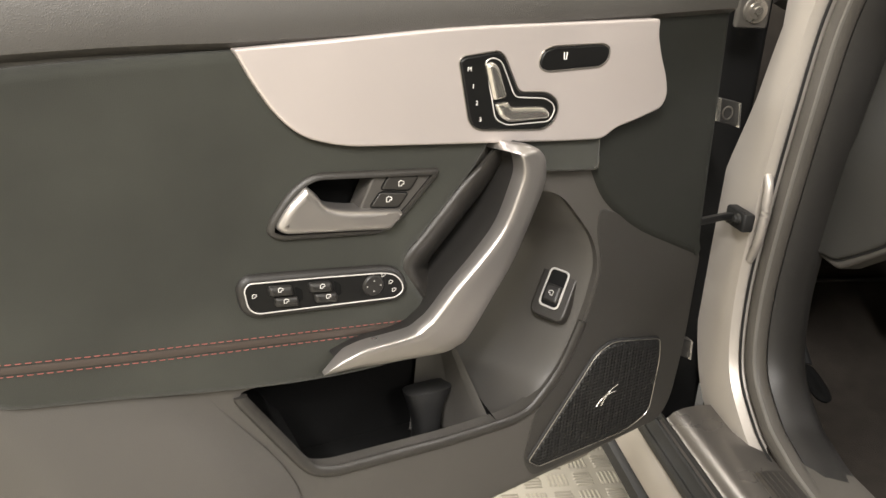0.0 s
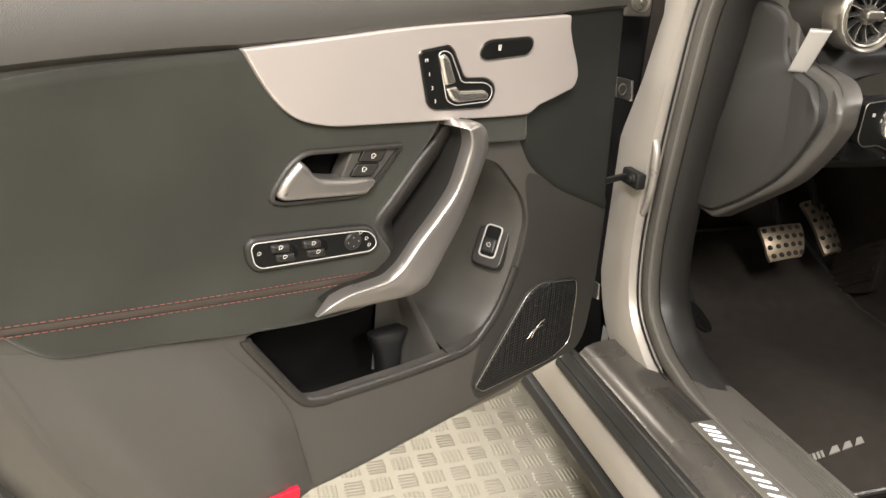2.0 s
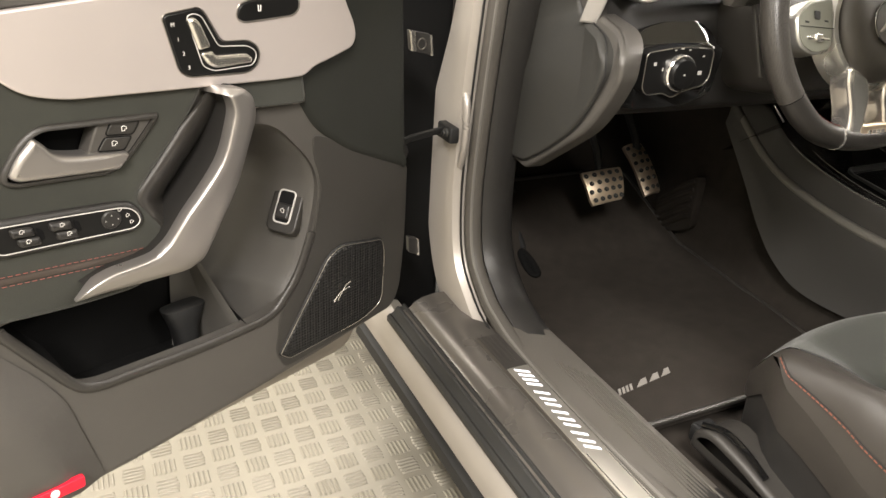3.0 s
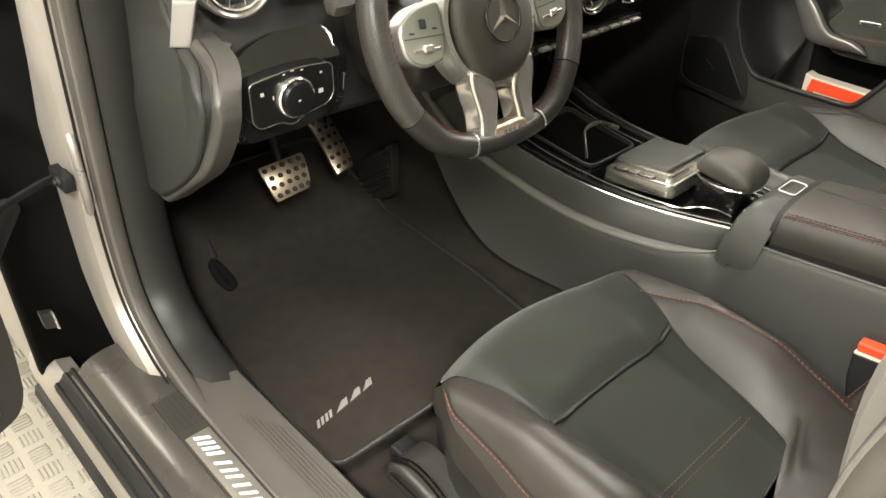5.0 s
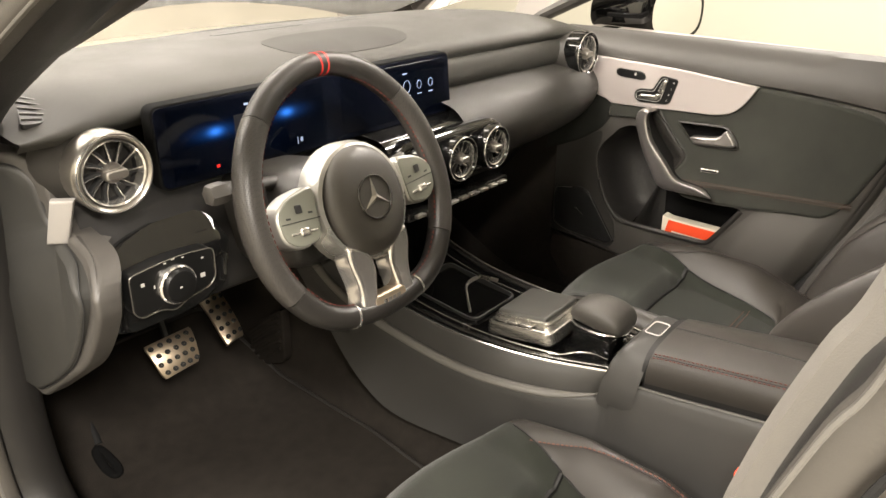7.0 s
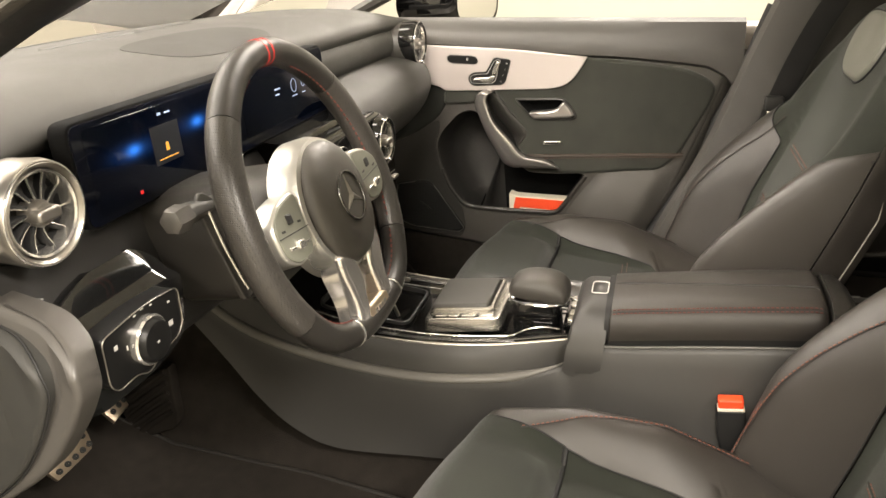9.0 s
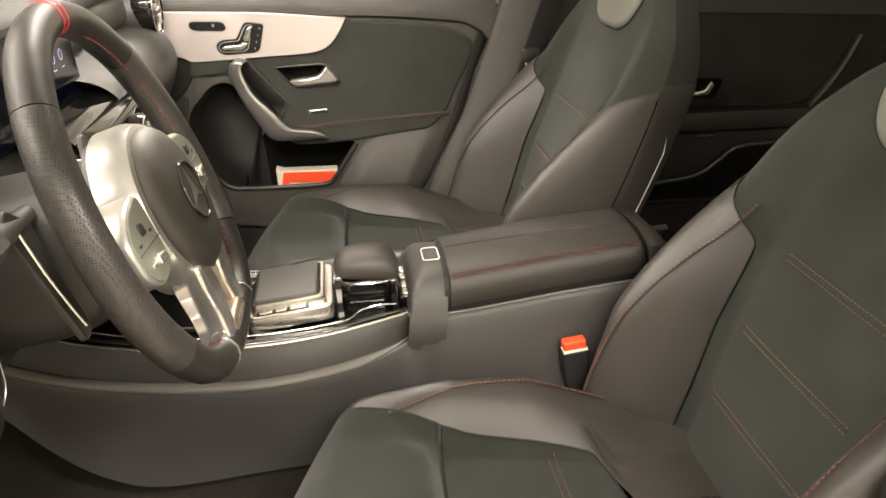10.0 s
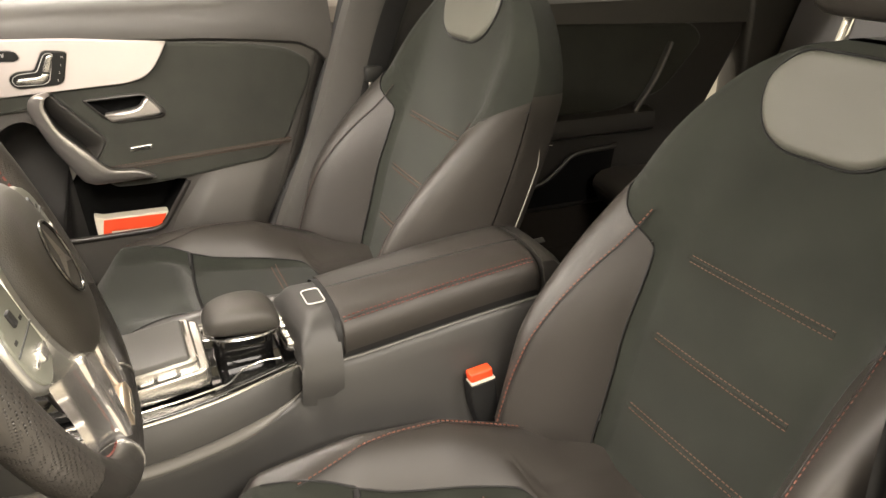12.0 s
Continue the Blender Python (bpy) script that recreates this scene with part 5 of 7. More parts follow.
for k in range(5):
    t = (k + 0.5) / 5
    a, b = Vector((mix(-0.676, -0.640, t), mix(1.056, 1.150, t))), Vector((mix(-0.655, -0.615, t), mix(1.052, 1.110, t)))
    part("slat", sweep([dem_f(a.x, a.y, 0.0006), dem_f(b.x, b.y, 0.0006)], ringp(0.0022, 6)), PLASTIC, dem)
_line = [(q.x, q.y) for q in reversed(spline([Vector(q) for q in ((1.5, 1.0), (1.32, 1.022), (1.15, 1.022), (1.06, 1.006), (1.036, 0.985))], 8))]


def pad_top(y):
    return float(np.interp(y, [q[0] for q in _line], [q[1] for q in _line]))


part("speaker_patch", loft([[Vector((-0.07 + 0.155 * k * a, 1.135 + 0.072 * k * b, pad_top(1.135 + 0.072 * k * b) + crown(-0.07 + 0.155 * k * a) + h)) for a, b in ringp(1, 40, 1, 1, 0.7)] for k, h in ((1.0, -0.001), (0.998, 0.0007), (0.75, 0.0008), (0.5, 0.0008), (0.25, 0.0008), (0.02, 0.0008))], True, False), SPEAKER_SKIN, dash, "finely perforated oval speaker skin", smooth=60)
part("windscreen_slot", loft([[Vector((x, y, pad_top(y) + crown(x) + 0.0008 + h)) for y, h in ((1.300 + 0.02 * (x > 0), -0.002), (1.302, 0.0), (1.312, 0.0), (1.314, -0.002))] for x in np.linspace(-0.22, 0.17, 16)], False, False), RUBBER, dash, "long dark demister slot")
part("windscreen_slot", loft([[Vector((x, y - 0.10 * (abs(x) / 0.6) ** 2, pad_top(y) + crown(x) + h)) for y, h in ((1.44, 0.0), (1.445, 0.004), (1.475, 0.004), (1.48, 0.0))] for x in np.linspace(-0.55, 0.55, 24)], False, False), DARK, dash, "black edge strip below the windscreen")
# light switch in its gloss panel


def lsw_f(u, v, w):
    return Vector((-0.590 + u, 0.917 - w, 0.810 + v))


def gloss_f(x, z, w):
    k = max(z - 0.803, 0)
    return Vector((x, 0.930 - w + (1.14 * (k - 0.012) + 0.0068 if k > 0.024 else 11.9 * k * k), z + 0.3 * w))


gp = fillet([(-0.648, 0.838), (-0.622, 0.849), (-0.573, 0.858), (-0.500, 0.859), (-0.480, 0.842), (-0.496, 0.80), (-0.500, 0.765), (-0.515, 0.754), (-0.565, 0.743), (-0.645, 0.744), (-0.667, 0.750), (-0.662, 0.80)], [0.010, 0.010, 0.03, 0.010, 0.012, 0.03, 0.012, 0.02, 0.03, 0.01, 0.008, 0.05], 5)
rows = []
for v in np.linspace(0.7445, 0.8575, 26):
    cross = sorted(a.x + (b.x - a.x) * (v - a.y) / (b.y - a.y) for a, b in zip(gp, gp[1:] + gp[:1]) if (a.y - v) * (b.y - v) <= 0 and abs(a.y - b.y) > 1e-9)
    lo, hi = (cross[0], cross[-1]) if len(cross) > 1 else (-0.53, -0.528)
    rows.append([gloss_f(lo, v, -0.012), gloss_f(lo, v, 0.0005)] + [gloss_f(mix(lo + 0.0015, hi - 0.0015, k / 8), v, 0.0015) for k in range(9)] + [gloss_f(hi, v, 0.0005), gloss_f(hi, v, -0.012)])
part("gloss_panel", loft(rows, False, False), GLOSS, dash, "gloss black switch panel", smooth=50)
sw = fillet([(-0.062, 0.020), (-0.062, -0.030), (-0.052, -0.040), (-0.022, -0.038), (-0.005, -0.047), (0.012, -0.038), (0.050, -0.031), (0.060, -0.020), (0.060, 0.022), (0.0, 0.027)], [0.008, 0.008, 0.01, 0.01, 0.012, 0.012, 0.012, 0.01, 0.01, 0.05], 5)
ls = part("light_switch", slab(lsw_f, sw, -0.016, 0.008, 0.003, 3), BLACKKEY, dash, "black light switch with chrome rim")
part("switch_rim", sweep([lsw_f(q.x, q.y, 0.0082) for q in sw], ringp(0.0007, 6), True, (0, -1, 0)), GUNMETAL, ls, "chrome rim")
part("knob", lathe(lambda a, b, h: lsw_f(0.0 + a, -0.010 + b, 0.008 + h), [(0.024, 0.0), (0.0225, 0.010), (0.0205, 0.014), (0.017, 0.015), (0.0005, 0.015)], 32), BLACKKEY, ls, "black rotary light knob")
part("knob_ring", lathe(lambda a, b, h: lsw_f(0.0 + a, -0.010 + b, 0.008 + h), [(0.0265, 0.0), (0.0265, 0.006), (0.0245, 0.008), (0.0225, 0.006)], 32), CHROME, ls, "chrome knob ring")
for a, b, c, d in ((-0.045, 0.004, 0.004, 0.004), (0.040, -0.012, 0.006, 0.005), (-0.012, 0.022, 0.003, 0.0015), (0.0, 0.024, 0.004, 0.0015), (0.014, 0.022, 0.003, 0.0015), (-0.030, -0.004, 0.0015, 0.004), (0.042, 0.012, 0.003, 0.002), (-0.002, -0.010, 0.003, 0.002)):
    hgt = 0.0232 if (a, b) == (-0.002, -0.010) else 0.0082
    c, d = c * 0.6, d * 0.6
    part("key_mark", slab(lsw_f, [(a - c, b - d), (a + c, b - d), (a + c, b + d), (a - c, b + d)], hgt - 0.001, hgt + 0.0002, 0.0001, 1), ICON, ls)

# ---- twin screen ----
scr = thing("display_screen", (-0.225, 1.0, 0.885), "wide black twin display glowing blue above the dashboard", "screen")


def scr_f(u, v, w):
    return Vector((u, 1.0 + 0.06 * (v - 0.945) - w, v))


so = fillet([(-0.54, 0.888), (0.092, 0.892), (0.088, 1.006), (-0.54, 1.004)], 0.016, 5)
part("housing", slab(scr_f, so, -0.022, 0.0, 0.002, 3), DEEP_BLACK, scr, "black screen housing")
part("glass", slab(scr_f, inset(so, 0.003), -0.005, 0.0015, 0.001, 2), SCREEN, scr, "black glass face")


def lit(name, outline, material, label=""):
    part(name, slab(scr_f, outline, 0.0, 0.0019, 0.0001, 1), material, scr, label, smooth=0)


SCREEN_GLOW = bpy.data.materials.new("instrument_picture")
SCREEN_GLOW.use_nodes = True
_nt = SCREEN_GLOW.node_tree
_pb = _nt.nodes["Principled BSDF"]
_pb.inputs["Base Color"].default_value, _pb.inputs["Roughness"].default_value = (0.001, 0.0015, 0.003, 1), 0.08
_pb.inputs["Specular IOR Level"].default_value = 0.25
_co = _nt.nodes.new("ShaderNodeTexCoord")
_sep = _nt.nodes.new("ShaderNodeSeparateXYZ")
_nt.links.new(_co.outputs["Object"], _sep.inputs[0])


def spot(cx, cz, sx, sz):
    """A soft elliptical blur of light on the display, 1 in its middle."""
    parts_ = []
    for out, c, s in (("X", cx, sx), ("Z", cz, sz)):
        a = _nt.nodes.new("ShaderNodeMath")
        a.operation, a.inputs[1].default_value = "SUBTRACT", c
        _nt.links.new(_sep.outputs[out], a.inputs[0])
        b = _nt.nodes.new("ShaderNodeMath")
        b.operation, b.inputs[1].default_value = "DIVIDE", s
        _nt.links.new(a.outputs[0], b.inputs[0])
        p = _nt.nodes.new("ShaderNodeMath")
        p.operation = "MULTIPLY"
        _nt.links.new(b.outputs[0], p.inputs[0])
        _nt.links.new(b.outputs[0], p.inputs[1])
        parts_.append(p)
    s = _nt.nodes.new("ShaderNodeMath")
    _nt.links.new(parts_[0].outputs[0], s.inputs[0])
    _nt.links.new(parts_[1].outputs[0], s.inputs[1])
    e = _nt.nodes.new("ShaderNodeMath")
    e.operation, e.inputs[0].default_value = "POWER", 0.3
    _nt.links.new(s.outputs[0], e.inputs[1])
    return e.outputs[0]


def add(a, b, k):
    m = _nt.nodes.new("ShaderNodeMath")
    m.operation, m.inputs[1].default_value = "MULTIPLY_ADD", k
    _nt.links.new(b, m.inputs[0])
    if a is None:
        m.inputs[2].default_value = 0.0
    else:
        _nt.links.new(a, m.inputs[2])
    return m.outputs[0]


_sum = add(None, spot(-0.445, 0.955, 0.012, 0.006), 0.9)
_sum = add(_sum, spot(-0.315, 0.960, 0.012, 0.006), 0.9)
_sum = add(_sum, spot(-0.445, 0.955, 0.035, 0.010), 0.12)
_sum = add(_sum, spot(-0.315, 0.960, 0.035, 0.010), 0.12)
_sum = add(_sum, spot(-0.38, 0.95, 0.16, 0.06), 0.005)
_sum = add(_sum, spot(-0.05, 0.95, 0.12, 0.06), 0.003)
_pb.inputs["Emission Color"].default_value = (0.03, 0.24, 1.0, 1)
_nt.links.new(_sum, _pb.inputs["Emission Strength"])
lit("instrument_picture", fillet([(-0.52, 0.90), (-0.24, 0.90), (-0.24, 0.995), (-0.52, 0.995)], 0.004, 2), SCREEN_GLOW, "dark blue instrument picture")
lit("centre_picture", fillet([(-0.20, 0.902), (0.072, 0.902), (0.072, 0.996), (-0.20, 0.996)], 0.004, 2), SCREEN_GLOW, "dark blue menu picture")
for x0, x1, z0, z1 in ((-0.392, -0.385, 0.983, 0.986), (-0.378, -0.367, 0.983, 0.985), (-0.299, -0.2975, 0.907, 0.918), (-0.293, -0.288, 0.910, 0.917), (-0.10, -0.082, 0.959, 0.9615), (-0.10, -0.086, 0.951, 0.953), (-0.046, -0.034, 0.979, 0.981)):
    part("screen_mark", slab(scr_f, [(x0, z0), (x1, z0), (x1, z1), (x0, z1)], 0.0018, 0.0022, 0.0001, 1), DIM_GLOW, scr, smooth=0)
part("screen_mark", slab(scr_f, [(-0.451, 0.904), (-0.4455, 0.904), (-0.4455, 0.9082), (-0.451, 0.9082)], 0.0018, 0.0022, 0.0001, 1), RED_GLOW, scr, "red warning mark", smooth=0)
part("menu_window", slab(scr_f, [(-0.412, 0.926), (-0.356, 0.926), (-0.356, 0.972), (-0.412, 0.972)], 0.0018, 0.0021, 0.0001, 1), DEEP_GLOW, scr, "black menu window", smooth=0)
for u0, u1 in ((-0.404, -0.396), (-0.3945, -0.388), (-0.3865, -0.377), (-0.3755, -0.366)):
    part("menu_line", slab(scr_f, [(u0, 0.931), (u1, 0.931), (u1, 0.9325), (u0, 0.9325)], 0.002, 0.0023, 0.0001, 1), AMBER, scr, "amber menu line", smooth=0)
part("menu_line", slab(scr_f, fillet([(-0.388, 0.940), (-0.381, 0.940), (-0.382, 0.950), (-0.387, 0.950)], 0.001, 2), 0.002, 0.0023, 0.0001, 1), AMBER, scr, "amber menu mark", smooth=0)
for cx, sz in ((-0.036, 0.009), (-0.002, 0.006), (0.030, 0.006)):
    part("app_ring", sweep([scr_f(cx + sz * c, 0.957 + sz * 1.2 * s_, 0.0022) for c, s_ in ringp(1, 16)], ringp(0.0004, 5), True, (0, -1, 0)), DIM_GLOW, scr)
    part("screen_mark", slab(scr_f, [(cx - sz, 0.940), (cx + sz, 0.940), (cx + sz, 0.9415), (cx - sz, 0.9415)], 0.0018, 0.0022, 0.0001, 1), DIM_GLOW, scr, smooth=0)

# ---- steering wheel ----
WC, WU, WN = Vector((-0.363, 0.802, 0.880)), Vector((0, 0.35, 0.937)), Vector((0, -0.937, 0.35))


def wheel_f(a, b, h):
    return WC + Vector((a, 0, 0)) + WU * b + WN * (h - 0.006)


wheel = thing("steering_wheel", wheel_f(0, -0.0, -0.09), "flat-bottomed black leather steering wheel with silver spokes", "steering wheel")


def rim_at(t):
    """The rim's centre line by angle in degrees, clockwise from the top."""
    a = radians(t)
    x, y = 0.1725 * math.sin(a), (0.187 if abs(t) < 90 or abs(t) > 270 else 0.170) * math.cos(a)
    if y < -0.112:
        k = (-0.112 - y) / 0.058
        y = -0.112 - 0.058 * k + 0.014 * k * k
        x *= 1 + 0.05 * k
    return x, y


def rim_piece(name, t0, t1, r, material, label=""):
    n = max(int(abs(t1 - t0) / 5), 2)
    rings = []
    for k in range(n + 1):
        t = mix(t0, t1, k / n)
        x, y = rim_at(t)
        x2, y2 = rim_at(t + 0.5)
        d = Vector((x2 - x, y2 - y)).normalized()
        out_ = Vector((d.y, -d.x)) * -1
        bulge = 1 + 0.10 * max(0, math.sin(radians(t)) ** 2 if t < 180 else math.sin(radians(t)) ** 2)
        rings.append([wheel_f(x + out_.x * a * bulge, y + out_.y * a * bulge, b) for a, b in ringp(r, 14, 0.98, 1.05, 0.92)])
    return part(name, loft(rings), material, wheel, label)


rim_piece("rim_top", -46, 46, 0.0165, WHEEL, "smooth black leather rim")
rim_piece("rim_grip", 46.4, 122, 0.0168, PERF, "perforated black leather grip")
rim_piece("rim_grip", -122, -46.4, 0.0168, PERF, "perforated black leather grip")
rim_piece("rim_bottom", 122.4, 160, 0.0165, WHEEL, "smooth black leather rim")
rim_piece("rim_bottom", 200, 237.6, 0.0165, WHEEL, "smooth black leather rim")
rim_piece("rim_bottom", 160, 200, 0.0160, WHEEL, "smooth black leather rim")
for t in (-2.0, 2.0):
    rim_piece("top_mark", t - 0.42, t + 0.42, 0.0169, RED_BAND, "thin red top centre line")
for t0, t1 in ((18, 118), (-118, -18), (124, 158), (202, 236)):
    pts = []
    for k in range(24):
        x, y = rim_at(mix(t0, t1, k / 23))
        r = Vector((x, y))
        q = r * (1 - (0.0164 + 0.0021 * (r.x / r.length) ** 2) / r.length)
        pts.append(wheel_f(q.x, q.y, 0.005))
    part("stitching", stitch_row(pts, -WN, 0.005, 0.003, 0.0008), RED_DULL, wheel, "red stitching inside the rim")
# airbag cover
cover = []
for k in range(8):
    t = k / 7
    rad = 0.0745 * math.cos(t * math.pi / 2 * 0.98) ** 0.45
    cover.append([wheel_f(rad * c * 0.92, rad * s_ * 1.03 - 0.004, 0.014 + 0.024 * math.sin(t * math.pi / 2)) for c, s_ in ringp(1, 36, 1, 1, 0.93)])
cover.insert(0, [wheel_f(0.074 * c * 0.95, 0.08 * s_ - 0.004, -0.03) for c, s_ in ringp(1, 36)])
hub = part("airbag_cover", loft(cover), HUBSKIN, wheel, "round dark grey airbag cover")
part("emblem_ring", sweep([wheel_f(0.0295 * c, 0.0295 * s_ - 0.002, 0.0392) for c, s_ in ringp(1, 40)], ringp(0.0014, 8), True, WN), DARK_CHROME, hub, "chrome emblem ring")
part("emblem_base", lathe(lambda a, b, h: wheel_f(a, b - 0.002, 0.0370 + h), [(0.0295, -0.006), (0.0295, 0.0012), (0.0005, 0.0015)], 32), HUBSKIN, hub, "dark grey emblem disc")
for k in range(3):
    a = math.pi / 2 + k * 2 * math.pi / 3
    d, s_ = Vector((math.cos(a), math.sin(a))), Vector((-math.sin(a), math.cos(a)))
    pts = [(d * 0.029), (s_ * 0.0048 + d * 0.003), (s_ * -0.0048 + d * 0.003)]
    bm = bmesh.new()
    v = [bm.verts.new(wheel_f(p.x, p.y - 0.002, 0.0386)) for p in pts]
    c = bm.verts.new(wheel_f(0, -0.002, 0.0420))
    for i in range(3):
        bm.faces.new((v[i], v[(i + 1) % 3], c))
    bm.faces.new(v)
    part("emblem_spoke", bm, GUNMETAL, hub, "chrome emblem spoke", smooth=0)
# silver bezel round the cover and the spokes
part("bezel", lathe(lambda a, b, h: wheel_f(a, b - 0.004, h), [(0.086, -0.02), (0.085, 0.004), (0.080, 0.016), (0.0745, 0.018), (0.072, 0.008)], 40), BEZEL, wheel, "satin silver bezel")
for s in (-1, 1):
    ko = fillet([(s * 0.078, 0.040), (s * 0.125, 0.034), (s * 0.150, 0.016), (s * 0.148, -0.022), (s * 0.125, -0.038), (s * 0.085, -0.034)], 0.014, 4)
    pod = part("key_pod", slab(lambda u, v, w: wheel_f(u, v, w), ko, -0.012, 0.016, 0.005, 3), BEZEL, wheel, "silver key pod")
    part("key_field", slab(lambda u, v, w: wheel_f(u, v, w), inset(ko, 0.003), 0.010, 0.0175, 0.002, 2), KEYFIELD, pod, "pale grey touch keys")
    part("scroll_key", slab(lambda u, v, w: wheel_f(u, v, w), fillet([(s * 0.093, -0.020), (s * 0.135, -0.016), (s * 0.135, -0.0125), (s * 0.093, -0.0165)], 0.001, 3), 0.016, 0.0195, 0.001), CHROME, pod, "chrome key line")
    part("scroll_key", slab(lambda u, v, w: wheel_f(u, v, w), fillet([(s * 0.107, -0.0215), (s * 0.122, -0.020), (s * 0.122, -0.009), (s * 0.107, -0.0105)], 0.003, 3), 0.016, 0.023, 0.003), CHROME, pod, "chrome scroll key")
    part("field_joint", sweep([wheel_f(s * 0.083, -0.004, 0.0176), wheel_f(s * 0.145, 0.001, 0.0176)], ringp(0.0006, 6), False, WN), DARK, pod, "dark joint between the keys")
    part("touch_pad", slab(lambda u, v, w: wheel_f(u, v, w), fillet([(s * 0.109, 0.008), (s * 0.119, 0.009), (s * 0.119, 0.020), (s * 0.109, 0.019)], 0.002, 3), 0.016, 0.0195, 0.001), DARK, pod, "small black touch pad")
    for k in range(2):
        part("key_mark", slab(lambda u, v, w: wheel_f(u, v, w), [(s * (0.093 + 0.036 * k), 0.004), (s * (0.100 + 0.036 * k), 0.005), (s * (0.100 + 0.036 * k), 0.0075), (s * (0.093 + 0.036 * k), 0.0065)], 0.017, 0.0179, 0.0001, 1), DARK, pod)
    lower = fillet([(s * 0.022, -0.066), (s * 0.058, -0.052), (s * 0.060, -0.075), (s * 0.048, -0.120), (s * 0.056, -0.157), (s * 0.022, -0.160), (s * 0.020, -0.125), (s * 0.012, -0.095)], [0.01, 0.01, 0.02, 0.03, 0.006, 0.004, 0.03, 0.02], 5)
    part("lower_spoke", slab(lambda u, v, w: wheel_f(u, v, w - 0.12 * max(-v - 0.06, 0) + 0.004), lower, -0.012, 0.020, 0.007, 4), POLISH, wheel, "satin silver lower spoke")
    part("shift_paddle", slab(lambda u, v, w: wheel_f(u, v, w), fillet([(s * 0.085, 0.05), (s * 0.112, 0.075), (s * 0.128, 0.06), (s * 0.122, -0.06), (s * 0.10, -0.055), (s * 0.095, 0.0)], 0.01, 4), -0.078, -0.072, 0.002), PLASTIC, wheel, "dark shift paddle")
    part("paddle_edge", sweep(spline([wheel_f(s * 0.114, 0.050, -0.0715), wheel_f(s * 0.116, 0.010, -0.0715), wheel_f(s * 0.113, -0.030, -0.0715), wheel_f(s * 0.109, -0.048, -0.072)], 5), ringp(0.0018, 8), False, WN), SATIN, wheel, "silver edge of the shift paddle")
for t in (159, 201):
    rim_piece("rim_clamp", t - 0.5, t + 0.5, 0.0172, CHROME, "thin chrome clamp line")
part("badge_bar", slab(lambda u, v, w: wheel_f(u, v, w), fillet([(-0.032, -0.134), (0.032, -0.134), (0.034, -0.160), (-0.034, -0.160)], 0.005, 4), -0.012, 0.0150, 0.005, 3), BRUSHED, wheel, "silver badge bar")
for k in range(4):
    part("badge_mark", slab(lambda u, v, w: wheel_f(u, v, w), [(-0.017 + 0.009 * k, -0.150), (-0.010 + 0.009 * k, -0.150), (-0.008 + 0.009 * k, -0.144), (-0.015 + 0.009 * k, -0.144)], 0.0135, 0.0153, 0.0001, 1), GUNMETAL, wheel)
# column shroud and stalks
col = []
for y, hx, zl, zh in ((0.845, 0.062, 0.790, 0.905), (0.855, 0.072, 0.772, 0.913), (0.90, 0.078, 0.758, 0.912), (0.97, 0.080, 0.748, 0.900), (1.04, 0.082, 0.735, 0.89)):
    zc, hz = (zl + zh) / 2, (zh - zl) / 2
    col.append([Vector((-0.363 + hx * a, y + 0.10 * (0.85 - zc - hz * b) * (y < 0.9), zc + hz * b)) for a, b in ringp(1, 28, 1, 1, 0.55)])
part("column_shroud", loft(skin(col, 1, 3, True)), PLASTIC, wheel, "dark grey steering column shroud")
st = part("indicator_stalk", sweep([(-0.42, 0.905, 0.895), (-0.48, 0.902, 0.902), (-0.512, 0.900, 0.906)], ringp(0.012, 10, 1, 0.9), False, (0, 0, 1), scale=lambda t: 0.85 + 0.3 * t), PLASTIC, wheel, "dark indicator stalk")
part("stalk_end", lathe(lambda a, b, h: Vector((-0.508 - h, 0.899 + a, 0.906 + b)), [(0.0130, 0.0), (0.0150, 0.005), (0.0150, 0.021), (0.0135, 0.027), (0.010, 0.029), (0.0005, 0.029)], 6), SILL, st, "six-sided grey stalk end")
part("selector_stalk", sweep([wheel_f(0.04, 0.012, -0.05), wheel_f(0.10, 0.018, -0.05), wheel_f(0.165, 0.030, -0.052)], ringp(0.011, 10, 1, 0.8), False, WN), PLASTIC, wheel, "dark selector stalk")

# ---- centre console ----
con = thing("centre_console", (0.015, 0.6, 0.27), "dark centre console with gloss black panel and padded arm rest", "console")
XC = 0.015


def by_y(*pairs):
    """A smooth curve through (distance along the car, value) pairs."""
    p = spline([Vector(q) for q in pairs], 6)
    xs, ys = [q.x for q in p], [q.y for q in p]
    return lambda y: float(np.interp(y, xs, ys))


# half widths and heights along the car: the rounded edge, the chrome rail, the foot of the side
edge_w = by_y((0.05, 0.094), (0.45, 0.093), (0.52, 0.088), (0.545, 0.092), (0.60, 0.118), (0.66, 0.136), (0.74, 0.149), (0.84, 0.150), (0.95, 0.145), (1.06, 0.152), (1.2, 0.166))
edge_z = by_y((0.05, 0.606), (0.17, 0.599), (0.30, 0.586), (0.44, 0.568), (0.49, 0.562), (0.52, 0.545), (0.545, 0.523), (0.60, 0.514), (0.70, 0.508), (0.82, 0.507), (0.95, 0.517), (1.05, 0.545), (1.12, 0.585), (1.2, 0.66))
rail_w = by_y((0.46, 0.060), (0.536, 0.076), (0.616, 0.099), (0.664, 0.111), (0.77, 0.125), (0.94, 0.129), (1.05, 0.132), (1.14, 0.134))
deck_z = by_y((0.46, 0.566), (0.536, 0.560), (0.62, 0.555), (0.72, 0.551), (0.84, 0.553), (0.95, 0.566), (1.06, 0.60), (1.14, 0.66))
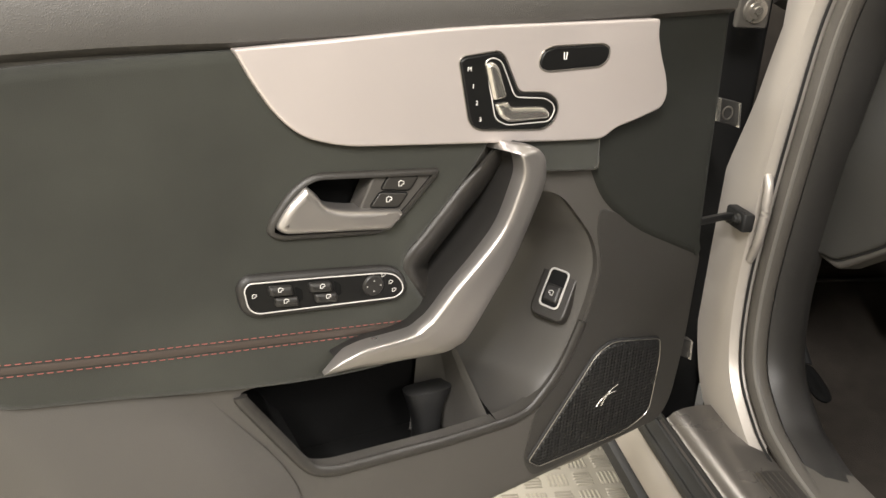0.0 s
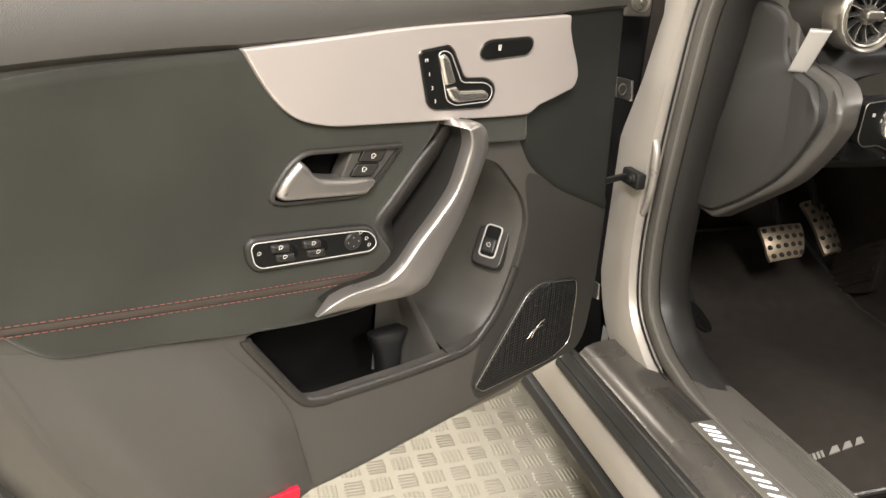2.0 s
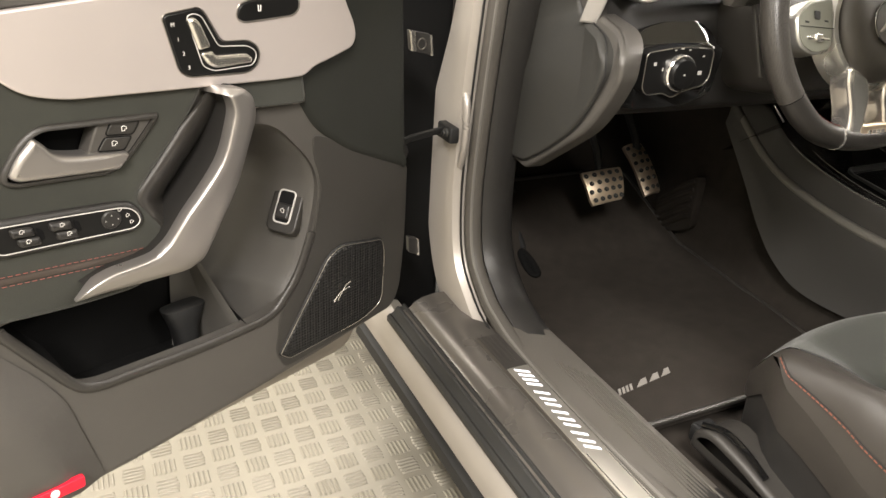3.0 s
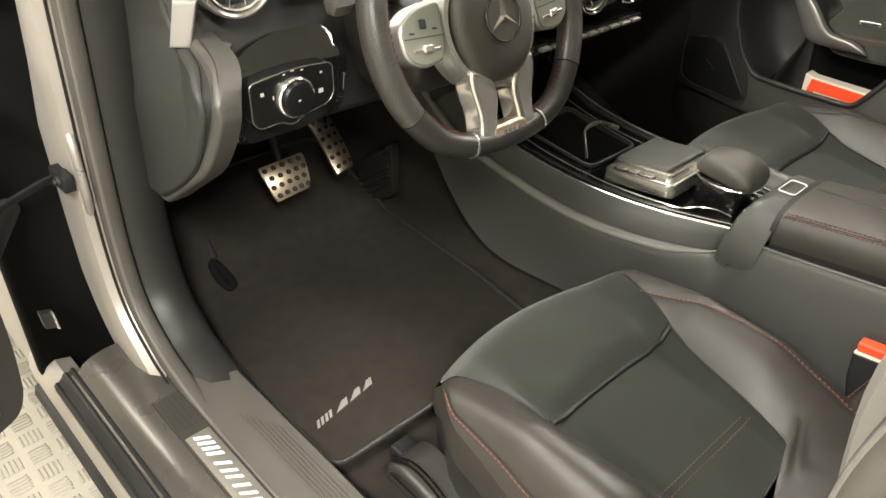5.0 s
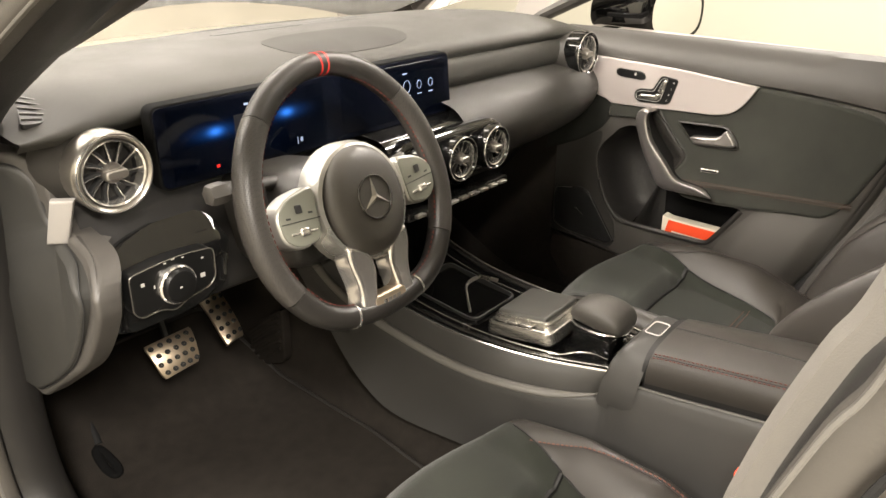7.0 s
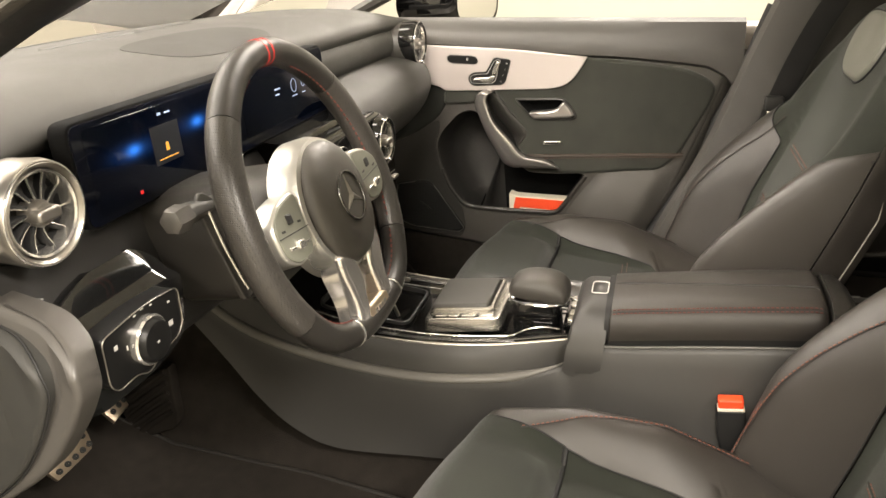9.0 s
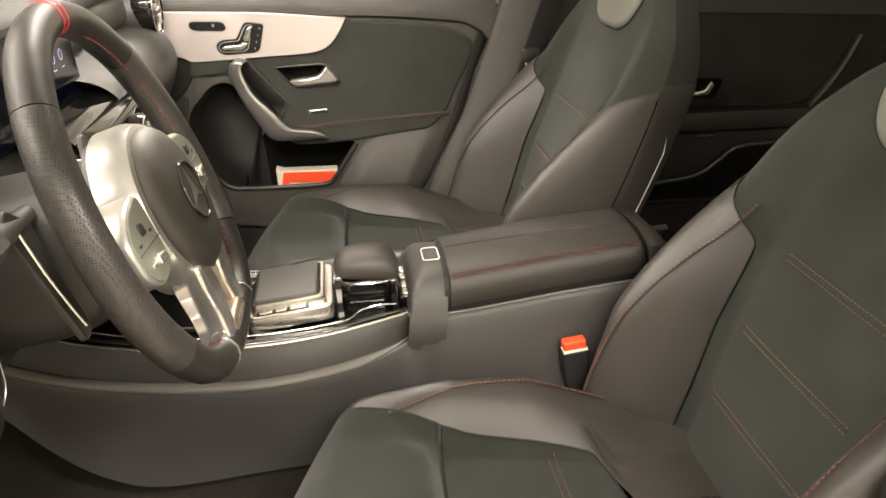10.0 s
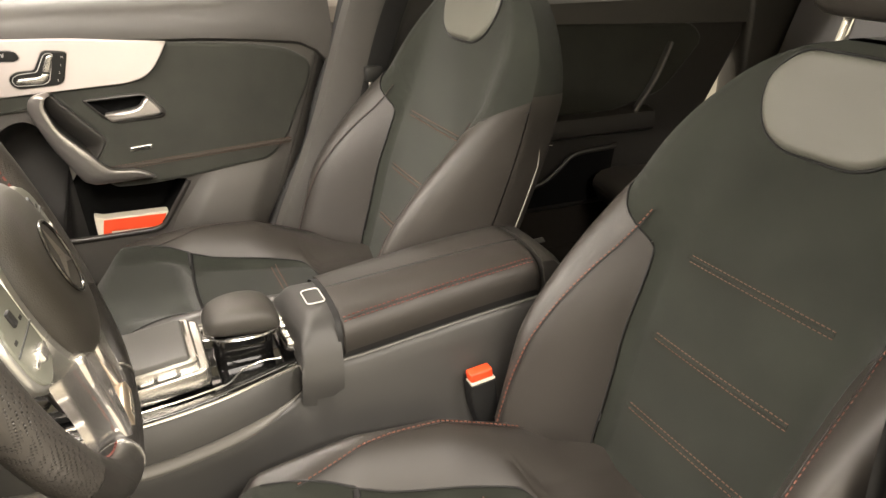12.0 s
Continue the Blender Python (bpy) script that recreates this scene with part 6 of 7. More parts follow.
foot_z = by_y((0.05, 0.36), (0.50, 0.355), (0.75, 0.350), (0.92, 0.345), (1.00, 0.375), (1.06, 0.43), (1.12, 0.51), (1.2, 0.61))
for s in (-1, 1):
    rows, upper = [], []
    for y in np.linspace(0.05, 1.2, 90):
        w, z, low = edge_w(y), edge_z(y), foot_z(y)
        foot = 0.146 + 0.018 * max(0.0, min(1.0, (y - 0.5) / 0.4)) + 0.012 * max(0.0, (y - 0.9) / 0.3)
        rows.append([Vector((XC + s * mix(w + o, foot + 0.004, f), y, mix(z + dz, low, f))) for o, dz, f in ((-0.012, -0.006, 0), (-0.004, -0.001, 0), (0.001, -0.002, 0), (0.005, -0.007, 0.02), (0.007, -0.012, 0.10), (0.006, -0.012, 0.30), (0.004, -0.012, 0.55), (0.002, 0, 0.80), (0, 0, 0.96), (-0.004, 0, 1.0))] + [Vector((XC + s * (foot - 0.02), y, low - 0.004))])
        if y > 0.505:
            r, d = rail_w(y), deck_z(y)
            upper.append([Vector((XC + s * mix(w - 0.004, r + 0.002, f), y, mix(z - 0.001, d - 0.001, f) + h)) for f, h in ((0, 0), (0.10, 0.005), (0.35, 0.009), (0.65, 0.009), (0.9, 0.005), (1, 0), (1.12, -0.006))])
    part("side_panel", loft(rows, False, False), CONSOLE, con, "dark soft side panel", smooth=60)
    part("shoulder_panel", loft(upper, False, False), CONSOLE, con, "smooth grey shoulder panel", smooth=60)
    # The rounded edge's highlight, painted as a pale strip.
    part("edge_highlight", loft([[Vector((XC + s * (edge_w(y) + o * k), y, edge_z(y) + dz * k)) for o, dz in ((-0.006, -0.0005), (-0.003, 0.0030), (0.003, 0.0022), (0.0085, -0.0045), (0.0090, -0.0085), (0.005, -0.012))] for y, k in [(q, min(1, 0.1 + (q - 0.538) * 12)) for q in np.linspace(0.538, 1.17, 40)]], False, False), PALE_EDGE, con, "painted highlight along the rounded console edge", smooth=70)
    # carpet over the tunnel
    rows = []
    for y in np.linspace(0.05, 1.62, 26):
        g = max(0.0, min(1.0, (y - 0.95) / 0.35))
        g = g * g * (3 - 2 * g)
        x0, top_z = mix(0.118, 0.150, g), mix(0.40, 0.66, g)
        rows.append([Vector((s * (x0 + a) + XC, y, z)) for a, z in ((-0.03, top_z), (0.0, top_z - 0.03), (0.012, mix(0.36, 0.44, g)), (0.020, 0.345), (0.032, 0.31), (0.050, 0.285), (0.080, 0.268))])
    part("tunnel_carpet", loft(skin(rows, 3, 1), False, False), CARPET, con, "dark carpet over the tunnel", smooth=70)

# gloss deck, sunk between the rails
top = []
for y in (0.46, 0.536, 0.62, 0.72, 0.84, 0.95, 1.06, 1.14):
    r, d = rail_w(y), deck_z(y)
    top.append([Vector((XC + x, y, d + dz)) for x, dz in ((-r, -0.002), (-r + 0.008, 0.001), (-r + 0.022, -0.002), (-0.05, -0.006), (0, -0.006), (0.05, -0.006), (r - 0.022, -0.002), (r - 0.008, 0.001), (r, -0.002))])
part("gloss_deck", loft(skin(top, 3, 4), False, False), GLOSS, con, "gloss black deck", smooth=60)
for s in (-1, 1):
    ys = np.linspace(0.50, 1.07, 30)
    part("chrome_rail", sweep([Vector((XC + s * rail_w(y), y, deck_z(y))) for y in ys], ringp(0.0024, 8)), CHROME, con, "bright chrome rail")
    part("chrome_band", loft([[Vector((XC + s * (rail_w(y) - a), y, deck_z(y) + h)) for a, h in ((0.010, 0.0012), (0.011, 0.0026), (0.019, 0.0020), (0.021, -0.001))] for y in ys], False, False), DARK_CHROME, con, "dark chrome band", smooth=50)
    part("chrome_line", sweep([Vector((XC + s * (rail_w(y) - 0.036 - 0.010 * (y - 0.6)), y, deck_z(y) - 0.0035)) for y in np.linspace(0.64, 1.05, 24)], ringp(0.0014, 6)), CHROME, con, "thin chrome line")
    part("chrome_line", sweep(spline([Vector((XC + s * a, y, deck_z(y) + h)) for a, y, h in ((0.078, 0.652, -0.003), (0.068, 0.630, -0.002), (0.052, 0.612, 0.001), (0.046, 0.585, 0.004), (0.050, 0.556, 0.004))], 5), ringp(0.0013, 6)), CHROME, con, "thin chrome line")
# open tray with cup holders ahead of the touchpad
tray = fillet([(-0.070, 0.815), (0.070, 0.815), (0.072, 0.985), (-0.072, 0.985)], 0.022, 5)
tf = lambda u, v, w: Vector((XC + u, v, deck_z(v) + w))
bm = loft([[tf(q.x, q.y, h) for q in inset(tray, d)] for d, h in ((0.0, -0.004), (0.0, 0.0015), (0.004, 0.002), (0.006, -0.004), (0.009, -0.040))], True, False)
part("cup_recess", floor_of(bm, len(tray)), DARK, con, "black storage tray")
for y in (0.86, 0.938):
    part("cup_ring", lathe(lambda a, b, h: Vector((XC + a, y + b, deck_z(y) - 0.02 + h)), [(0.036, -0.016), (0.036, 0.004), (0.034, 0.006), (0.032, 0.004), (0.031, -0.016)], 28), PLASTIC, con, "dark cup holder ring")
part("cup_clip", sweep(spline([(XC - 0.060, 0.835, 0.560), (XC - 0.050, 0.85, 0.583), (XC - 0.022, 0.872, 0.592), (XC + 0.02, 0.872, 0.592), (XC + 0.05, 0.85, 0.58)], 5), ringp(0.0022, 6, 1, 2.0)), GUNMETAL, con, "bright edge of the cup holder")


# touchpad on its silver plinth
def pad_f(u, v, w):
    return Vector((XC + u, v, 0.566 + 0.12 * (0.77 - v) + w))


tp = part("touchpad", slab(pad_f, fillet([(-0.074, 0.652), (0.074, 0.652), (0.076, 0.785), (-0.078, 0.785)], [0.016, 0.016, 0.012, 0.012], 5), -0.02, 0.005, 0.004), SATIN, con, "silver touchpad plinth")
bm = loft([[pad_f(q.x, q.y, h) for q in inset(fillet([(-0.063, 0.664), (0.063, 0.664), (0.063, 0.780), (-0.064, 0.780)], 0.012, 5), d)] for d, h in ((0.0, 0.004), (0.001, 0.014), (0.004, 0.017), (0.008, 0.017))], True, False)
part("pad_frame", bm, SATIN, tp, "satin raised frame")
part("pad_face", slab(pad_f, fillet([(-0.058, 0.676), (0.058, 0.676), (0.058, 0.776), (-0.058, 0.776)], 0.008, 5), 0.006, 0.022, 0.005, 4), PADGREY, tp, "matt grey pad face")
part("key_slot", slab(pad_f, fillet([(-0.073, 0.690), (-0.061, 0.690), (-0.061, 0.770), (-0.075, 0.770)], 0.003, 3), 0.002, 0.0058, 0.0008, 1), GLOSS, tp, "gloss black key slot")
for v0, v1 in ((0.695, 0.720), (0.724, 0.742), (0.746, 0.766)):
    part("pad_key", slab(pad_f, fillet([(-0.071, v0), (-0.063, v0), (-0.063, v1), (-0.0725, v1)], 0.002, 3), 0.004, 0.0085, 0.0015), SATIN, tp, "silver key")
# palm rest behind the pad: a soft pebble over a bright line
palm = []
for y, hw, zl, zh in ((0.650, 0.010, 0.606, 0.612), (0.647, 0.026, 0.600, 0.620), (0.636, 0.036, 0.597, 0.632), (0.610, 0.041, 0.594, 0.639), (0.580, 0.042, 0.592, 0.638), (0.560, 0.040, 0.592, 0.630), (0.550, 0.033, 0.594, 0.618), (0.547, 0.018, 0.598, 0.610)):
    palm.append([Vector((XC + 0.004 + a * hw, y, (zl + zh) / 2 + b * (zh - zl) / 2)) for a, b in ringp(1, 24, 1, 1, 0.72)])
part("palm_rest", loft(skin(palm, 1, 3, True)), PADLEATHER, con, "dark leather palm rest")
part("palm_line", sweep([Vector((XC + 0.004 + a, 0.598 + b, 0.5965)) for a, b in ringp(0.046, 30, 0.93, 1.12, 0.8)], ringp(0.0020, 6), True), CHROME, con, "chrome line under the palm rest")
part("palm_stem", slab(lambda u, v, w: Vector((XC + 0.004 + u, v, 0.555 + w)), fillet([(-0.032, 0.56), (0.032, 0.56), (0.034, 0.640), (-0.034, 0.640)], 0.014, 4), -0.01, 0.042, 0.004), GLOSS, con, "gloss black palm rest stem")
row_ = part("key_row", slab(lambda u, v, w: Vector((XC + u, v, 0.570 + w)), fillet([(-0.058, 0.524), (0.058, 0.524), (0.050, 0.550), (-0.050, 0.550)], 0.006, 4), -0.01, 0.004, 0.002), GLOSS, con, "gloss black key field")
for u in (-0.048, -0.024, 0.006, 0.030):
    part("toggle_key", slab(lambda a, v, w: Vector((XC + a, v, 0.574 + w)), fillet([(u, 0.528), (u + 0.020, 0.528), (u + 0.019, 0.545), (u + 0.001, 0.545)], 0.003, 3), -0.004, 0.006, 0.002), SATIN, row_, "bright toggle key")
# arm rest: a hood with a latch key, then the padded lid
hood = []
for y, zt in ((0.5375, 0.566), (0.5365, 0.578), (0.533, 0.592), (0.526, 0.606), (0.514, 0.617), (0.497, 0.623), (0.478, 0.626)):
    hood.append([Vector((XC + x, y + 0.10 * max(0.575 - z, 0) - 0.06 * max(z - 0.575, 0) * 0, z)) for x, z in
                 [(-a, b) for a, b in ((0.106, 0.518), (0.1055, 0.530), (0.103, 0.545), (0.0975, min(0.562, zt - 0.006)), (0.086, min(0.588, zt - 0.004)), (0.068, min(0.612, zt - 0.002)), (0.040, min(0.622, zt)))] + [(0, zt)] +
                 [(a, b) for a, b in ((0.040, min(0.622, zt)), (0.068, min(0.612, zt - 0.002)), (0.086, min(0.588, zt - 0.004)), (0.0975, min(0.562, zt - 0.006)), (0.103, 0.545), (0.1055, 0.530), (0.106, 0.518))]])
hd = part("armrest_hood", loft(skin(hood, 3, 3), False, False), CONSOLE, con, "dark arm rest hood with latch key", smooth=60)
part("hood_face", loft([[p + Vector((0, dy, dz)) for p in hood[0]] for dy, dz in ((0.0, 0.0), (-0.004, -0.006), (-0.02, -0.010))], False, False), CONSOLE, hd, "front edge of the hood", smooth=60)
part("latch_key", sweep([Vector((XC + q.x, q.y, 0.6265 - 0.10 * max(q.y - 0.497, 0))) for q in fillet([(-0.030, 0.482), (0.016, 0.482), (0.016, 0.508), (-0.030, 0.508)], 0.007, 4)], ringp(0.0011, 6), True), WHITE_MARK, hd, "pale latch key outline")
LIDP = ((0.0905, -0.056), (0.0905, -0.042), (0.087, -0.026), (0.078, -0.013), (0.062, -0.006), (0.040, -0.002), (0.0, 0.0))
lid_z = by_y((0.162, 0.656), (0.172, 0.664), (0.21, 0.661), (0.30, 0.651), (0.40, 0.638), (0.466, 0.629), (0.4745, 0.622))
arm = []
for y in (0.4745, 0.4715, 0.466, 0.40, 0.30, 0.21, 0.172, 0.164, 0.162):
    k = 1.0 if 0.165 < y < 0.473 else 0.975
    arm.append([Vector((XC - a * k, y, lid_z(y) + h)) for a, h in LIDP] + [Vector((XC + a * k, y, lid_z(y) + h)) for a, h in LIDP[-2::-1]])
lid = part("armrest_lid", loft(skin(arm, 3, 3), False, False), LEATHER, con, "padded black leather arm rest lid", smooth=60)
for a, h in ((0.0795, -0.0135), (0.0735, -0.0098)):
    part("stitching", stitch_row([(XC - a, y, lid_z(y) + h + 0.0006) for y in np.linspace(0.470, 0.168, 24)], (-0.5, 0, 1), 0.0044, 0.0022, 0.0006), RED_DULL, lid, "dull red stitching")
part("seam_groove", sweep([(XC - 0.0765, y, lid_z(y) - 0.0120) for y in np.linspace(0.470, 0.168, 24)], ringp(0.0009, 6)), DARK, lid, "dark sewn seam")
part("lid_seam", sweep([(XC + 0.010 - 0.10 * (0.47 - y), y, lid_z(y) - 0.0002) for y in np.linspace(0.470, 0.168, 24)], ringp(0.0014, 6)), DARK, lid, "dark pressed seam")
part("hood_gap", loft([[Vector((XC + x, y, z)) for x, z in [(-a + 0.004, lid_z(0.46) + h - 0.003) for a, h in LIDP] + [(a - 0.004, lid_z(0.46) + h - 0.003) for a, h in LIDP[-2::-1]]] for y in (0.482, 0.468)], False, False), DARK, con, "dark gap behind the hood")
part("lid_gap", loft([[Vector((XC + x, y, z)) for x, z in ((-0.088, zz - 0.012), (0.088, zz - 0.012), (0.088, zz + 0.004), (-0.088, zz + 0.004))] for y, zz in [(q, lid_z(q) - 0.056) for q in (0.476, 0.40, 0.30, 0.21, 0.165)]]), DARK, con, "black gap under the lid")
for s in (-1, 1):
    # Pale line for the highlight on the side panel's top edge.
    part("lid_highlight", sweep([Vector((XC + s * (edge_w(y) + 0.001), y, edge_z(y) - 0.0012)) for y in np.linspace(0.08, 0.482, 30)], ringp(0.0016, 6)), PALE_EDGE, con, "painted highlight on the panel edge below the lid")
part("console_tail", loft([[Vector((XC + x, y, z)) for x, z in ((-0.095, 0.30), (-0.095, zt - 0.045), (-0.080, zt - 0.012), (-0.05, zt - 0.002), (0, zt), (0.05, zt - 0.002), (0.080, zt - 0.012), (0.095, zt - 0.045), (0.095, 0.30))] for y, zt in ((0.160, 0.60), (0.156, 0.660), (0.135, 0.658), (0.115, 0.640), (0.098, 0.52), (0.09, 0.35))]), PLASTIC, con, "dark console tail")

# ---- floor mat and pedals ----
mat_ob = thing("floor_mat", (-0.40, 0.95, 0.28), "dark velour floor mat with a small pale badge", "floor mat")
mat_o = fillet([(-0.67, 0.765), (-0.20, 0.765), (-0.165, 1.0), (-0.170, 1.30), (-0.20, 1.46), (-0.62, 1.46), (-0.655, 1.22)], [0.03, 0.03, 0.05, 0.05, 0.04, 0.05, 0.05], 5)


def mat_f(u, v, w):
    return Vector((u, v, 0.284 + w + 0.9 * max(v - 1.18, 0) ** 1.5))


part("velour", slab(mat_f, mat_o, -0.008, 0.008, 0.004), CARPET, mat_ob, "dark brown-black velour")
part("binding", sweep([mat_f(q.x, q.y, 0.006) for q in mat_o], ringp(0.005, 8), True), PLASTIC, mat_ob, "grey bound edge")
bx = Vector((-0.645, 0.842))
dirx = Vector((0.125, 0.022)).normalized()
nry = Vector((-dirx.y, dirx.x))
for k, (s0, s1) in enumerate(((0.0, 0.006), (0.009, 0.015), (0.018, 0.024), (0.027, 0.033), (0.042, 0.068), (0.073, 0.098), (0.103, 0.126))):
    lean = 0.010
    o = [bx + dirx * s0, bx + dirx * s1, bx + dirx * (s1 + lean) + nry * 0.013, bx + dirx * (s0 + lean) + nry * 0.013]
    if k > 3:
        o = [o[0], o[1], bx + dirx * (s1 + lean) + nry * 0.013, bx + dirx * (s1 + lean - 0.012) + nry * 0.013, bx + dirx * (s0 + 0.012) + nry * 0.007]
    part("badge_bar", slab(mat_f, o, 0.007, 0.0095, 0.0005, 1), TRIM_GREY, mat_ob, "pale slanted bar")
part("mat_strap", sweep(spline([mat_f(-0.515, 1.44, 0.006), mat_f(-0.545, 1.36, 0.010), mat_f(-0.560, 1.30, 0.012)], 5), ringp(0.004, 8, 1.6, 0.7)), DARK, mat_ob, "black fixing strap")
part("mat_loop", sweep([mat_f(-0.568 + 0.009 * a, 1.252 + (0.022 if b < 0 else 0.042) * b, 0.012) for a, b in ringp(1, 20)], ringp(0.0085, 8, 1, 0.7), True), DEEP_BLACK, mat_ob, "black fixing loop")


def pedal(name, corners, fold, rows_, cols, label):
    """A studded pad between four corners (top left, top right, bottom right, bottom left), its top edge folded back."""
    tl, tr, br, bl = [Vector(c) for c in corners]
    mid_ = (tl + tr + br + bl) / 4
    nrm = (tr - tl).cross(bl - tl).normalized()
    if nrm.y > 0:
        nrm = -nrm

    def f(u, v, w):
        """u and v run from 0 to 1 across and down the pad."""
        p = tl.lerp(tr, u).lerp(bl.lerp(br, u), v)
        bow = 0.012 * (1 - (2 * u - 1) ** 2) * 0.5 + fold * (1 - ((v - 0.42) / 0.58) ** 2)
        return p + nrm * (w + bow)
    p = thing(name, tuple(mid_ + Vector((0, 0.03, -0.05))), label, "pedal")
    rows = []
    for k in range(13):
        v = k / 12
        ins = 0.06 * max(0, (v - 0.75) / 0.25) ** 2 + 0.03 * max(0, (0.12 - v) / 0.12) ** 2
        us = [mix(ins, 1 - ins, j / 8) for j in range(9)]
        rows.append([f(us[0], v, -0.008)] + [f(u, v, 0.0) for u in us] + [f(us[-1], v, -0.008)])
    rows = [[q - nrm * 0.008 for q in rows[0]]] + rows + [[q - nrm * 0.008 for q in rows[-1]]]
    part("pad", loft(rows, False, False), BRUSHED, p, "brushed steel pad", smooth=50)
    ax, ay = (tr - tl).normalized(), (bl - tl).normalized()
    for i in range(rows_):
        for j in range(cols):
            o = f((j + 0.5 + (0.25 if i % 2 else -0.05)) / (cols + 0.2), (i + 0.55) / (rows_ + 0.1), 0.0002)
            part("stud", lathe(lambda a, b, h: o + ax * a + ay * b + nrm * h, [(0.0050, -0.001), (0.0050, 0.0012), (0.0040, 0.0026), (0.0005, 0.0028)], 10), RUBBER, p, "black rubber stud")
    part("arm", sweep([mid_ - nrm * 0.012, mid_ + Vector((0.01, 0.05, 0.06)), mid_ + Vector((0.01, 0.14, 0.16))], ringp(0.009, 8)), DARK, p, "black pedal arm")


pedal("brake_pedal", ((-0.456, 1.283, 0.497), (-0.362, 1.273, 0.506), (-0.372, 1.232, 0.452), (-0.446, 1.240, 0.440)), 0.010, 4, 5, "brushed steel brake pedal with black rubber studs")
pedal("accelerator_pedal", ((-0.285, 1.368, 0.510), (-0.236, 1.366, 0.515), (-0.246, 1.262, 0.444), (-0.294, 1.258, 0.438)), 0.012, 6, 3, "narrow steel accelerator pedal with black rubber studs")
rest = thing("carpet_pad", (-0.17, 1.33, 0.36), "ribbed dark carpet pad on the tunnel side", "carpet pad")
part("pad", slab(lambda u, v, w: Vector((-0.176 - w, u, v)), fillet([(1.225, 0.355), (1.34, 0.300), (1.345, 0.40), (1.225, 0.485)], 0.02, 4), -0.02, 0.0, 0.003), CARPET, rest)
for k in range(5):
    z = 0.312 + 0.020 * k
    part("rib", sweep([(-0.176, 1.335, z), (-0.177, 1.285, z + 0.040), (-0.176, 1.235, z + 0.076)], ringp(0.0055, 8)), CARPET, rest)

# ---- seats ----


def seat_back_mid(z):
    return 0.132 - (z - 0.5) * 0.36


def curve_table(pts):
    """A smooth curve through (height, value) pairs."""
    p = spline([Vector(q) for q in pts], 8)
    xs, ys = [q.x for q in p], [q.y for q in p]
    return lambda z: float(np.interp(z, xs, ys))


# half of the seat back's width, and of its suede middle, by height; the stitched line on the bolster
half_width = curve_table(((0.40, 0.238), (0.50, 0.255), (0.60, 0.267), (0.70, 0.269), (0.78, 0.262), (0.845, 0.245), (0.90, 0.212), (0.945, 0.166), (0.975, 0.116), (0.992, 0.07), (1.0, 0.03)))
suede_half = curve_table(((0.40, 0.132), (0.53, 0.143), (0.60, 0.151), (0.66, 0.155), (0.71, 0.164), (0.735, 0.182), (0.76, 0.213), (0.79, 0.246), (0.815, 0.27), (1.1, 0.3)))
back_stitch = curve_table(((0.41, 0.186), (0.44, 0.198), (0.48, 0.206), (0.54, 0.209), (0.62, 0.204), (0.68, 0.196), (0.73, 0.186), (0.765, 0.180)))


def bolster_seam(z):
    return min(suede_half(z), half_width(z))


def back_face(s, z):
    """How far the seat back's face stands forward of its middle plane at s across, z up."""
    hw = half_width(z)
    q = min(abs(s) / hw, 1.0)
    seam = bolster_seam(z)
    d = 0.0
    high = 0.135 if z < 0.58 else 0.135 * (1 - 0.80 * min((z - 0.58) / 0.21, 1) ** 1.5) * max(0.0, min(1.0, (0.92 - z) / 0.13))
    high *= max(0.0, min(1.0, (z - 0.36) / 0.09))
    inner = min(seam, 0.165) * 0.96
    if abs(s) > inner:
        t = min((abs(s) - inner) / max(hw - inner, 1e-4), 1)
        if t < 0.70:
            d += high * (1 - (1 - t / 0.70) ** 2) ** 1.15
        else:
            d += (high + 0.03) * max(1 - ((t - 0.70) / 0.30) ** 2.2, 0) ** 0.65 - 0.03
    d += 0.010 * math.exp(-((z - 0.62) / 0.10) ** 2) * (1 - q * q)
    return d


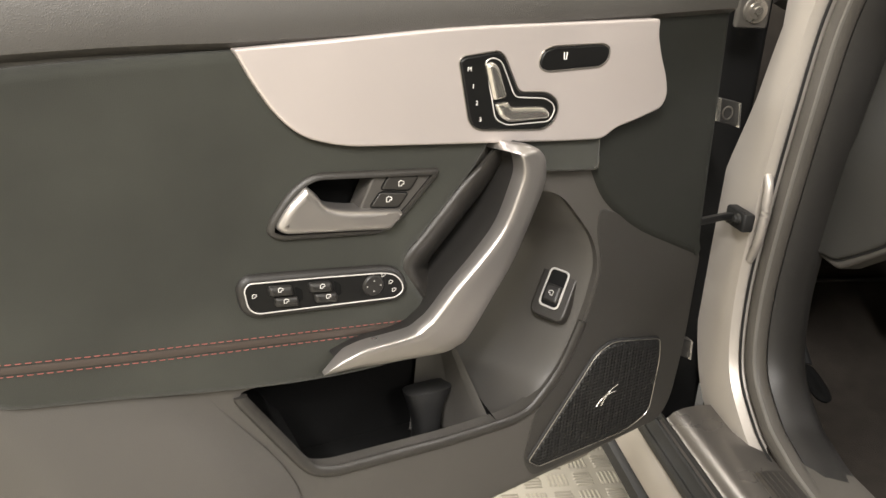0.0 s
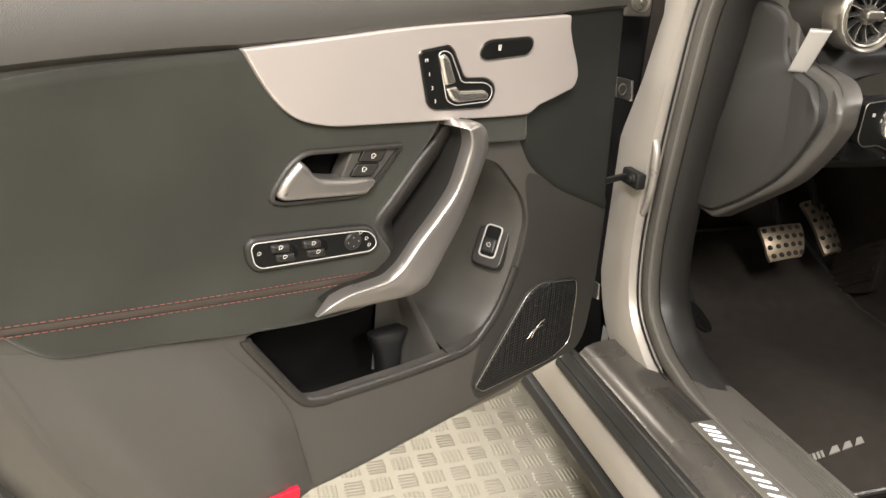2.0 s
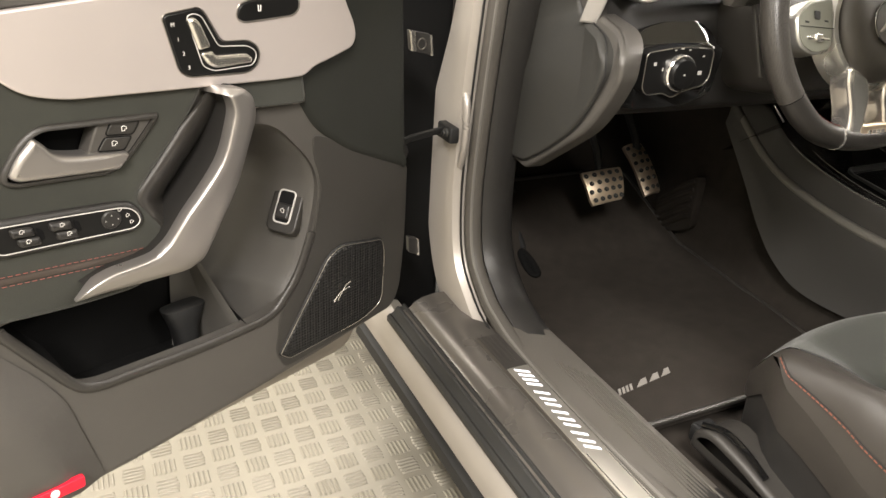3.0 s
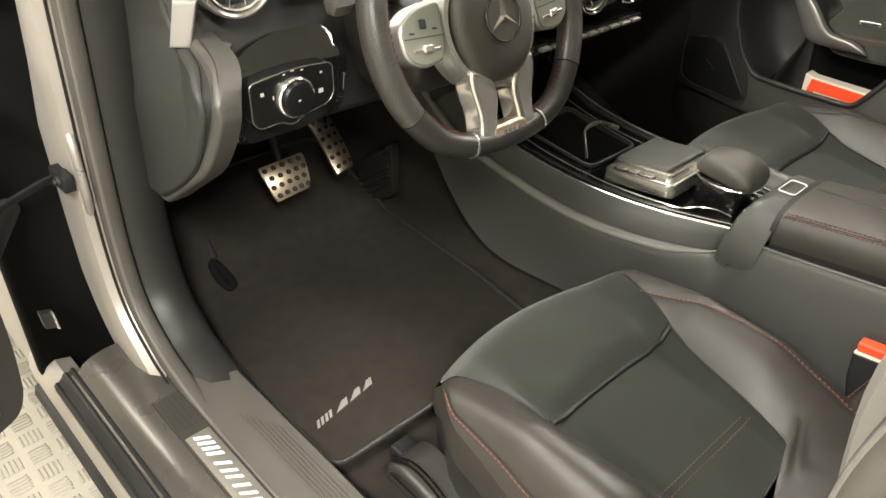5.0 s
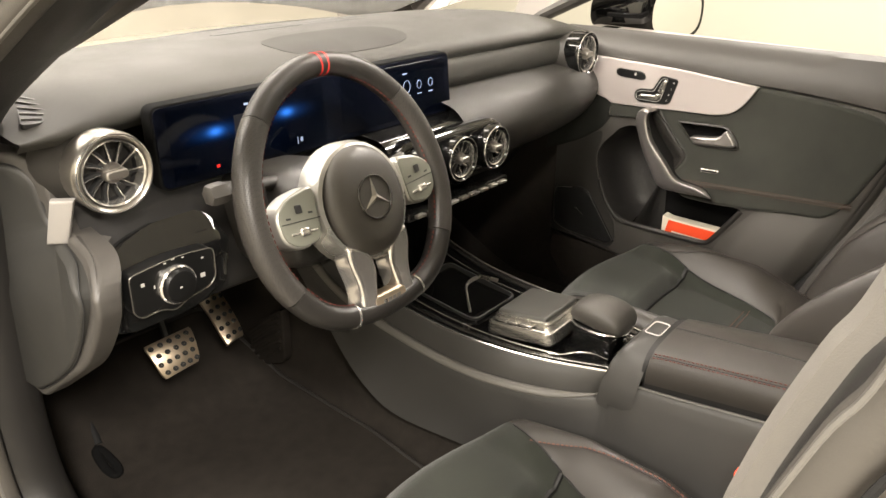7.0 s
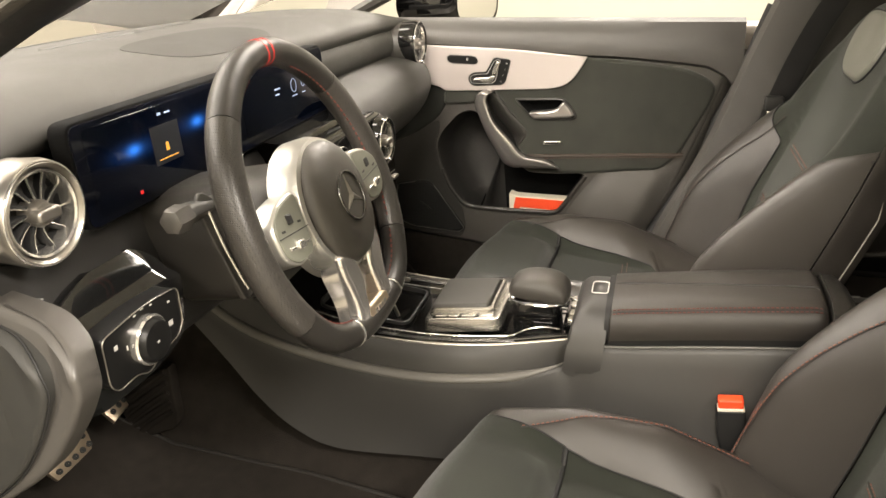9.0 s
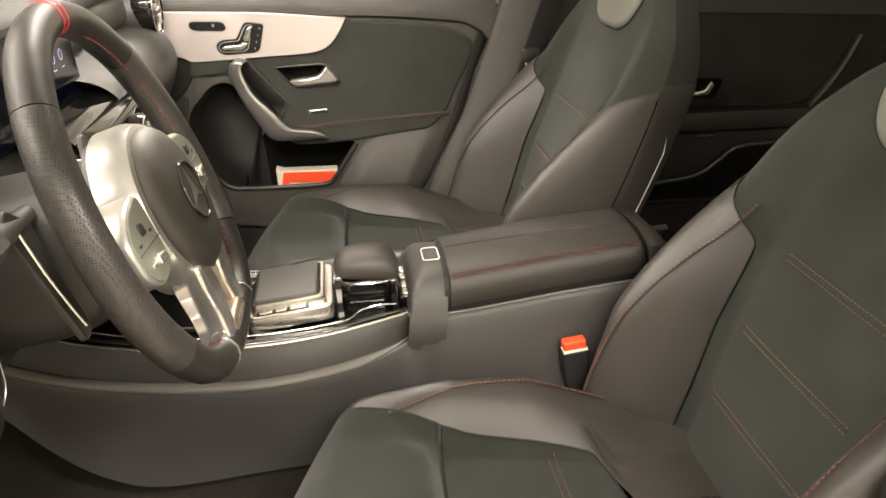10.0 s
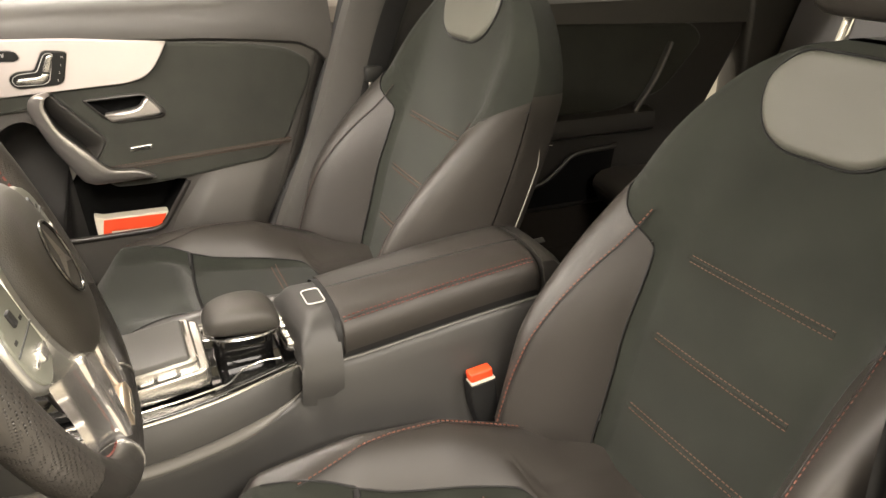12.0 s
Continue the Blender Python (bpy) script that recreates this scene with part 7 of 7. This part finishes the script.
def car_seat():
    seat = thing("front_seat", (-0.365, 0.3, 0.27), "black leather sports seat with dark suede middle and red stitching", "seat", "front seats")
    cx = -0.378

    def back_point(s, z, lift=0.0):
        return Vector((cx + s, seat_back_mid(z) + back_face(s, z) + lift, z + 0.37 * lift))
    zs = np.linspace(0.40, 1.0, 46)

    def face(s0, s1, name, material, label, n=12, lift=0.0, zr=zs):
        rows_ = []
        for z in zr:
            a, b = s0(z), s1(z)
            rows_.append([back_point(mix(a, b, k / n), z, lift) for k in range(n + 1)])
        return part(name, loft(rows_, False, False), material, seat, label, smooth=70)
    face(lambda z: -bolster_seam(z), bolster_seam, "back_middle", SEAT_SUEDE, "dark green-grey suede middle", 24)
    zb = np.linspace(0.40, 0.835, 30)
    face(bolster_seam, lambda z: half_width(z), "back_bolster", LEATHER, "black leather side bolster", 16, 0.002, zb)
    face(lambda z: -half_width(z), lambda z: -bolster_seam(z), "back_bolster", LEATHER, "black leather side bolster", 16, 0.002, zb)
    # sides and rear shell
    ring_rows = []
    for z in zs:
        hw = half_width(z)
        y0 = seat_back_mid(z)
        t = max(0.0, (z - 0.80) / 0.22)
        rear = -0.098 + 0.048 * t
        ring_rows.append([back_point(-hw, z), Vector((cx - hw * 1.0, y0 - 0.045 + 0.03 * t, z)), Vector((cx - hw * 0.97, y0 + rear * 0.9, z)), Vector((cx - hw * 0.85, y0 + rear, z)), Vector((cx, y0 + rear - 0.015, z)), Vector((cx + hw * 0.85, y0 + rear, z)), Vector((cx + hw * 0.97, y0 + rear * 0.9, z)), Vector((cx + hw * 1.0, y0 - 0.045 + 0.03 * t, z)), back_point(hw, z)])
    fine_rows = skin([r for r in ring_rows], 3, 1)
    cut = next(k for k, z in enumerate(zs) if z > 0.80)
    part("back_shell", loft(fine_rows[:cut + 1], False, False), LEATHER, seat, "black leather sides and back", smooth=70)
    part("back_crown", loft(fine_rows[cut:], False, False), SEAT_SUEDE, seat, "dark suede upper edge", smooth=70)
    bm = bmesh.new()
    r0 = ring_rows[-1]
    bm.faces.new([bm.verts.new(p) for p in r0])
    part("back_top", bm, SEAT_SUEDE, seat)
    for s in (-1, 1):
        pts = [Vector((cx + s * half_width(z) * 0.985, seat_back_mid(z) - 0.080 + 0.03 * max(0, (z - 0.70) / 0.1), z)) for z in np.linspace(0.42, 0.80, 20)]
        part("piping", sweep(pts, ringp(0.0013, 6), up=(0, 1, 0)), PIPING, seat, "pale piping")
        # seams and stitching on the bolsters
        seam = [back_point(s * (bolster_seam(z) + 0.001), z, 0.001) for z in np.linspace(0.42, 0.80, 40)]
        part("seam_groove", sweep(seam, ringp(0.0013, 6), up=(0, 1, 0)), DARK, seat, "dark sewn seam")
        mid_ = [back_point(s * back_stitch(z), z, 0.0042) for z in np.linspace(0.412, 0.762, 50)]
        part("seam_groove", sweep(mid_, ringp(0.0008, 6), up=(0, 1, 0)), DARK, seat, "dark sewn seam")
        part("stitching", stitch_row([p + Vector((s * 0.003, 0.001, 0)) for p in mid_], (0, 1, 0.4), 0.0050, 0.0022, 0.0007), SEATRED, seat, "dull red stitching")
    # double stitched cross lines on the middle
    for z in (0.722, 0.617, 0.515, 0.42):
        for dz in (0.0, -0.008):
            hw = 0.114
            pts = [back_point(s_, z + dz, 0.0008) for s_ in np.linspace(-hw, hw, 20)]
            part("cross_seam", stitch_row(pts, (0, 1, 0.4), 0.0048, 0.0022, 0.0007), THREAD, seat, "brown double stitching")
        part("cross_fold", sweep([back_point(s_, z - 0.004, -0.0005) for s_ in np.linspace(-0.114, 0.114, 16)], ringp(0.0028, 6), up=(0, 1, 0)), SEAT_SUEDE, seat)
    # smooth neck pad near the top
    npad = fillet([(-0.108, 0.952), (-0.106, 0.92), (-0.086, 0.888), (-0.05, 0.872), (0.05, 0.872), (0.086, 0.888), (0.106, 0.92), (0.108, 0.952), (0.074, 0.985), (-0.074, 0.985)], [0.03, 0.04, 0.04, 0.04, 0.04, 0.04, 0.04, 0.03, 0.04, 0.04], 5)
    part("neck_pad", slab(lambda u, v, w: back_point(u, v, w), npad, -0.004, 0.0065, 0.009, 6), GREY_PAD, seat, "smooth grey leather neck pad")
    part("seam_groove", sweep([back_point(q.x, q.y, 0.0012) for q in inset(npad, -0.001)], ringp(0.0018, 6), True, (0, 1, 0)), DARK, seat, "dark sewn seam")
    # head restraint on two posts
    for s in (-1, 1):
        base = Vector((cx + s * 0.060, seat_back_mid(0.98) - 0.030, 0.962))
        part("post", sweep([base - Vector((0, -0.01, 0.03)), base + Vector((0, -0.03, 0.10))], ringp(0.0065, 12), up=(0, 1, 0)), CHROME, seat, "chrome head restraint post")
        part("post_collar", lathe(lambda a, b, h: base + Vector((a * 1.5, b * 1.0, h + 0.020)), [(0.014, 0.0), (0.0135, 0.004), (0.0075, 0.005)], 20), DARK, seat, "black post collar")
    hr = []
    for z, hw, th in ((1.020, 0.085, 0.032), (1.026, 0.108, 0.045), (1.05, 0.125, 0.055), (1.10, 0.128, 0.057), (1.15, 0.12, 0.052), (1.18, 0.095, 0.038), (1.188, 0.06, 0.02)):
        yc = seat_back_mid(z) - 0.045
        hr.append([Vector((cx + a * hw, yc + b * th, z)) for a, b in ringp(1, 24, 1, 1, 0.75)])
    part("head_restraint", loft(skin(hr, 1, 3, True)), LEATHER, seat, "black leather head restraint")

    # cushion: y from the crease at 0.16 to the nose at 0.71
    def cush_half(y):
        return mix(0.245, 0.222, max(0, min(1, (y - 0.2) / 0.45))) - (0.06 * max(0, (y - 0.64) / 0.08) ** 2)

    def cush_seam(y):
        pts = ((0.13, 0.001), (0.287, 0.001), (0.294, 0.080), (0.305, 0.092), (0.34, 0.103), (0.38, 0.111), (0.44, 0.121), (0.48, 0.128), (0.525, 0.138), (0.9, 0.138))
        for (a, p), (b, q) in zip(pts, pts[1:]):
            if y <= b:
                return mix(p, q, max((y - a) / (b - a), 0))
        return 0.138

    cush_stitch = curve_table(((0.12, 0.168), (0.20, 0.176), (0.30, 0.181), (0.40, 0.180), (0.462, 0.176), (0.533, 0.165), (0.597, 0.152), (0.66, 0.14)))

    def cush_point(s, y, lift=0.0):
        y = y - 1.5 * s * s * max(0, (y - 0.45) / 0.28)
        hw = cush_half(y)
        se = cush_seam(y)
        z = 0.422 + 0.035 * max(0, min(1, (y - 0.15) / 0.5)) - 5.4 * max(0, y + 1.5 * s * s * max(0, (y - 0.45) / 0.28) - 0.665) ** 1.6
        rise = 0.066 * max(0.0, min(1, (0.74 - y) / 0.24)) ** 0.8 * (0.25 + 0.75 * max(0.0, min(1, (y - 0.22) / 0.16)))
        a = max(se, 0.095) * 0.90
        ease = max(0.0, min(1.0, (abs(s) - 0.09) / 0.04))
        lift_ = 0.024 * max(0.0, min(1.0, (y - 0.530 + 0.05 * ease) / mix(0.014, 0.11, ease))) ** mix(0.5, 1.0, ease)
        z += lift_
        rise = max(rise - lift_, 0.0)
        if abs(s) > a:
            t = min((abs(s) - a) / (hw - a), 1)
            if t < 0.60:
                z += rise * (1 - (1 - t / 0.60) ** 2) ** 1.1
            else:
                z += (rise + 0.03) * max(1 - ((t - 0.60) / 0.40) ** 2.2, 0) ** 0.65 - 0.03
        return Vector((cx + s, y, z + lift))

    def cface(ys, s0, s1, name, material, label, n=14, lift=0.0):
        return part(name, loft([[cush_point(mix(s0(y), s1(y), k / n), y, lift) for k in range(n + 1)] for y in ys], False, False), material, seat, label, smooth=70)
    T = 0.525
    cface(np.linspace(0.287, T, 26), lambda y: -cush_seam(y), cush_seam, "cushion_middle", SEAT_SUEDE, "dark suede cushion middle", 20)
    front_half = lambda y: min(cush_half(y), mix(0.138, 0.176, max(0, (y - T) / 0.15)))
    cface(np.linspace(T, 0.755, 22), lambda y: -front_half(y), front_half, "thigh_pad", SEAT_SUEDE, "dark suede thigh pad", 22, 0.004)
    for s in (-1, 1):
        inner = lambda y, s=s: s * (cush_seam(y) if y < T else front_half(y))
        outer = lambda y, s=s: s * cush_half(y)
        cface(np.linspace(0.13, 0.70, 40), inner, outer, "cushion_bolster", LEATHER, "black leather cushion bolster", 28, 0.003)
        mid_ = [cush_point(s * (cush_stitch(y) if s > 0 else 0.972 * cush_half(y)), y, 0.0055) for y in np.linspace(0.15, 0.605 if s > 0 else 0.68, 60)]
        part("seam_groove", sweep(mid_, ringp(0.0008, 6)), DARK, seat, "dark sewn seam")
        part("stitching", stitch_row([p + Vector((s * 0.0035, 0, 0)) for p in mid_], (0, 0, 1), 0.0050, 0.0022, 0.0007), SEATRED, seat, "dull red stitching")
        part("seam_groove", sweep([cush_point(s * cush_seam(y), y, 0.002) for y in np.linspace(0.287, T, 30)], ringp(0.0016, 6)), DARK, seat, "dark sewn seam")
        part("seam_groove", sweep([cush_point(s * front_half(y), y, 0.004) for y in np.linspace(T, 0.66, 14)], ringp(0.0016, 6)), DARK, seat, "dark sewn seam")
        part("cross_seam", stitch_row([cush_point(s_, 0.365 + 0.005 * s, 0.0008) for s_ in np.linspace(-0.10, 0.10, 20)], (0, 0, 1), 0.0048, 0.0022, 0.0007), THREAD, seat, "brown double stitching")
    part("thigh_gap", sweep([cush_point(s_, T, 0.001) for s_ in np.linspace(-cush_seam(T), cush_seam(T), 20)], ringp(0.005, 8)), DARK, seat, "dark gap behind the thigh pad")
    # skirt of the cushion
    skirt = []
    ys = np.linspace(0.0, 1.0, 48)
    ring = []
    for y in np.linspace(0.13, 0.70, 20):
        ring.append(cush_point(-cush_half(y), y, 0.003))
    for k in range(1, 12):
        s_ = mix(-1, 1, k / 12) * cush_half(0.70)
        ring.append(cush_point(s_, 0.755 - 0.055 * abs(mix(-1, 1, k / 12)) ** 6, 0.003))
    for y in np.linspace(0.70, 0.13, 20):
        ring.append(cush_point(cush_half(y), y, 0.003))
    lows = []
    for zz, k in ((0.0, 1.0), (0.03, 1.005), (0.07, 0.99), (0.12, 0.94)):
        lows.append([Vector((cx + (p.x - cx) * k, 0.40 + (p.y - 0.40) * k, min(p.z - zz, p.z) if zz < 0.05 else mix(p.z, 0.40, 0.5) - zz * 0.9)) for p in ring])
    part("cushion_skirt", loft(lows[:2] + [[p.lerp(q, 0.5) for p, q in zip(lows[1], lows[2])]], False, False), LEATHER, seat, "black leather cushion skirt", smooth=70)
    edge_ = [p.lerp(q, 0.5) for p, q in zip(lows[1], lows[2])]
    vrows = [[Vector((cx + (p.x - cx) * k, 0.40 + (p.y - 0.40) * k, p.z - d)) for p in edge_] for k, d in ((0.985, -0.004), (0.99, 0.003), (0.985, 0.05), (0.97, 0.12))]
    part("side_valance", loft(vrows, False, False), KNEE, seat, "black plastic seat side valance", smooth=70)
    part("seat_base", box(cx - 0.215, cx + 0.215, 0.12, 0.60, 0.275, 0.37, 0.02), DARK, seat, "black plastic seat base")
    for s in (-1, 1):
        part("seat_rail", box(cx + s * 0.19 - 0.02, cx + s * 0.19 + 0.02, 0.05, 0.74, 0.268, 0.30, 0.006), DARK, seat, "black steel seat rail")
    cover = fillet([(0.70, 0.300), (0.695, 0.335), (0.665, 0.352), (0.60, 0.345), (0.54, 0.330), (0.40, 0.330), (0.40, 0.300)], [0.01, 0.02, 0.03, 0.03, 0.03, 0.01, 0.005], 4)
    sc = part("side_cover", slab(lambda u, v, w: Vector((cx - 0.236 - w, u, v)), cover, -0.045, 0.018, 0.010, 4), PLASTIC, seat, "dark moulded rail cover")
    part("adjuster_bar", sweep(spline([(cx - 0.246, 0.685, 0.346), (cx - 0.240, 0.650, 0.357), (cx - 0.240, 0.61, 0.353), (cx - 0.243, 0.57, 0.342)], 5), ringp(0.005, 8)), GLOSS, sc, "gloss black adjuster bar")
    return seat


seat = car_seat()
far_seat = copy_thing(seat, Matrix.Translation((-0.365 + 0.720, 0.3 + 0.105, 0.27 + 0.05)))

# Far seat's stitching: shade put into a darker thread colour.
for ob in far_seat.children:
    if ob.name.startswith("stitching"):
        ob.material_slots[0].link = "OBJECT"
        ob.material_slots[0].material = DIMMED_THREAD

# buckles and belts
bk = thing("belt_buckle", (-0.12, 0.272, 0.42), "black seat belt buckle with a red release key", "buckle")


def buckle_f(u, v, w):
    return Vector((-0.124 - w + 0.08 * (v - 0.5), 0.284 + u + 0.10 * (v - 0.5), v - 0.018 - 0.12 * u))


part("stalk", slab(buckle_f, fillet([(-0.016, 0.44), (0.012, 0.44), (0.021, 0.485), (0.021, 0.526), (-0.021, 0.526), (-0.021, 0.48)], 0.005, 4), -0.012, 0.010, 0.005, 4), DARK, bk, "black buckle body")
part("release_key", slab(buckle_f, fillet([(-0.018, 0.527), (0.018, 0.527), (0.018, 0.541), (-0.018, 0.541)], 0.003, 3), -0.009, 0.008, 0.003, 3), ORANGE, bk, "red release key")
part("key_edge", slab(buckle_f, [(-0.019, 0.5245), (0.019, 0.5245), (0.019, 0.5275), (-0.019, 0.5275)], -0.008, 0.0108, 0.0005, 1), PAPER, bk, "thin pale edge")

# ---- rear of the cabin ----
rear = thing("rear_seat", (0, -0.75, 0.28), "black leather rear bench seat", "seat")
rb = []
for y, z in ((-0.45, 0.42), (-0.43, 0.47), (-0.50, 0.50), (-0.80, 0.47), (-0.93, 0.47), (-0.97, 0.62), (-1.05, 0.85), (-1.10, 0.96), (-1.16, 0.98), (-1.2, 0.9)):
    rb.append([Vector((x, y, z + 0.02 * math.cos(x * 9.0) * (z < 0.6))) for x in np.linspace(-0.64, 0.64, 15)])
part("bench", loft(skin(rb, 1, 3), False, False), LEATHER, rear, "black leather bench", smooth=70)
for x in (-0.36, 0.36):
    hr = [[Vector((x + a * hw, -1.10 + b * 0.045 + 0.0 * z, z)) for a, b in ringp(1, 20, 1, 1, 0.7)] for z, hw in ((0.965, 0.10), (0.975, 0.125), (1.03, 0.13), (1.08, 0.12), (1.10, 0.08))]
    part("head_restraint", loft(skin(hr, 1, 3, True)), LEATHER, rear, "black leather head restraint")


def rdoor_f(u, v, w):
    return Vector((0.685 - w, -u, v))


rd = thing("door_3", (0.75, -0.55, 0.36), "shut rear door with dark card", "car door", kind="structure")
part("card", slab(rdoor_f, fillet([(-0.02, 0.40), (0.55, 0.40), (0.80, 0.60), (0.98, 0.93), (0.02, 0.95)], 0.03, 4), -0.05, 0.0, 0.012), PLASTIC, rd, "dark door card")
part("suede_panel", slab(rdoor_f, fillet([(0.03, 0.66), (0.50, 0.66), (0.66, 0.70), (0.78, 0.83), (0.74, 0.875), (0.05, 0.905)], 0.03, 4), -0.01, 0.012, 0.008), SUEDE, rd, "dark suede panel")
part("upper_roll", loft([[rdoor_f(u, v, w) for v, w in ((0.90 - 0.04 * u, -0.02), (0.905 - 0.04 * u, 0.015), (0.94, 0.012), (0.975, -0.02), (0.98, -0.07), (0.9, -0.08))] for u in np.linspace(-0.02, 0.98, 12)]), LEATHER_UP, rd, "grey leather upper roll")
part("pull_lever", slab(rdoor_f, fillet([(0.222, 0.702), (0.226, 0.692), (0.285, 0.697), (0.300, 0.722), (0.288, 0.732), (0.272, 0.710)], 0.004, 4), 0.006, 0.026, 0.005), SATIN, rd, "satin silver pull lever")
# Flat plate; its black stands for the shade in the lever's hollow.
part("lever_shade", slab(rdoor_f, fillet([(0.215, 0.690), (0.31, 0.685), (0.325, 0.735), (0.235, 0.738)], 0.014, 4), 0.004, 0.0135, 0.002), DEEP_BLACK, rd, "flat black plate for the shade of the lever bowl")
rsw = part("window_switch", slab(rdoor_f, fillet([(0.262, 0.645), (0.262, 0.632), (0.306, 0.632), (0.306, 0.644)], 0.004, 3), 0.0, 0.020, 0.002), CHROME, rd, "chrome rimmed switch")
part("rocker", slab(rdoor_f, fillet([(0.266, 0.642), (0.266, 0.635), (0.302, 0.635), (0.302, 0.641)], 0.002, 3), 0.015, 0.0215, 0.001), DARK, rsw)
part("trim_line", sweep([rdoor_f(0.272, 0.590, 0.016), rdoor_f(0.316, 0.589, 0.016)], ringp(0.0018, 6)), CHROME, rd, "thin chrome line")
part("arm_rest", loft([[rdoor_f(u, v, w) for v, w in ((0.665, 0.0), (0.655, 0.035), (0.635, 0.042), (0.612, 0.040), (0.600, 0.02), (0.595, 0.0))] for u in np.linspace(0.05, 0.62, 12)]), PLASTIC, rd, "dark padded arm rest")
part("bin_edge", sweep(spline([rdoor_f(0.05, 0.462, 0.012), rdoor_f(0.20, 0.472, 0.014), rdoor_f(0.29, 0.488, 0.014), rdoor_f(0.345, 0.525, 0.014), rdoor_f(0.39, 0.556, 0.014), rdoor_f(0.52, 0.565, 0.012)], 6), ringp(0.008, 8)), PLASTIC, rd, "dark bin edge")
# The bin has no depth here; its shade is a black plate.
part("bin", slab(rdoor_f, fillet([(0.03, 0.42), (0.50, 0.42), (0.52, 0.560), (0.39, 0.552), (0.345, 0.520), (0.29, 0.483), (0.03, 0.458)], 0.01, 3), 0.0, 0.010, 0.002), DEEP_BLACK, rd, "flat black plate for the shade of the storage bin")
part("grip_strap", sweep(spline([rdoor_f(0.665, 0.83, 0.014), rdoor_f(0.62, 0.74, 0.022), rdoor_f(0.565, 0.655, 0.018)], 5), ringp(0.011, 8, 1, 0.7)), SOFT, rd, "grey pull grip")

belt = thing("seat_belt", (0.64, 0.17, 0.40), "dark seat belt with a metal tongue hanging at the pillar", "seat belt")
bp_ = spline([(0.60, 0.03, 1.16), (0.615, 0.12, 0.98), (0.622, 0.175, 0.82), (0.632, 0.21, 0.66), (0.645, 0.24, 0.45)], 6)
part("webbing", loft([[p + Vector((0, -0.023, -0.008)), p + Vector((-0.0015, 0, 0)), p + Vector((0, 0.023, 0.008)), p + Vector((0.002, 0.0, 0))] for p in bp_]), DARK, belt, "black webbing")
part("tongue", box(0.600, 0.620, 0.165, 0.205, 0.805, 0.838, 0.006), RUBBER, belt, "black belt tongue")
part("tongue_blade", box(0.606, 0.611, 0.176, 0.198, 0.770, 0.808, 0.002), CHROME, belt, "bright metal blade")

belt2 = thing("seat_belt", (-0.66, 0.15, 0.38), "black seat belt hanging beside the seat bolster", "seat belt")
bp_ = spline([(-0.638, 0.08, 1.15), (-0.638, 0.135, 0.98), (-0.638, 0.160, 0.86), (-0.638, 0.165, 0.74), (-0.640, 0.163, 0.62), (-0.650, 0.15, 0.42)], 6)
part("webbing", loft([[p + Vector((0.004, -0.023, -0.004)), p + Vector((0.0025, 0, 0)), p + Vector((-0.006, 0.020, 0.004)), p + Vector((-0.002, 0.0, 0))] for p in bp_]), DARK, belt2, "black webbing")
part("tongue", box(-0.646, -0.624, 0.150, 0.180, 0.838, 0.856, 0.006), DARK, belt2, "black belt tongue")
part("tongue_hook", sweep(spline([(-0.634, 0.172, 0.856), (-0.632, 0.182, 0.854), (-0.631, 0.187, 0.842), (-0.632, 0.181, 0.830), (-0.634, 0.165, 0.826)], 5), ringp(0.0035, 8), up=(1, 0, 0)), DARK, belt2, "black curved guide hook")
part("tongue_blade", box(-0.628, -0.624, 0.170, 0.190, 0.858, 0.862, 0.001), CHROME, belt2, "bright metal blade")

# ---- loose things ----
pk = thing("paper_packet", (0.69, 0.70, 0.47), "pale folded packet with an orange panel in the door bin", "packet")
pf = lambda u, v, w: Vector((0.722 + 0.02 * (v - 0.5) - w, u, v - 0.008))
part("packet", slab(pf, fillet([(0.785, 0.47), (0.625, 0.47), (0.622, 0.533), (0.64, 0.545), (0.77, 0.547), (0.788, 0.553)], 0.004, 3), -0.03, 0.0, 0.002), PAPER, pk, "pale paper packet")
part("orange_panel", slab(pf, [(0.775, 0.517), (0.655, 0.513), (0.642, 0.540), (0.77, 0.543)], -0.002, 0.0015, 0.0005, 1), ORANGE, pk, "bright orange panel")
part("orange_panel", slab(pf, [(0.775, 0.517), (0.775, 0.475), (0.765, 0.475), (0.758, 0.517)], -0.002, 0.0013, 0.0005, 1), ORANGE, pk, "bright orange panel")

# far wing mirror
mi = thing("wing_mirror", (0.96, 1.02, 0.93), "dark wing mirror outside the far window", "mirror")
TANG, BACK = Vector((0.83, -0.55, 0)), Vector((-0.30, 0.95, 0))


def mirror_ring(mx, my, wd, hg, p=0.72):
    return [Vector((mx, my, 1.010)) + TANG * (wd * a) + Vector((0, 0, hg * b)) for a, b in ringp(1, 28, 1, 1, p)]


ms = [mirror_ring(1.011, 0.941, 0.088, 0.076), mirror_ring(1.006, 0.953, 0.094, 0.081), mirror_ring(0.990, 1.00, 0.092, 0.080), mirror_ring(0.968, 1.06, 0.080, 0.070), mirror_ring(0.945, 1.11, 0.055, 0.050), mirror_ring(0.935, 1.128, 0.02, 0.02)]
part("housing", loft(ms), GLOSS, mi, "gloss black housing")
part("mirror_glass", loft([mirror_ring(1.0115, 0.9395, 0.076, 0.064), mirror_ring(1.0095, 0.9365, 0.076, 0.064)]), MIRROR, mi, "clear mirror glass")
part("stem", box(0.80, 0.90, 1.03, 1.09, 0.94, 0.975, 0.01), GLOSS, mi, "black mirror stem")
